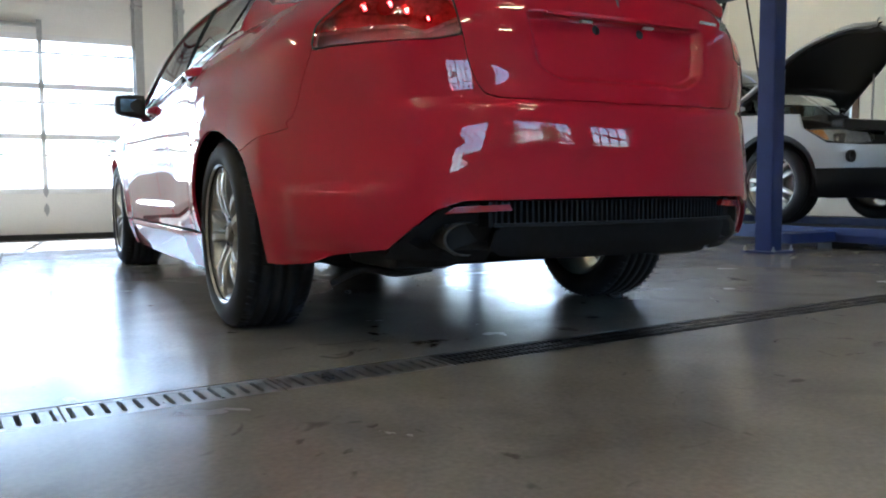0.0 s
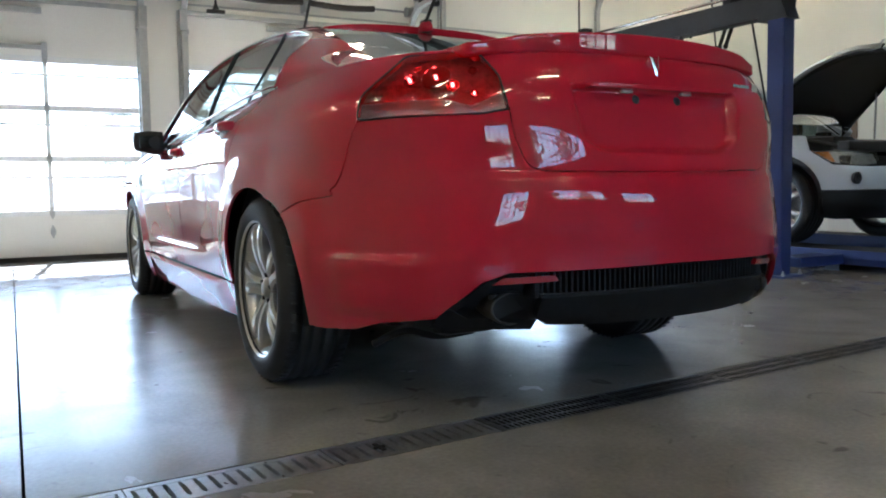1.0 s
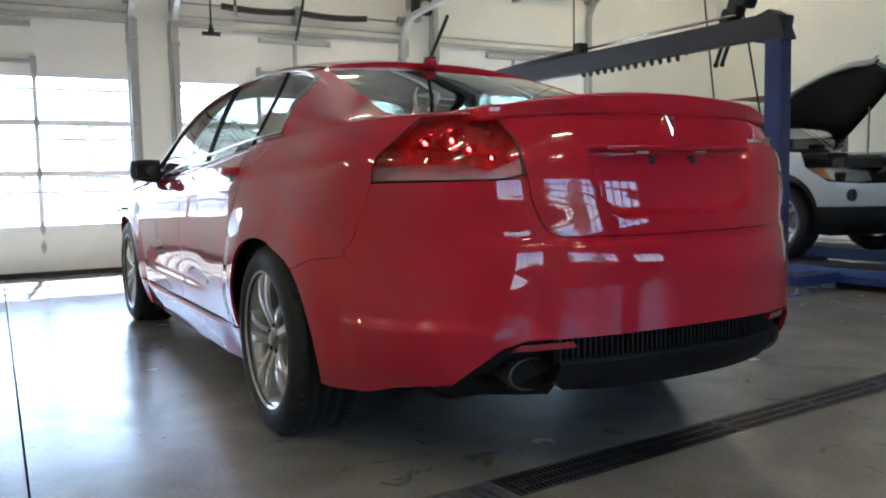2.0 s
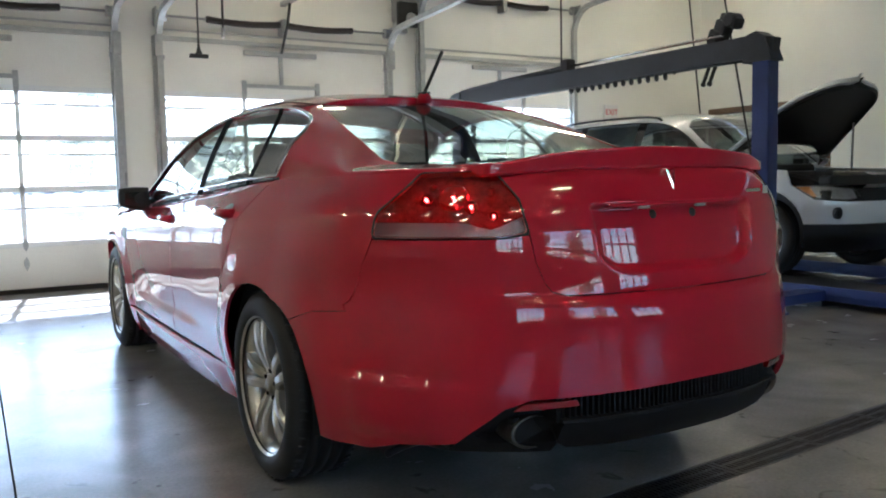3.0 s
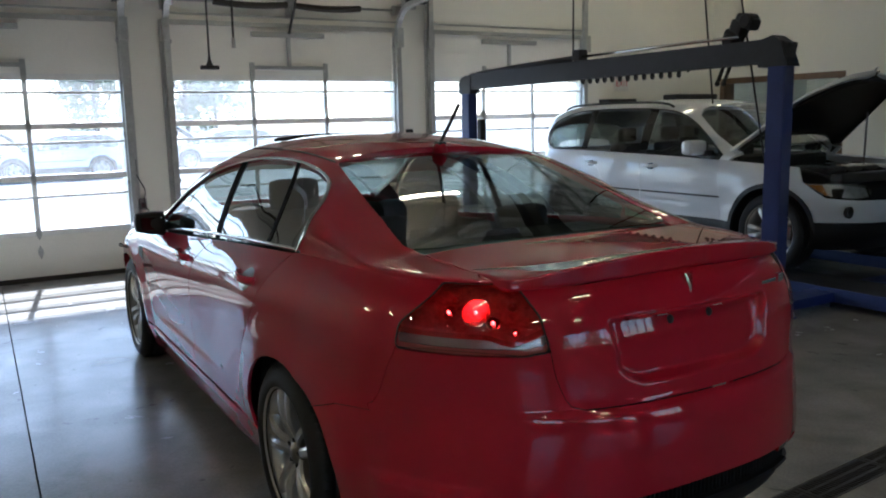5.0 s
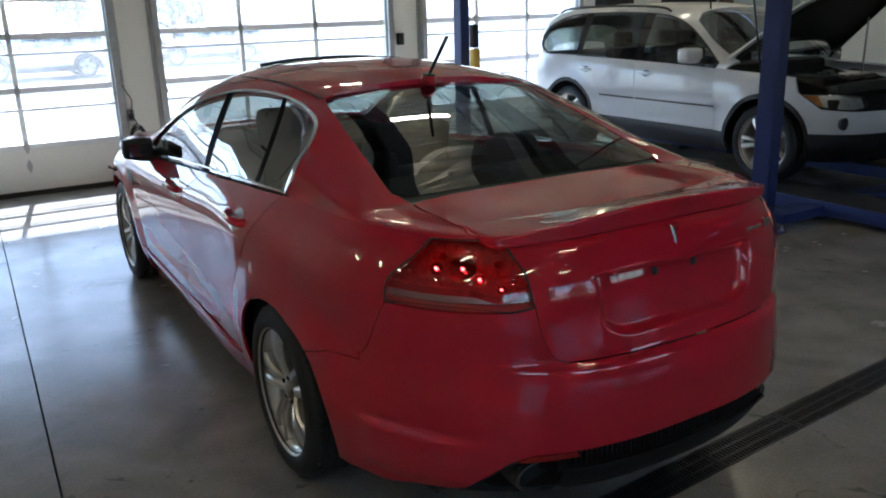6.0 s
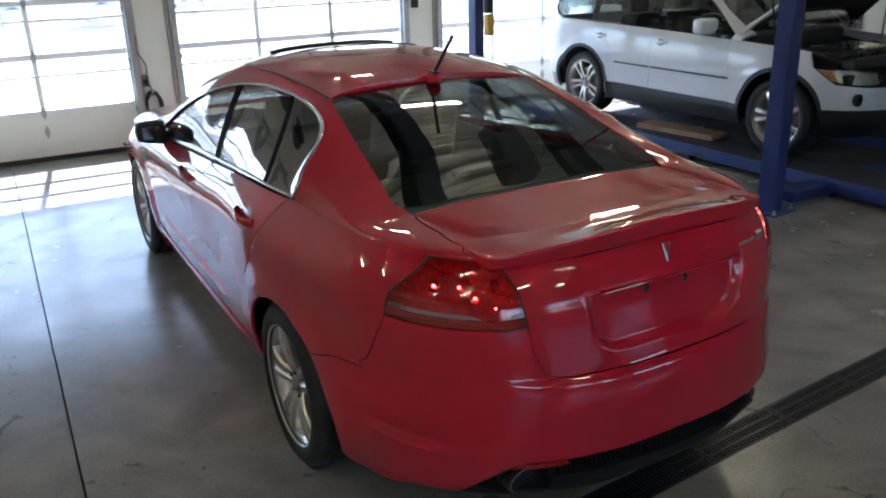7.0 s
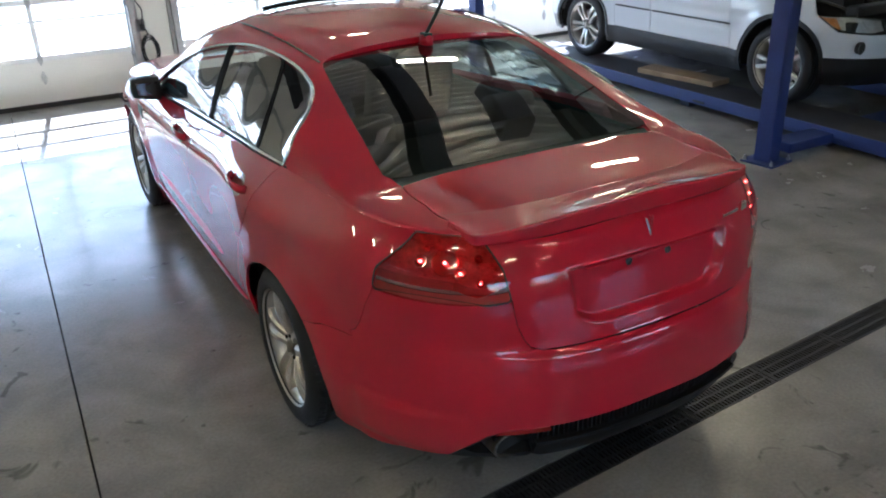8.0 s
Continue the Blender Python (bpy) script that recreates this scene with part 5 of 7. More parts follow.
# ---- roll-up doors ----
STRUTS = (0.49, 1.04, 1.55, 2.03)
def rollup(i, x0, x1):
    d = thing("door_%d" % i, "closed white sectional roll-up door with glazed middle sections", "garage door", kind="structure")
    y = WALL_Y + 0.03
    t = 0.045
    # solid bottom and top sections
    for z0, z1 in ((0.05, 0.46), (2.06, HEAD + 0.06)):
        bm = bmesh.new()
        box(bm, x0 - 0.03, x1 + 0.03, y, y + t, z0, z1, 0.004)
        for z in (z0 + (z1 - z0) * 0.5,):
            box(bm, x0 - 0.03, x1 + 0.03, y - 0.004, y + 0.01, z - 0.004, z + 0.004)
        part("section", bm, "door_panel", d)
    part("bottom_seal", box_bm(x0 - 0.03, x1 + 0.03, y + 0.002, y + t + 0.006, -0.004, 0.06, 0.01), "rubber_seal", d, "black rubber bottom seal")
    w = x1 - x0
    cols = [x0 - 0.03, x0 + w / 3, x0 + 2 * w / 3, x1 + 0.03]
    for k, (z0, z1) in enumerate(zip(STRUTS, STRUTS[1:])):
        sec = part("section", box_bm(x0 - 0.03, x1 + 0.03, y, y + t, z0 - 0.030, z0 + 0.028, 0.004), "door_rail", d)
        part("strut", box_bm(x0, x1, y - 0.022, y - 0.001, (z0 + z1) / 2 + 0.075, (z0 + z1) / 2 + 0.100, 0.004), "door_rail", sec)
        for a, b in zip(cols, cols[1:]):
            part("pane", box_bm(a + 0.02, b - 0.02, y + 0.018, y + 0.024, z0 + 0.02, z1 - 0.02), "glass_dust_haze", sec).visible_shadow = False
        for c in cols:
            part("stile", box_bm(c - 0.022, c + 0.022, y + 0.002, y + t - 0.002, z0 + 0.02, z1 - 0.02, 0.003), "door_rail", sec)
    part("section", box_bm(x0 - 0.03, x1 + 0.03, y, y + t, STRUTS[-1] - 0.03, STRUTS[-1] + 0.034, 0.004), "door_rail", d)
    # hinges on the stiles
    for c in cols[1:3]:
        for z in (0.30, *STRUTS):
            bm = bmesh.new()
            vs = [bm.verts.new((c + a, y - 0.004, z + b)) for a, b in ((0, -0.07), (0.024, -0.02), (0.024, 0.02), (0, 0.07), (-0.024, 0.02), (-0.024, -0.02))]
            bm.faces.new(vs)
            rr = bmesh.ops.extrude_face_region(bm, geom=bm.faces[:])
            bmesh.ops.translate(bm, vec=(0, -0.012, 0), verts=[q for q in rr["geom"] if isinstance(q, bmesh.types.BMVert)])
            bmesh.ops.recalc_face_normals(bm, faces=bm.faces[:])
            part("hinge", bm, "galv", d)
    # puller bracket
    part("bracket", box_bm(cols[1] - 0.02, cols[2] + 0.02, y - 0.035, y - 0.002, 2.125, 2.165, 0.005), "galv", d)
    for c in cols[1:3]:
        part("bracket_leg", box_bm(c - 0.025, c + 0.025, y - 0.034, y - 0.003, 2.04, 2.20, 0.005), "galv", d)
    mid = (cols[1] + cols[2]) / 2
    part("bracket_post", box_bm(mid - 0.022, mid + 0.022, y - 0.03, y - 0.001, 2.165, 2.50, 0.004), "galv", d)
    part("top_bar", box_bm(mid - 0.43, mid + 0.43, y - 0.05, y - 0.001, 2.48, 2.535, 0.005), "galv", d)
    return d
for i, (a, b) in enumerate(DOORS):
    rollup(i + 1, a, b)

def tracks(i, x0, x1):
    t = thing("door_track", "galvanised roll-up door track curving under the roof", "door track", "door tracks")
    lift = 0.52 if i == 2 else 0.0
    for s, x in ((-1, x0), (1, x1)):
        y = WALL_Y - 0.06
        pts = [(x + s * 0.045, y, 0.02), (x + s * 0.045, y, 1.2), (x + s * 0.045, y, 2.50 + lift)]
        arcp = [(x + s * 0.045, y - 0.36 + 0.36 * math.cos(a), 2.50 + lift + 0.36 * math.sin(a)) for a in [radians(q) for q in (12, 25, 38, 51, 64, 77, 90)]]
        pts += arcp + [(x + s * 0.045, 2.2, 3.05 + lift)]
        bm = sweep(bmesh.new(), pts, [(-0.03, -0.028), (0.03, -0.028), (0.03, 0.028), (0.022, 0.028), (0.022, -0.020), (-0.022, -0.020), (-0.022, 0.028), (-0.03, 0.028)])
        part("rail", bm, "galv", t)
        part("jamb", box_bm(min(x, x + s * 0.11), max(x, x + s * 0.11), WALL_Y - 0.028, WALL_Y - 0.002, 0.0, HEAD + 0.02, 0.003), "galv", t)
        part("flag_bracket", box_bm(min(x + s * 0.02, x + s * 0.10), max(x + s * 0.02, x + s * 0.10), WALL_Y - 0.12, WALL_Y - 0.002, 2.40, 2.62, 0.004), "galv", t)
        for z in (0.45, 0.95, 1.45, 1.95, 2.40):
            bm = lathe([(-0.02, 0.0), (-0.02, 0.026), (0.02, 0.026), (0.02, 0.0)], 14, "x")
            bmesh.ops.translate(bm, vec=(x + s * 0.012, WALL_Y - 0.03, z), verts=bm.verts[:])
            part("roller", bm, "steel", t, smooth=False)
    part("header", box_bm(x0 - 0.02, x1 + 0.02, WALL_Y - 0.022, WALL_Y - 0.002, HEAD - 0.02, HEAD + 0.03, 0.003), "galv", t)
    sh = thing("torsion_spring", "black torsion spring on a steel shaft above the door", "door spring", "torsion springs")
    y, z = WALL_Y - 0.10, 2.82 + lift
    part("shaft", tube([(x0 - 0.08, y, z), (x1 + 0.08, y, z)], 0.013, 10), "steel", sh, smooth=True)
    for a, b in ((x0 + 0.45, (x0 + x1) / 2 - 0.03), ((x0 + x1) / 2 + 0.03, x1 - 0.45)):
        n = 40
        prof = []
        for k in range(n):
            u = a + (b - a) * k / n
            prof += [(u, 0.030), (u + (b - a) / n * 0.3, 0.037), (u + (b - a) / n * 0.7, 0.037)]
        bm = lathe([(a, 0.016), *prof, (b, 0.016)], 16, "x")
        for v in bm.verts:
            v.co.z -= 0.022 * math.sin(math.pi * max(0.0, min(1.0, (v.co.x - a) / (b - a))))
        bmesh.ops.translate(bm, vec=(0, y, z), verts=bm.verts[:])
        part("coil", bm, "spring_steel", sh, smooth=True)
    part("centre_plate", box_bm((x0 + x1) / 2 - 0.03, (x0 + x1) / 2 + 0.03, y - 0.05, WALL_Y - 0.002, z - 0.12, z + 0.06, 0.006), "steel", sh)
    for s, x in ((-1, x0), (1, x1)):
        bm = lathe([(-0.05, 0.03), (-0.05, 0.06), (-0.02, 0.055), (0.02, 0.055), (0.05, 0.06), (0.05, 0.03)], 20, "x")
        bmesh.ops.translate(bm, vec=(x + s * 0.02, y, z), verts=bm.verts[:])
        part("cable_drum", bm, "steel", sh)
        part("end_plate", box_bm(min(x + s * 0.075, x + s * 0.085), max(x + s * 0.075, x + s * 0.085), y - 0.06, WALL_Y - 0.002, z - 0.10, z + 0.08), "galv", sh)
    part("wall_rail", box_bm(x0 - 0.05, x1 + 0.05, WALL_Y - 0.018, WALL_Y - 0.002, 2.685, 2.705), "galv", sh)
for i, (a, b) in enumerate(DOORS):
    tracks(i, a, b)

# door operators
def operator(x, y0=4.2):
    o = thing("door_operator", "grey rail door operator hung under the roof", "door opener", "door operators")
    part("rail", box_bm(x - 0.03, x + 0.03, 1.2, WALL_Y - 0.12, 3.02, 3.07, 0.004), "galv", o)
    part("motor", box_bm(x - 0.14, x + 0.14, 0.9, 1.35, 3.0, 3.22, 0.03), "grey_plastic", o)
    part("arm", tube([(x, WALL_Y - 0.35, 3.02), (x, WALL_Y - 0.25, 2.80), (x, WALL_Y - 0.03, 2.52)], 0.016, 6), "black_iron", o)
    part("hanger", box_bm(x - 0.02, x + 0.02, 2.9, 2.94, 3.07, CEIL, 0.003), "galv", o)
for a, b in DOORS[:2]:
    operator((a + b) / 2)
heater = thing("wall_motor", "black and grey motor unit on the wall between doors", "motor")
part("housing", box_bm(2.93, 3.17, 6.04, 6.26, 2.97, 3.42, 0.02), "grey_plastic", heater)
part("front", box_bm(2.89, 3.16, 5.98, 6.06, 2.88, 3.18, 0.03), "black_iron", heater)
bm = lathe([(-0.03, 0.0), (-0.03, 0.06), (0.0, 0.07), (0.03, 0.05)], 18, "y")
bmesh.ops.translate(bm, vec=(3.05, 5.97, 2.98), verts=bm.verts[:])
part("pulley", bm, "steel", heater)
part("mount", box_bm(2.97, 3.12, 6.2, 6.298, 2.85, 3.46), "galv", heater)
con = thing("conduit", "bent metal conduit on the pillar", "conduit")
part("pipe", tube(bend([(3.26, 6.24, 2.35), (3.26, 6.22, 2.9), (3.24, 6.2, 3.15), (3.30, 6.2, 3.45), (3.30, 6.2, 4.25)], 6), 0.014, 8), "galv", con, smooth=True)

# ---- trench drain ----
drain = thing("trench_drain", "narrow floor drain with slotted steel grating", "floor drain", at=DR)
def grate_mesh(rows, L=0.5, hw=0.074):
    """One grating of two side rails, end bars and rows of slots between cross bars."""
    bm = bmesh.new()
    for s in (-1, 1):
        a, b = sorted((s * hw, s * (hw - (0.022 if rows == 1 else 0.009))))
        box(bm, 0, L - 0.004, a, b, -0.022, -0.001)
    for k in range(1, rows):
        v = -hw + 2 * hw * k / rows
        box(bm, 0, L - 0.004, v - 0.006, v + 0.006, -0.020, -0.0015)
    for e in (0.0, L - 0.016):
        box(bm, e, e + 0.012, -hw, hw, -0.020, -0.0012)
    n = 14 if rows == 1 else 26
    w = 0.0118 if rows == 1 else 0.0052
    for i in range(1, n):
        x = i * L / n
        box(bm, x - w, x + w, -hw, hw, -0.019, -0.0018)
        if rows == 1:
            for s in (-1, 1):
                # rounded slot ends
                for c, d in ((0.0165, 0.006), (0.0145, 0.011)):
                    a, b = sorted((s * 0.050, s * (0.053 - d)))
                    box(bm, x - c, x + c, a, b, -0.018, -0.0022)
    me = bpy.data.meshes.new("grate")
    bm.to_mesh(me)
    bm.free()
    return me
# metal gets paler to the left: the doors' sheen put into the colour
M["grate_iron"] = mat("grate_iron", (0.055, 0.055, 0.06), 0.42, 0.6, var=0.45, scale=18, bump=0.2, bump_scale=120, rvar=0.12)
M["grate_sheen"] = mat("grate_sheen", (0.50, 0.52, 0.53), 0.36, 0.75, var=0.35, scale=22, bump=0.2, bump_scale=120, rvar=0.1)
M["grate_half_sheen"] = mat("grate_half_sheen", (0.30, 0.30, 0.31), 0.40, 0.7, var=0.55, scale=14, bump=0.2, bump_scale=120, rvar=0.1)
SLOTTED, HALF_SHEEN, FINE = grate_mesh(1), grate_mesh(1), grate_mesh(3)
for me, kind in ((SLOTTED, "grate_sheen"), (HALF_SHEEN, "grate_half_sheen"), (FINE, "grate_iron")):
    me.materials.append(M[kind])
for i in range(-20, 18):
    ob = new("grate", SLOTTED if i < -2 else HALF_SHEEN if i < -1 else FINE)
    ob.parent = drain
    ob.location = (i * 0.5, 0, 0)
for x in (-1.84, -0.86):
    bm = box_bm(x - 0.016, x + 0.016, -0.006, 0.006, -0.004, 0.003, 0.002)
    box(bm, x - 0.006, x + 0.006, -0.030, 0.030, -0.004, 0.0025)
    part("locking_bar", bm, "black_iron", drain)
bm = bmesh.new()
box(bm, -10.1, 8.9, -0.078, 0.078, -0.11, -0.095)
part("channel", bm, "void_shade", drain)

# ---- ceiling lamps ----
M["tube_glow"] = mat("tube_glow", (0.9, 0.9, 0.85), 0.4, emit=(1.0, 0.78, 0.44, 10.0))
def strip_lamp(x, y, L=0.85):
    l = thing("ceiling_lamp", "long warm fluorescent strip lamp under the roof", "lamp", "ceiling lamps")
    part("housing", box_bm(x - L / 2, x + L / 2, y - 0.024, y + 0.024, 3.98, 4.04, 0.008), "galv", l)
    for s in (-1, 1):
        part("tube", tube([(x - L / 2 + 0.04, y + s * 0.018, 3.955), (x + L / 2 - 0.04, y + s * 0.018, 3.955)], 0.012, 8), "tube_glow", l)
    for s in (-0.3, 0.3):
        part("hanger", box_bm(x + s - 0.004, x + s + 0.004, y - 0.004, y + 0.004, 4.04, CEIL + 0.15), "galv", l)
# the rightmost lamp of the last row is added to brighten that wall
for y, xs in ((-6.4, (-3.4, 0.4)), (-4.6, (-5.4, -1.9)), (-3.2, (-4.3, 0.6)), (-1.6, (-5.6, -2.5)), (1.05, (-5.6, 1.9)), (2.6, (-5.6, 1.7, 5.2)), (4.8, (-5.6, 1.4, 5.2, 7.2))):
    for x in xs:
        strip_lamp(x, y)
for y in (-6.0, -3.0, 0.0, 3.0):
    jo = thing("roof_joist", "grey steel roof joist", "joist", "roof joists")
    bm = bmesh.new()
    box(bm, X_L, X_R, y - 0.05, y + 0.05, 4.22, 4.26)
    box(bm, X_L, X_R, y - 0.05, y + 0.05, 3.98, 4.01)
    for k in range(44):
        x = X_L + (X_R - X_L) * (k + 0.5) / 44
        sweep(bm, [(x - 0.19, y, 4.0 if k % 2 else 4.23), (x + 0.19, y, 4.23 if k % 2 else 4.0)], ring(0.012, 5))
    part("truss", bm, "galv", jo)

# deep girders under the joists
for x in (-3.0, 1.12, 2.80, 6.6):
    gd = thing("roof_girder", "dark painted steel roof girder", "girder", "roof girders")
    bm = bmesh.new()
    box(bm, x - 0.11, x + 0.11, BACK_Y + 0.01, WALL_Y - 0.01, 3.72, 3.74)
    box(bm, x - 0.008, x + 0.008, BACK_Y + 0.01, WALL_Y - 0.01, 3.74, 3.955)
    box(bm, x - 0.11, x + 0.11, BACK_Y + 0.01, WALL_Y - 0.01, 3.955, 3.975)
    part("beam", bm, "beam_grey", gd)

# ---- south windows ----
for i, (a, b) in enumerate(BACK_WIN):
    w = thing("window_%d" % (i + 1), "steel-framed window with small panes", "window", kind="structure")
    y = BACK_Y - 0.13
    cols = max(3, round((b - a) / 0.48))
    for k in range(cols + 1):
        x = a + (b - a) * k / cols
        part("window_frame", box_bm(x - 0.025, x + 0.025, y - 0.03, y + 0.03, 1.0, 2.5), "door_rail", w)
    for k in range(6):
        z = 1.0 + 1.5 * k / 5
        part("window_bar", box_bm(a, b, y - 0.024, y + 0.024, z - 0.02, z + 0.02), "door_rail", w)
    part("pane", box_bm(a, b, y - 0.003, y + 0.003, 1.0, 2.5), "glass_clear", w).visible_shadow = False
w = thing("window_5", "brown framed interior window onto a dim office", "window", kind="structure")
for y0, y1, z0, z1 in ((4.05, 4.14, 0.80, 2.05), (6.03, 6.12, 0.80, 2.05), (4.14, 6.03, 1.97, 2.05), (4.14, 6.03, 0.80, 0.87), (5.05, 5.11, 0.87, 1.97)):
    part("window_frame", box_bm(X_R - 0.02, X_R + 0.2, y0, y1, z0, z1, 0.004), "brown_frame", w)
part("pane", box_bm(X_R + 0.10, X_R + 0.106, 4.14, 6.03, 0.87, 1.97), "glass_clear", w)
bm = box_bm(X_R + 0.26, X_R + 2.6, 3.6, 6.5, 0.0, 2.8)
bmesh.ops.delete(bm, geom=[f for f in bm.faces if f.normal.x < -0.9], context="FACES")
bmesh.ops.reverse_faces(bm, faces=bm.faces[:])
tagged(part("wall_office", bm, "wall_paint"), "plain office walls behind the interior window", "wall", kind="structure")

# ---- the lift ----
lift = thing("vehicle_lift", "blue steel drive-on vehicle lift with a dark top beam", "vehicle lift")
PX, PY, PZ = 3.305, 1.17, 1.87
def post(x, y, h, turn, w=0.078):
    bm = bmesh.new()
    a, t = w, 0.02
    prof = [(-a, -a), (a, -a), (a, a), (0.035, a), (0.035, a - t), (a - t, a - t), (a - t, -a + t), (-a + t, -a + t), (-a + t, a - t), (-0.035, a - t), (-0.035, a), (-a, a)]
    lo = [bm.verts.new((p[0], p[1], 0.012)) for p in prof]
    hi = [bm.verts.new((p[0], p[1], h)) for p in prof]
    bm.faces.new(hi)
    for i in range(len(prof)):
        bm.faces.new((lo[i], lo[(i + 1) % len(prof)], hi[(i + 1) % len(prof)], hi[i]))
    bmesh.ops.recalc_face_normals(bm, faces=bm.faces[:])
    bmesh.ops.bevel(bm, geom=[e for e in bm.edges if abs(e.verts[0].co.z - e.verts[1].co.z) > 0.5], offset=0.006, segments=2, affect="EDGES")
    bmesh.ops.transform(bm, matrix=Matrix.Translation((x, y, 0)) @ Matrix.Rotation(radians(turn), 4, "Z"), verts=bm.verts[:])
    p = part("post", bm, "blue_paint", lift, "square blue steel post")
    part("base_plate", box_bm(-0.135, 0.135, -0.135, 0.135, 0.0, 0.014, 0.003, m=Matrix.Translation((x, y, 0)) @ Matrix.Rotation(radians(turn), 4, "Z")), "blue_paint", p)
    for sx in (-1, 1):
        for sy in (-1, 1):
            bm = lathe([(0.012, 0.0), (0.012, 0.014), (0.03, 0.014), (0.03, 0.007), (0.05, 0.007), (0.05, 0.0)], 8, "z")
            bmesh.ops.transform(bm, matrix=Matrix.Translation((x, y, 0)) @ Matrix.Rotation(radians(turn), 4, "Z") @ Matrix.Translation((sx * 0.112, sy * 0.112, 0)), verts=bm.verts[:])
            part("anchor_bolt", bm, "galv", p)
    part("latch_rack", box_bm(-0.012, 0.012, a - 0.018, a + 0.012, 0.3, h - 0.2, m=Matrix.Translation((x, y, 0)) @ Matrix.Rotation(radians(turn), 4, "Z")), "beam_grey", p)
post(PX, PY, PZ, 8, 0.067)
FX, FY = 3.08, 4.98
post(FX, FY, PZ - 0.01, 8, 0.062)
d = Vector((FX - PX, FY - PY, 0)).normalized()
n_ = Vector((d.y, -d.x, 0))
def along(s, side, z):
    p = Vector((PX, PY, 0)) + d * s + n_ * side
    return (p.x, p.y, z)
L = math.hypot(FX - PX, FY - PY)
bm = bmesh.new()
sec = [(-0.055, -0.085), (0.055, -0.085), (0.055, 0.085), (-0.055, 0.085)]
sweep(bm, [along(-0.08, 0, 1.93), along(0.10, 0, 1.965), along(0.25, 0, 1.962), along(L - 0.12, 0, 1.93), along(L + 0.02, 0, 1.88)], sec)
bmesh.ops.bevel(bm, geom=bm.edges[:], offset=0.008, segments=2, affect="EDGES")
beam = part("top_beam", bm, "beam_grey", lift, "dark blue-grey box beam")
bm = bmesh.new()
vs = [bm.verts.new(along(s, 0.072, z)) for s, z in ((-0.10, 1.85), (0.14, 1.85), (0.14, 2.04), (0.03, 2.07), (-0.03, 2.03))]
bm.faces.new(vs)
r_ = bmesh.ops.extrude_face_region(bm, geom=bm.faces[:])
bmesh.ops.translate(bm, vec=-n_ * 0.145, verts=[q for q in r_["geom"] if isinstance(q, bmesh.types.BMVert)])
bmesh.ops.recalc_face_normals(bm, faces=bm.faces[:])
part("gusset", bm, "beam_grey", beam)
bm = bmesh.new()
vs = [bm.verts.new(along(s, 0.066, z)) for s, z in ((L - 0.11, 1.80), (L + 0.10, 1.80), (L + 0.10, 1.92), (L + 0.05, 1.975), (L - 0.04, 1.995), (L - 0.11, 1.99))]
bm.faces.new(vs)
r_ = bmesh.ops.extrude_face_region(bm, geom=bm.faces[:])
bmesh.ops.translate(bm, vec=-n_ * 0.132, verts=[q for q in r_["geom"] if isinstance(q, bmesh.types.BMVert)])
bmesh.ops.recalc_face_normals(bm, faces=bm.faces[:])
part("gusset", bm, "beam_grey", beam)
part("air_line", tube([along(0.35, -0.03, 2.085), along(1.2, -0.03, 2.078), along(2.05, -0.03, 2.065)], 0.012, 8), "chrome", beam, "bright metal rod along the beam", smooth=True)
part("cylinder", tube([along(2.05, -0.03, 2.06), along(2.9, -0.03, 2.035), along(L - 0.2, -0.03, 2.00)], 0.026, 10), "beam_grey", beam, smooth=True)
part("clamp", box_bm(-0.05, 0.05, -0.05, 0.05, 0, 0.10, 0.01, m=Matrix.Translation(along(2.05, -0.02, 2.03))), "black_iron", beam)
# coiled air hose slung below the beam
bm = bmesh.new()
pts = []
turns = 13
for i in range(turns * 12 + 1):
    a = 2 * math.pi * i / 12
    s = 0.85 + 1.20 * i / (turns * 12)
    pts.append(along(s, 0.035 * math.cos(a), 1.862 + 0.034 * math.sin(a)))
tube(pts, 0.011, 6, bm=bm)
part("air_hose", bm, "beam_grey", lift, "coiled dark air hose under the beam", smooth=True)
# black latch hanging over the beam
bm = bmesh.new()
for s in (-1, 1):
    sweep(bm, [along(0.40 + 0.03 * s, 0.075, 2.10), along(0.52 + 0.03 * s, 0.085, 1.90), along(0.58 + 0.03 * s, 0.085, 1.76)], ring(0.015, 10))
    bmesh.ops.create_icosphere(bm, subdivisions=2, radius=0.021, matrix=Matrix.Translation(along(0.58 + 0.03 * s, 0.085, 1.755)))
part("latch_arm", bm, "black_iron", lift)
bm = bmesh.new()
for s, z, w, h in ((0.44, 2.10, 0.12, 0.10), (0.38, 2.16, 0.13, 0.11), (0.32, 2.21, 0.16, 0.07), (0.26, 2.17, 0.05, 0.09)):
    box(bm, -w / 2, w / 2, -0.05, 0.05, -h / 2, h / 2, 0.028, m=Matrix.Translation(along(s, 0.03, z)) @ Matrix.Rotation(radians(80), 4, "Z") @ Matrix.Rotation(radians(-25), 4, "Y"))
for s, z, r in ((0.30, 2.20, 0.055), (0.45, 2.07, 0.05)):
    disc = lathe([(-0.06, 0.0), (-0.06, r * 0.8), (-0.05, r), (0.05, r), (0.06, r * 0.8), (0.06, 0.0)], 18, "x")
    bmesh.ops.translate(disc, vec=along(s, 0.03, z), verts=disc.verts[:])
    merge_bm(bm, disc)
part("latch_body", bm, "black_iron", lift, "black cast latch on the beam")
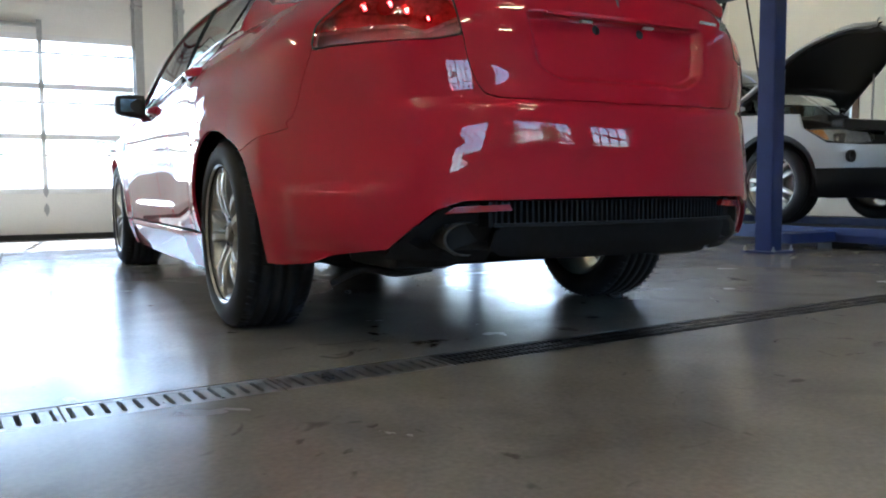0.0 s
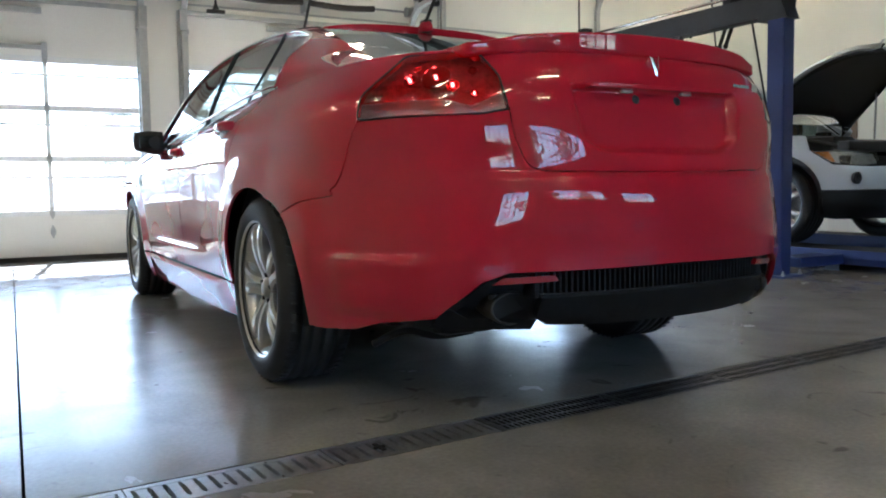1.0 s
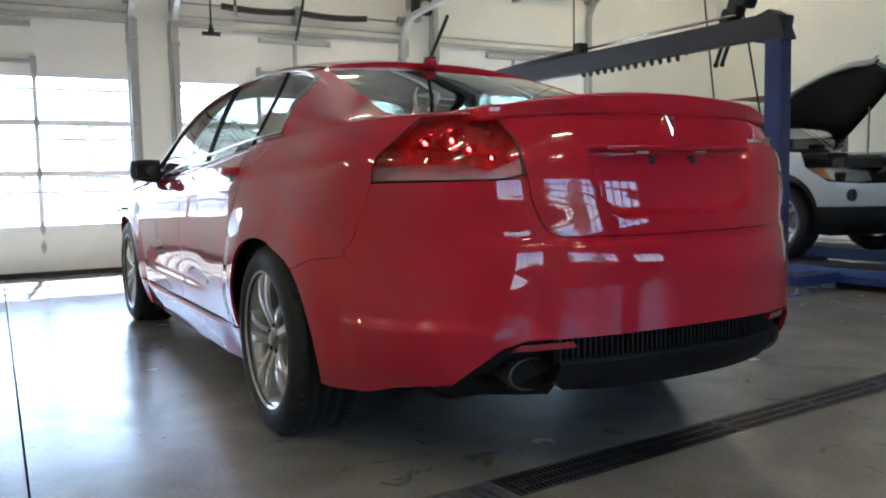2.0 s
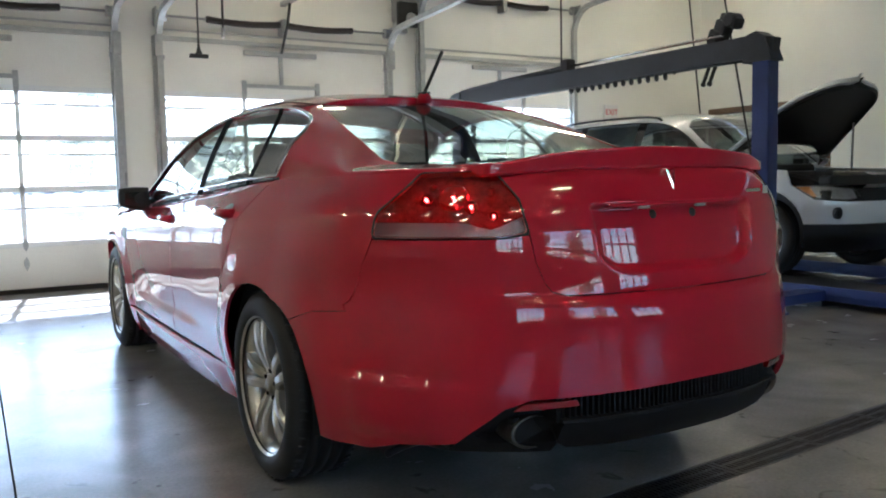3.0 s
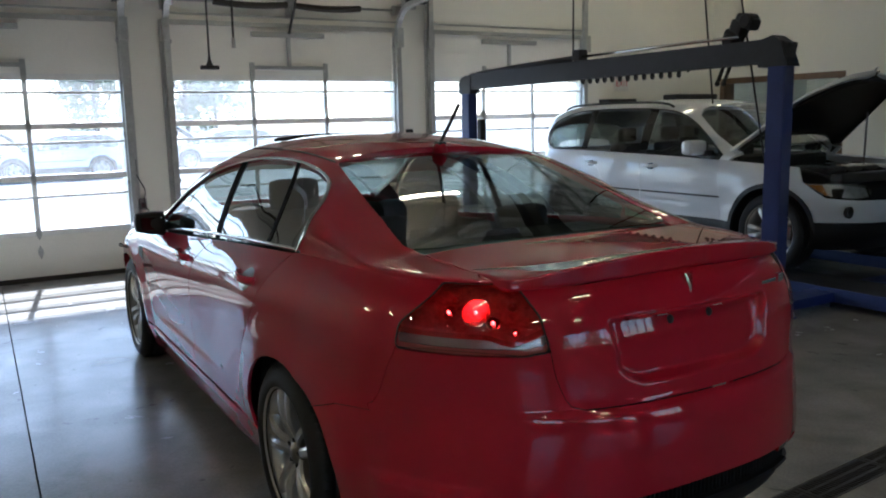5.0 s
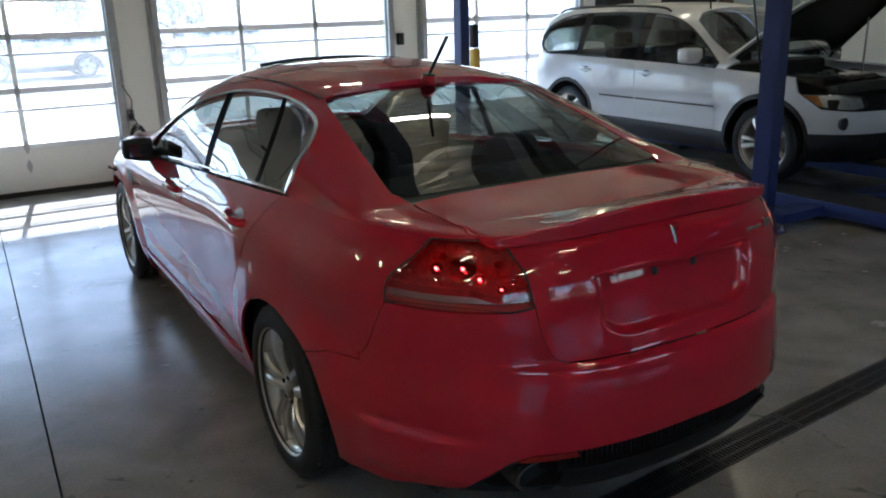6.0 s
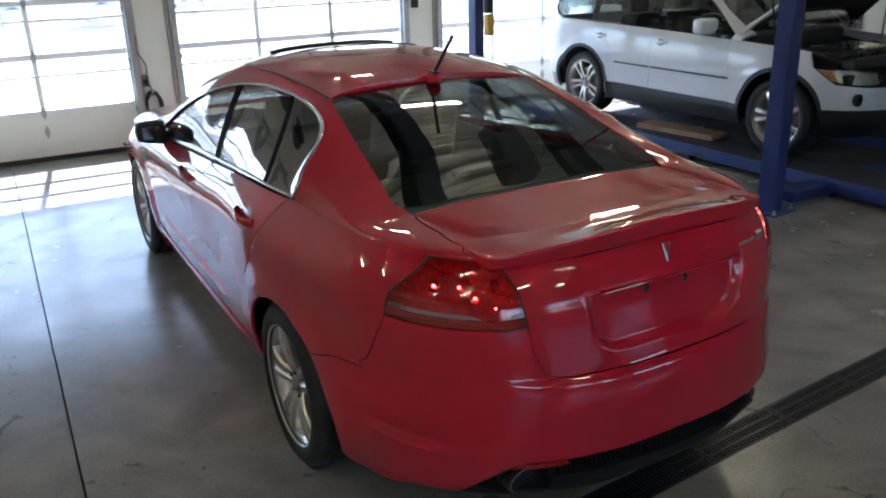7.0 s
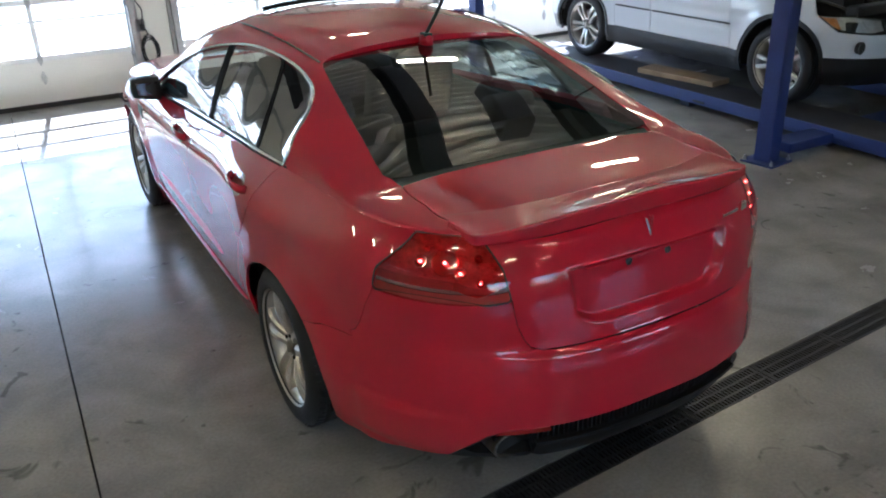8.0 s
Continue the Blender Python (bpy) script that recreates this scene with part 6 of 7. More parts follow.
# runways and cross beam
for x in (4.19, 5.80):
    rw = part("runway", box_bm(x - 0.26, x + 0.26, -0.9, 5.35, 0.055, 0.150, 0.006), "blue_paint", lift, "low blue runway with a dark tread")
    part("tread_plate", box_bm(x - 0.235, x + 0.235, -0.88, 5.33, 0.150, 0.158), "runway", rw)
    part("flange", box_bm(x - 0.275, x - 0.255, -0.9, 5.35, 0.10, 0.168, 0.003), "blue_paint", rw)
    for y in (-0.3, 1.2, 2.7, 4.2):
        part("skid", box_bm(x - 0.22, x + 0.22, y - 0.06, y + 0.06, 0.0, 0.06), "beam_grey", rw)
part("cross_beam", box_bm(PX + 0.13, 6.6, PY - 0.10, PY + 0.10, 0.06, 0.135, 0.008), "blue_paint", lift)
part("stop_block", box_bm(3.92, 3.99, 2.42, 2.56, 0.075, 0.128, 0.006), "beam_grey", lift)
tagged(part("plywood_board", box_bm(-0.13, 0.13, -0.45, 0.45, 0, 0.05, 0.004, m=Matrix.Translation((4.26, 3.05, 0.160)) @ Matrix.Rotation(radians(8), 4, "Z")), "plywood"), "worn wooden board lying on the runway", "board")
# far post fittings
reg = thing("air_regulator", "yellow and black air regulator on the lift post", "regulator")
part("body", box_bm(FX + 0.02, FX + 0.10, FY - 0.19, FY - 0.117, 1.28, 1.52, 0.015), "black_iron", reg)
part("bowl", box_bm(FX + 0.02, FX + 0.11, FY - 0.20, FY - 0.12, 1.05, 1.27, 0.02), "yellow", reg)
part("gauge", lathe([(FY - 0.20, 0.0), (FY - 0.20, 0.035), (FY - 0.17, 0.035)], 16, "y"), "white_plastic", reg)
reg.children[-1].location = (FX + 0.06, 0, 1.58)
# cables from the roof
for i, (p, q) in enumerate((((3.33, 1.95, 4.2), (3.9, 1.75, 1.15)), ((3.2, 3.35, 4.2), (3.2, 3.35, 2.1)), ((4.2, 2.9, 4.2), (4.35, 2.7, 1.62)))):
    c = tagged(part("hanging_cable", tube([p, tuple((a + b) / 2 for a, b in zip(p, q)), q], 0.008, 6), "black_iron"), "thin dark cable hanging from the roof", "cable", "hanging cables")

# ---- the silver suv ----
SX_R, SX_F, SHUB, SARCH = 0.0, 2.82, 0.365, 0.43
def suv_extra(q, z, x, y):
    dx = 0.0
    for a in (SX_R, SX_F):
        k = 1 - step(math.hypot(q - a, z - SHUB), 0.46, 0.56)
        dx += 0.022 * k
    if 0.3 < q < 2.6:
        dx += 0.014 * (1 - step(z, 0.40, 0.44)) - 0.012 * math.exp(-((z - 0.60) / 0.07) ** 2)
    return dx, 0.0
SUV = Shell(
    y0=-0.35, y1=2.95, n=3.0, L=1.3,
    w=spline((0.22, 0.85), (0.35, 0.885), (0.55, 0.905), (0.80, 0.912), (0.95, 0.90), (1.04, 0.88), (1.10, 0.85)),
    rear=spline((0.3, -0.92), (0.5, -0.99), (0.7, -0.99), (0.95, -0.95), (1.15, -0.90)),
    front=spline((0.2, 3.45), (0.4, 3.62), (0.65, 3.66), (0.85, 3.60), (1.0, 3.42)),
    zb=spline((-1.7, 1.09), (0.0, 1.085), (1.5, 1.055), (2.4, 1.02), (3.1, 0.985), (3.6, 0.93), (4.4, 0.90)),
    zt=spline((-0.93, 1.10), (-0.88, 1.20), (-0.76, 1.47), (-0.64, 1.585), (-0.3, 1.635), (0.6, 1.66), (1.2, 1.65), (1.55, 1.60), (2.0, 1.375), (2.40, 1.135), (2.55, 1.10), (3.2, 1.04), (3.55, 0.97), (3.62, 0.92)),
    m=spline((-0.9, 3.6), (0.0, 3.2), (1.5, 3.1), (2.3, 2.9), (3.6, 3.2)),
    extra=suv_extra, zref=1.09, lean=lambda y: 0.15 * step(y, 1.1, 1.6) * (1 - step(y, 2.45, 2.75)))
suv = thing("suv", "silver five-door SUV with its hood open, standing on the lift runways", "car")
C0 = (0, 1.2, 0.6)
SQ, SF = SUV.y0 - SUV.L, SUV.y1 + SUV.L
def sp(p, chart, cell=(0.05, 0.04), **k):
    return panel(p, SUV.low if chart == "low" else SUV.up, cell, centre=C0, **k)
def sbelt(a, b, n=8):
    return [(a + (b - a) * i / n, SUV.zb(a + (b - a) * i / n)) for i in range(n + 1)]
DY = 0.43
asn = lambda z: math.degrees(math.asin((z - SHUB) / SARCH))
def s_quarter():
    p = arc(SX_R, SHUB, SARCH, asn(DY), 180 - asn(0.55), 22) + [(-0.75, 0.56), (-0.95, 0.62), (-0.95, SUV.zb(-0.95))]
    p += sbelt(-0.95, 0.12)[1:-1] + [(0.12, SUV.zb(0.12)), (0.16, 0.98), (0.42, 0.88), (0.52, 0.70), (0.55, DY)]
    return sp(p, "low", rim=0.03)
sym("quarter_panel", s_quarter, "paint_silver", suv)
def s_rdoor():
    return sp([(0.55, DY), (0.52, 0.70), (0.42, 0.88), (0.16, 0.98), (0.12, SUV.zb(0.12))] + sbelt(0.12, 1.10)[1:] + [(1.12, 0.8), (1.13, DY)], "low", gap=0.004, rim=0.03)
def s_fdoor():
    return sp([(1.13, DY), (1.12, 0.8)] + sbelt(1.10, 2.18) + [(2.22, 0.8), (2.25, DY)], "low", gap=0.004, rim=0.03)
srd, sfd = sym("rear_door", s_rdoor, "paint_silver", suv), sym("front_door", s_fdoor, "paint_silver", suv)
def s_fender():
    p = [(2.25, DY)] + arc(SX_F, SHUB, SARCH, 180 - asn(DY), asn(0.62), 22) + [(3.30, 0.66), (3.36, 0.72), (3.12, 0.86), (3.10, SUV.zb(3.10))] + sbelt(3.10, 2.18)[1:] + [(2.22, 0.8)]
    return sp(p, "low", rim=0.03)
sym("front_fender", s_fender, "paint_silver", suv)
def s_clad():
    p = arc(SX_R, SHUB, SARCH, asn(DY - 0.004), asn(0.24), 10) + [(1.4, 0.235)] + arc(SX_F, SHUB, SARCH, 180 - asn(0.24), 180 - asn(DY - 0.004), 10)
    return sp(p, "low", rim=0.04)
sym("sill_cladding", s_clad, "black_trim", suv, "black plastic sill cladding")
def s_lip(ay):
    def make():
        p = arc(ay, SHUB, SARCH + 0.035, -8, 188, 26) + arc(ay, SHUB, SARCH - 0.005, 188, -8, 26)
        return sp(p, "low", (0.05, 0.05), rim=0.03, offset=0.006)
    return make
for ay in (SX_R, SX_F):
    sym("arch_cladding", s_lip(ay), "black_trim", suv)
nose = [(SF, 0.50), (3.4, 0.50)] + arc(SX_F, SHUB, SARCH, asn(0.50), asn(0.62), 4) + [(3.30, 0.66), (3.36, 0.72), (3.7, 0.70), (SF, 0.70)]
part("front_bumper", sp(nose, "low", rim=0.03, mirror="weld"), "paint_silver", suv)
low = [(SF, 0.24), (3.45, 0.24)] + arc(SX_F, SHUB, SARCH, asn(0.26), asn(0.495), 6) + [(3.4, 0.495), (SF, 0.495)]
part("bumper_skirt", sp(low, "low", rim=0.03, mirror="weld", offset=0.004), "black_trim", suv, "black lower bumper")
def s_lamp():
    return sp(round_corners([(3.14, 0.85), (3.37, 0.725), (3.72, 0.715), (3.86, 0.74), (3.84, 0.83), (3.55, 0.855)], 0.03), "low", (0.04, 0.03), gap=0.004, rim=0.05)
sym("headlamp", s_lamp, "lens_clear", suv, "clear headlamp with an amber corner")
def s_lampin():
    return sp([(3.16, 0.845), (3.37, 0.73), (3.72, 0.72), (3.85, 0.74), (3.83, 0.825), (3.55, 0.85)], "low", rim=0.0, offset=-0.05)
sym("headlamp_bowl", s_lampin, "steel", suv)
M["amber"] = mat("amber", (0.55, 0.22, 0.05), 0.25, coat=1.0, var=0.2, scale=60)
sym("turn_lamp", lambda: sp(round_corners([(3.15, 0.845), (3.36, 0.735), (3.40, 0.745), (3.34, 0.845)], 0.01), "low", (0.03, 0.03), gap=0.008, rim=0.01, offset=-0.008), "amber", suv)
for s in (-1, 1):
    p = SUV.low(3.55, 0.60)
    bm = lathe([(-0.03, 0.03), (-0.02, 0.05), (0.01, 0.055), (0.012, 0.045), (-0.01, 0.0)], 18, "y")
    bmesh.ops.translate(bm, vec=(s * abs(p.x), p.y + 0.045, p.z), verts=bm.verts[:])
    part("fog_lamp", bm, "black_trim", suv)
rb = [(SQ, 0.42), (-0.5, 0.42)] + arc(SX_R, SHUB, SARCH, 180 - asn(0.42), 180 - asn(0.55), 4) + [(-0.75, 0.56), (-0.95, 0.62), (SQ, 0.64)]
part("rear_bumper", sp(rb, "low", rim=0.03, mirror="weld"), "paint_silver", suv)
rs = [(SQ, 0.26), (-0.45, 0.26)] + arc(SX_R, SHUB, SARCH, 180 - asn(0.26), 180 - asn(0.415), 4) + [(-0.5, 0.415), (SQ, 0.415)]
part("rear_skirt", sp(rs, "low", rim=0.03, mirror="weld"), "grey_plastic", suv)
tg = [(SQ, 0.64), (-0.95, 0.62), (-0.95, SUV.zb(-0.95)), (SQ, SUV.zb(-1.5))]
part("tailgate", sp(tg, "low", rim=0.03, mirror="weld"), "paint_silver", suv)
sym("tail_lamp", lambda: sp(round_corners([(-0.93, 0.78), (-1.12, 0.80), (-1.10, 1.06), (-0.84, 1.06)], 0.03), "low", rim=0.01, offset=0.006), "reflector_red", suv, "red tail lamp")
SWT = [(2.19, 1.075), (1.94, 1.235), (1.64, 1.415), (1.38, 1.515), (1.1, 1.550), (0.6, 1.562), (0.0, 1.552), (-0.30, 1.50), (-0.50, 1.40), (-0.60, 1.28), (-0.61, 1.18), (-0.55, 1.125)]
sfx, sfz = SUV.f_x, SUV.f_z
SWS = [(2.38, H), sfx(2.36, 0.5), sfx(2.28, 0.790), sfx(1.95, 0.752), sfx(1.645, 0.668), sfx(1.575, 0.56), (1.58, H)]
sroof = [(-0.80, 0.0), sfx(-0.80, 0.60), (-0.80, H), (1.58, H)] + SWS[::-1][1:-2] + [sfx(2.33, 0.785), (2.30, 0.0), (2.18, 0.0)] + [sfz(*p) for p in SWT] + [(-0.5, 0.0)]
part("roof", sp(sroof, "up", (0.05, 0.06), rim=0.03, mirror="weld"), "paint_silver", suv)
part("rear_hatch", sp([(-0.885, 0.0), (-0.885, H), (-0.80, H), sfx(-0.80, 0.60), (-0.80, 0.0)], "up", (0.03, 0.08), rim=0.02, mirror="weld"), "glass_rear", suv)
part("windshield", sp(SWS, "up", (0.06, 0.08), gap=0.003, rim=0.006, mirror="weld"), "glass_car", suv)
def sband(ya, yb, za, zb_):
    """A piece of the side glass between two upright lines."""
    fine = []
    for (a, b), (c, e) in zip(SWT, SWT[1:]):
        fine += [(a + (c - a) * i / 5, b + (e - b) * i / 5) for i in range(5)]
    loop = fine + [SWT[-1]] + [(-0.5 + 2.6 * i / 24, SUV.zb(-0.5 + 2.6 * i / 24) + 0.006) for i in range(25)]
    for sign, lim in ((1, ya), (-1, yb)):
        out = []
        for i, p in enumerate(loop):
            r = loop[i - 1]
            a, b = sign * (r[0] - lim), sign * (p[0] - lim)
            if (a >= 0) != (b >= 0):
                t = a / (a - b)
                out.append((r[0] + (p[0] - r[0]) * t, r[1] + (p[1] - r[1]) * t))
            if b >= 0:
                out.append(p)
        loop = out
    return [sfz(*p) for p in loop]
SWIN_Z = spline((-0.62, 1.20), (-0.58, 1.30), *[p for p in SWT[::-1] if -0.55 < p[0] and p[1] > 1.3], (1.94, 1.235), (2.19, 1.075))
def suv_glass(y, f):
    """The side windows: almost flat, leaning in."""
    p, b = SUV.up(y, f), SUV.up(y, 0.0)
    top = SUV.up(*sfz(y, SWIN_Z(y)))
    if top.z - b.z < 0.03:
        return p
    t = max(0.0, min(1.0, (p.z - b.z) / (top.z - b.z)))
    return Vector((b.x + (top.x - b.x) * t - 0.05 * t * (1 - t), p.y, p.z))
def spane(ya, yb, off):
    return lambda: panel(sband(ya, yb, 0, 0), suv_glass, centre=C0, cell=(0.08, 0.08), gap=0.003, rim=0.004, offset=off)
sym("quarter_glass", spane(-0.8, 0.06, -0.004), "glass_tinted", suv)
sym("pillar_cover", spane(0.06, 0.17, -0.001), "black_gloss", suv)
for dd, ob in zip(srd, sym("rear_window_pane", spane(0.17, 1.04, -0.004), "glass_tinted", None)):
    ob.parent = dd
for dd, ob in zip(srd, sym("pillar_cover", spane(1.04, 1.17, -0.001), "black_gloss", None)):
    ob.parent = dd
for dd, ob in zip(sfd, sym("front_window_pane", spane(1.17, 2.3, -0.004), "glass_tinted", None)):
    ob.parent = dd
sym("window_trim", lambda: sweep(bmesh.new(), bend([SUV.up(*sfz(*p)) + Vector((-0.003, 0, 0)) for p in SWT], 3), ring(0.014, 6, 0.008)), "black_trim", suv)
for s in (-1, 1):
    pts = [SUV.up(*sfx(y, 0.62)) + Vector((0, 0, h)) for y, h in ((1.30, 0.0), (1.22, 0.035), (0.9, 0.05), (0.2, 0.055), (-0.35, 0.045), (-0.50, 0.01))]
    pts = [Vector((s * abs(p.x), p.y, p.z)) for p in pts]
    part("roof_rail", sweep(bmesh.new(), bend(pts, 4), ring(0.014, 8)), "black_trim", suv, "black roof rail", smooth=True)
for dd, s in zip(sfd, (-1, 1)):
    bm = box_bm(s * 0.99 - 0.115, s * 0.99 + 0.115, 1.90, 2.05, 1.075, 1.225, 0.045)
    part("mirror", bm, "paint_silver", dd, "silver door mirror", smooth=True)
    part("mirror_foot", box_bm(s * 0.86 - 0.06, s * 0.86 + 0.06, 1.95, 2.08, 1.06, 1.12, 0.015), "black_trim", dd)
for doors, ay in ((srd, 0.30), (sfd, 1.28)):
    for dd, ob in zip(doors, sym("door_handle", lambda: sweep(bmesh.new(), [SUV.low(ay - 0.10 + 0.2 * i / 6, 0.94) + Vector((-0.03 * math.sin(math.pi * i / 6), 0, 0)) for i in range(7)], ring(0.010, 8, 0.016)), "paint_silver", None)):
        ob.parent = dd
    # black disc on the door skin, painted shade behind the handle
    for dd, ob in zip(doors, sym("handle_recess", lambda: sp([(ay + 0.06 * math.cos(2 * math.pi * i / 14), 0.935 + 0.035 * math.sin(2 * math.pi * i / 14)) for i in range(14)], "low", rim=0.003, offset=0.0015), "black_gloss", None)):
        ob.parent = dd
for doors, a, b in ((srd, 0.56, 1.12), (sfd, 1.15, 2.23)):
    for dd, ob in zip(doors, sym("rub_strip", lambda: sp([(a, 0.655), (b, 0.655), (b, 0.672), (a, 0.672)], "low", (0.1, 0.02), rim=0.004, offset=0.006), "black_trim", None)):
        ob.parent = dd
# open hood, hinged at the windshield
hood = sp([(2.48, H), sfx(2.46, 0.5), sfx(2.40, 0.74), (2.36, 0.03), (2.8, 0.03), (3.30, 0.03), sfx(3.50, 0.55), (3.56, H)], "up", (0.05, 0.08), rim=0.03, mirror="weld")
under = hood.copy()
bmesh.ops.delete(under, geom=[f for f in under.faces if not f.smooth], context="FACES")
for b in (hood, under):
    for v in b.verts:
        u = (v.co.y - 2.42) / 1.1
        v.co.x *= 0.98 - 0.26 * u
        v.co.y = 2.42 + 1.21 * u
HM = Matrix.Translation((0, 2.24, 1.14)) @ Matrix.Rotation(radians(42), 4, "X") @ Matrix.Translation((0, -2.42, -1.10))
bmesh.ops.transform(hood, matrix=HM, verts=hood.verts[:])
bmesh.ops.scale(under, vec=(0.95, 0.97, 1), verts=under.verts[:], space=Matrix.Translation((0, -3.0, 0)))
bmesh.ops.translate(under, vec=(0, 0, -0.035), verts=under.verts[:])
bmesh.ops.transform(under, matrix=HM, verts=under.verts[:])
hd = part("hood", hood, "paint_silver", suv, "raised silver hood with a black lining")
part("hood_lining", under, "black_trim", hd)
for s in (-1, 1):
    a, b = Vector((s * 0.66, 2.75, 0.96)), HM @ Vector((s * 0.66, 3.05, 1.02))
    part("hood_strut", tube([a, b], 0.010, 8), "steel", suv)
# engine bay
# near-black block: the bay's shade is in its colour
part("engine_bay", box_bm(-0.74, 0.74, 2.45, 3.42, 0.55, 0.80, 0.02), "void_shade", suv)
part("engine_cover", box_bm(-0.32, 0.32, 2.62, 3.15, 0.80, 0.97, 0.05), "black_gloss", suv)
part("air_box", box_bm(0.38, 0.68, 2.85, 3.25, 0.80, 0.98, 0.03), "black_trim", suv)
part("fluid_tank", box_bm(-0.68, -0.46, 2.9, 3.15, 0.80, 0.95, 0.03), "white_plastic", suv)
part("slam_panel", box_bm(-0.70, 0.70, 3.30, 3.42, 0.84, 0.93, 0.02), "black_trim", suv)
for k in range(5):
    x = -0.5 + 0.25 * k
    part("hose", tube(bend([(x, 2.6, 0.85), (x + 0.1, 2.8, 0.96), (x + 0.2, 3.1, 0.93), (x + 0.15, 3.3, 0.88)], 4), 0.02, 6), "rubber", suv)
# near-black sheets paint the shade behind the panels and in the wells
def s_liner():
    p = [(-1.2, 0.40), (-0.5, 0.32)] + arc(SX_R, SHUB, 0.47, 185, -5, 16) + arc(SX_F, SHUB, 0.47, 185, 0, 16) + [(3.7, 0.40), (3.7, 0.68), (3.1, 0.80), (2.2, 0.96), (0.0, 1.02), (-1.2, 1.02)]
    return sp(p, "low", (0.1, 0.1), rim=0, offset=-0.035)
sym("inner_panel", s_liner, "void_shade", suv)
part("floor_pan", box_bm(-0.66, 0.66, -0.85, 3.4, 0.24, 0.42, 0.03), "void_shade", suv)
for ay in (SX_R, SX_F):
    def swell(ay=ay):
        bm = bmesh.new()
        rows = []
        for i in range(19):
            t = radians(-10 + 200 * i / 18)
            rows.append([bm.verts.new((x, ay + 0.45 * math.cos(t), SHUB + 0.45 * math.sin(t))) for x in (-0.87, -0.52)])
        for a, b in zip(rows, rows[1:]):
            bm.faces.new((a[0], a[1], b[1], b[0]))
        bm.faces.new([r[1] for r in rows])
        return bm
    sym("wheel_well", swell, "void_shade", suv)
for x, y, zt in ((-0.38, 1.35, 1.18), (0.38, 1.35, 1.18), (-0.36, 0.35, 1.15), (0.36, 0.35, 1.15)):
    bm = box_bm(x - 0.24, x + 0.24, y - 0.07, y + 0.08, 0.55, zt, 0.05)
    part("seat", bm, "seat", suv, smooth=True)
    part("headrest", box_bm(x - 0.12, x + 0.12, y - 0.06, y + 0.04, zt + 0.02, zt + 0.19, 0.04), "seat", suv, smooth=True)
part("dashboard", box_bm(-0.72, 0.72, 1.98, 2.30, 0.8, 1.06, 0.05), "cabin", suv)
part("cabin_floor", box_bm(-0.72, 0.72, -0.6, 2.3, 0.42, 0.48), "cabin", suv)
bm = lathe([(-0.012, 0.175), (0.0, 0.187), (0.012, 0.175), (0.0, 0.163)], 28, "y", closed=True)
bmesh.ops.rotate(bm, cent=(0, 0, 0), matrix=Matrix.Rotation(radians(-28), 3, "X"), verts=bm.verts[:])
bmesh.ops.translate(bm, vec=(-0.38, 1.90, 1.05), verts=bm.verts[:])
part("steering_wheel", bm, "seat", suv, smooth=True)
for ay, s, turn in ((SX_R, -1, 5), (SX_R, 1, 30), (SX_F, -1, 50), (SX_F, 1, 20)):
    root = None
    for name, src in WM.items():
        b = src.copy()
        bmesh.ops.scale(b, vec=(1.04, 1.085, 1.085), verts=b.verts[:])
        bmesh.ops.rotate(b, cent=(0, 0, 0), matrix=Matrix.Rotation(radians(turn), 3, "X"), verts=b.verts[:])
        if s > 0:
            b2 = mirror_bm(b)
            b.free()
            b = b2
        bmesh.ops.translate(b, vec=(s * 0.765, ay, SHUB), verts=b.verts[:])
        if root is None:
            root = part("wheel", b, WMAT[name], suv, "alloy wheel with paired spokes and black tyre", smooth=True)
        else:
            part(wheel_kind(name), b, WMAT[wheel_kind(name)], root, smooth=name in ("rim", "hub", "brake_disc"))
suv.matrix_basis = Matrix.Translation((4.99, 4.485, 0.160)) @ Matrix.Rotation(radians(180), 4, "Z") @ Matrix.Scale(0.92, 4)
# parked cars out in the lot
for x, y, a in ((2.2, 27, 95), (8.5, 30, 88), (-5.5, 36, 90)):
    c = copy_thing(suv, Matrix.Translation((x, y, -0.13)) @ Matrix.Rotation(radians(a), 4, "Z"))
    tagged(c, "silver car parked out in the sunny lot", "car", "parked cars")

# ---- small things ----
def pull_cord(x, y, z, top=CEIL):
    c = thing("pull_cord", "black T-shaped pull handle hanging on a cord", "pull cord")
    part("cord", tube([(x, y, top), (x + 0.004, y, (top + z) / 2), (x, y, z + 0.06)], 0.006, 6), "black_iron", c)
    bm = bmesh.new()
    box(bm, x - 0.062, x + 0.062, y - 0.014, y + 0.014, z - 0.015, z + 0.012, 0.006)
    part("handle", bm, "black_trim", c)
    part("neck", lathe([(z + 0.075, 0.007), (z + 0.05, 0.010), (z + 0.012, 0.024)], 12, "z"), "black_trim", c)
    c.children[-1].location = (x, y, 0)
pull_cord(-0.334, 2.804, 1.905)
c = thing("power_drop", "black cord with a metal plug hanging from the roof", "cord")
part("cord", tube([(-0.166, 2.8, CEIL), (-0.160, 2.8, 3.0), (-0.166, 2.8, 2.10)], 0.008, 6), "black_iron", c)
part("plug", tube([(-0.166, 2.8, 2.10), (-0.166, 2.8, 2.035)], 0.013, 8), "steel", c)

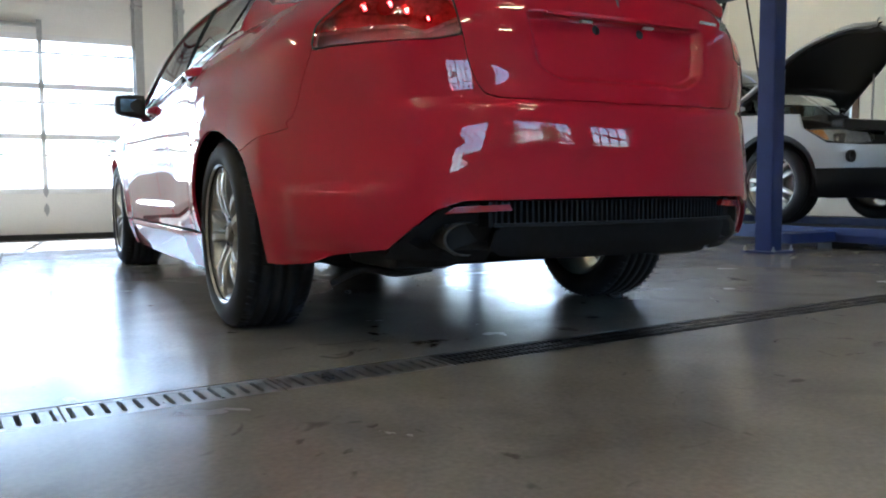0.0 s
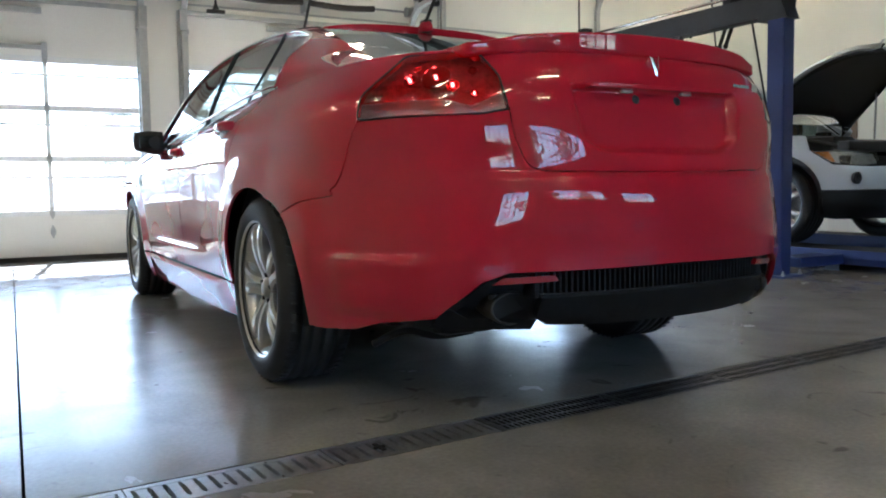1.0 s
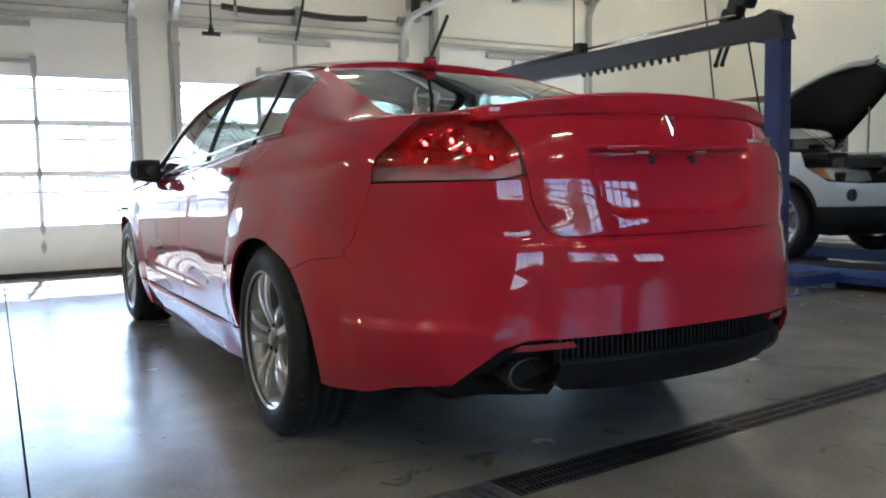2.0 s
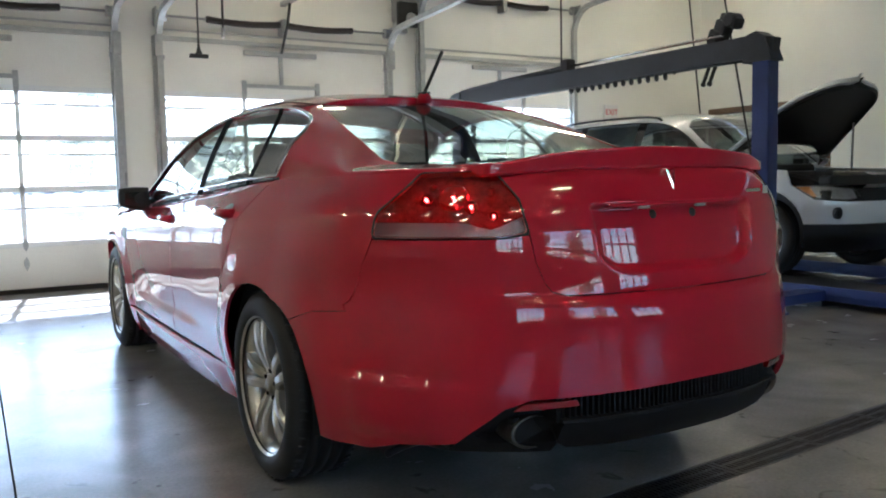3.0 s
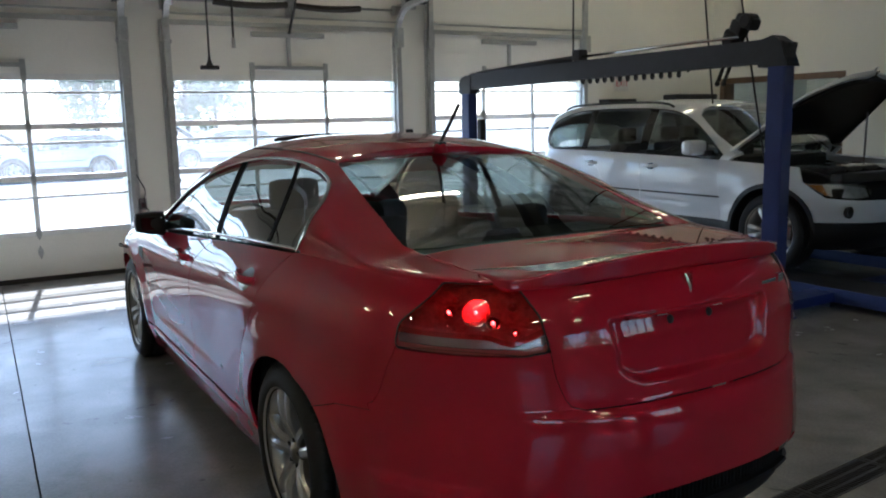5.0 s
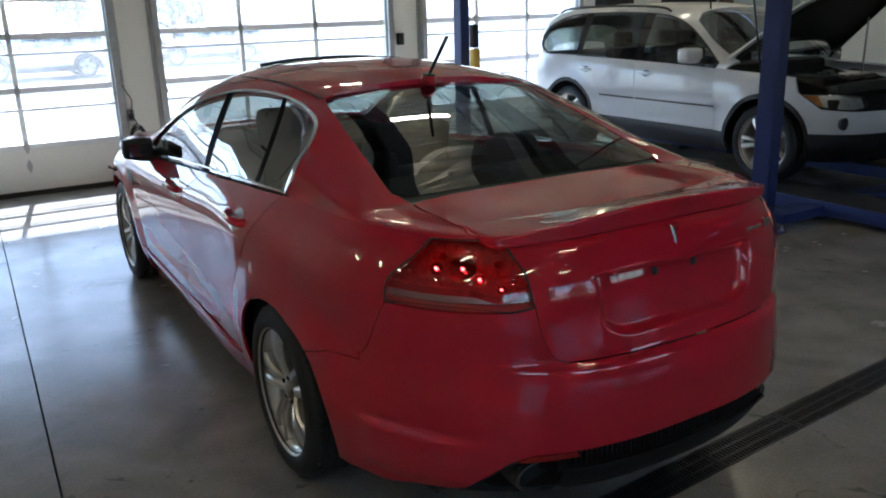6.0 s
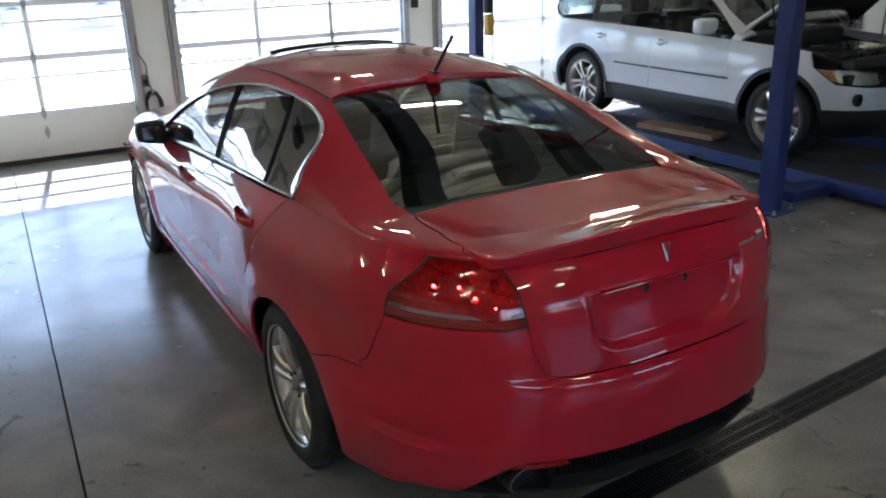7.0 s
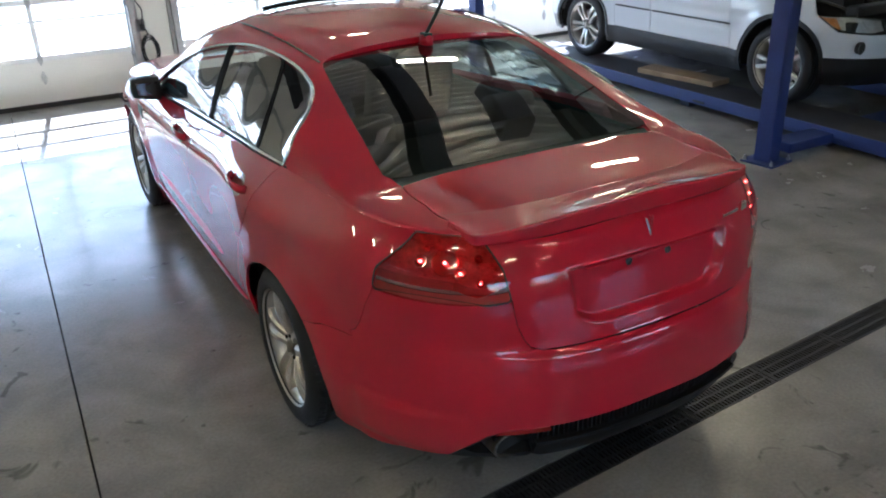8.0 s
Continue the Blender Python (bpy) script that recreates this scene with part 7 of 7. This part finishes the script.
# pillar fittings: outlet, cord coil, switch
y = WALL_Y - 0.004
o = thing("outlet_box", "grey outlet box on the pillar", "outlet")
part("box", box_bm(-0.225, -0.155, y - 0.05, y, 0.66, 0.78, 0.006), "grey_plastic", o)
part("plug", box_bm(-0.215, -0.170, y - 0.10, y - 0.05, 0.68, 0.74, 0.01), "black_trim", o)
o = thing("switch_box", "dark switch box high on the pillar", "switch")
part("box", box_bm(-0.275, -0.225, y - 0.045, y, 1.06, 1.19, 0.006), "grey_plastic", o)
part("conduit", tube([(-0.25, y - 0.02, 1.19), (-0.25, y - 0.02, 1.6), (-0.25, y - 0.02, 2.3)], 0.011, 8), "galv", o, smooth=True)
cc = thing("cord_coil", "coil of black extension cord hung on the pillar", "cord")
rng = random.Random(5)
for k in range(6):
    cx, cz, rx, rz = -0.14 + rng.uniform(-0.012, 0.012), 0.46 + rng.uniform(-0.02, 0.015), 0.075 + rng.uniform(-0.012, 0.012), 0.145 + rng.uniform(-0.02, 0.01)
    part("coil", tube([(cx + rx * math.cos(2 * math.pi * i / 28), y - 0.02 - 0.008 * k + 0.01 * math.sin(3 * i), cz + rz * math.sin(2 * math.pi * i / 28)) for i in range(28)], 0.006, 6, closed=True), "black_trim", cc, smooth=True)
part("hook", box_bm(-0.155, -0.125, y - 0.09, y, 0.60, 0.625, 0.004), "steel", cc)
part("lead", tube(bend([(-0.25, y - 0.03, 1.06), (-0.20, y - 0.05, 0.95), (-0.16, y - 0.03, 0.86), (-0.19, y - 0.08, 0.74)], 6), 0.006, 6), "black_trim", cc, smooth=True)
part("tail", tube(bend([(-0.19, y - 0.08, 0.70), (-0.15, y - 0.06, 0.66), (-0.14, y - 0.05, 0.60)], 6), 0.006, 6), "black_trim", cc, smooth=True)
b = tagged(part("door_button", box_bm(2.98, 3.06, y - 0.05, y, 1.28, 1.42, 0.008), "black_trim"), "small black door push-button box on the pillar", "switch")
# exit sign
s = thing("exit_sign", "small white sign with red letters", "sign")
part("plate", box_bm(6.38, 6.64, y - 0.03, y, 1.88, 2.08, 0.006), "white_plastic", s)
cu = bpy.data.curves.new("letters", "FONT")
cu.body, cu.size, cu.extrude, cu.align_x = "EXIT", 0.115, 0.002, "CENTER"
tmp = new("letters_tmp", cu)
dg = bpy.context.evaluated_depsgraph_get()
me = bpy.data.meshes.new_from_object(tmp.evaluated_get(dg))
bpy.data.objects.remove(tmp)
me.transform(Matrix.Translation((6.51, y - 0.033, 1.94)) @ Matrix.Rotation(radians(90), 4, "X"))
me.materials.clear()
me.materials.append(M["red_sign"])
lo = new("letters", me)
lo.parent = s
# dark boards on the far wall
for x0, x1, z0, z1 in ((6.10, 6.62, 1.55, 1.76), (7.36, 8.28, 1.50, 1.82)):
    t = thing("wall_shelf", "dark wall cabinet beside the roll-up door", "cabinet", "wall cabinets")
    part("body", box_bm(x0, x1, y - 0.22, y, z0, z1, 0.008), "beam_grey", t)
    part("door", box_bm(x0 + 0.02, (x0 + x1) / 2 - 0.005, y - 0.236, y - 0.221, z0 + 0.02, z1 - 0.02, 0.003), "black_trim", t)
    part("door", box_bm((x0 + x1) / 2 + 0.005, x1 - 0.02, y - 0.236, y - 0.221, z0 + 0.02, z1 - 0.02, 0.003), "black_trim", t)
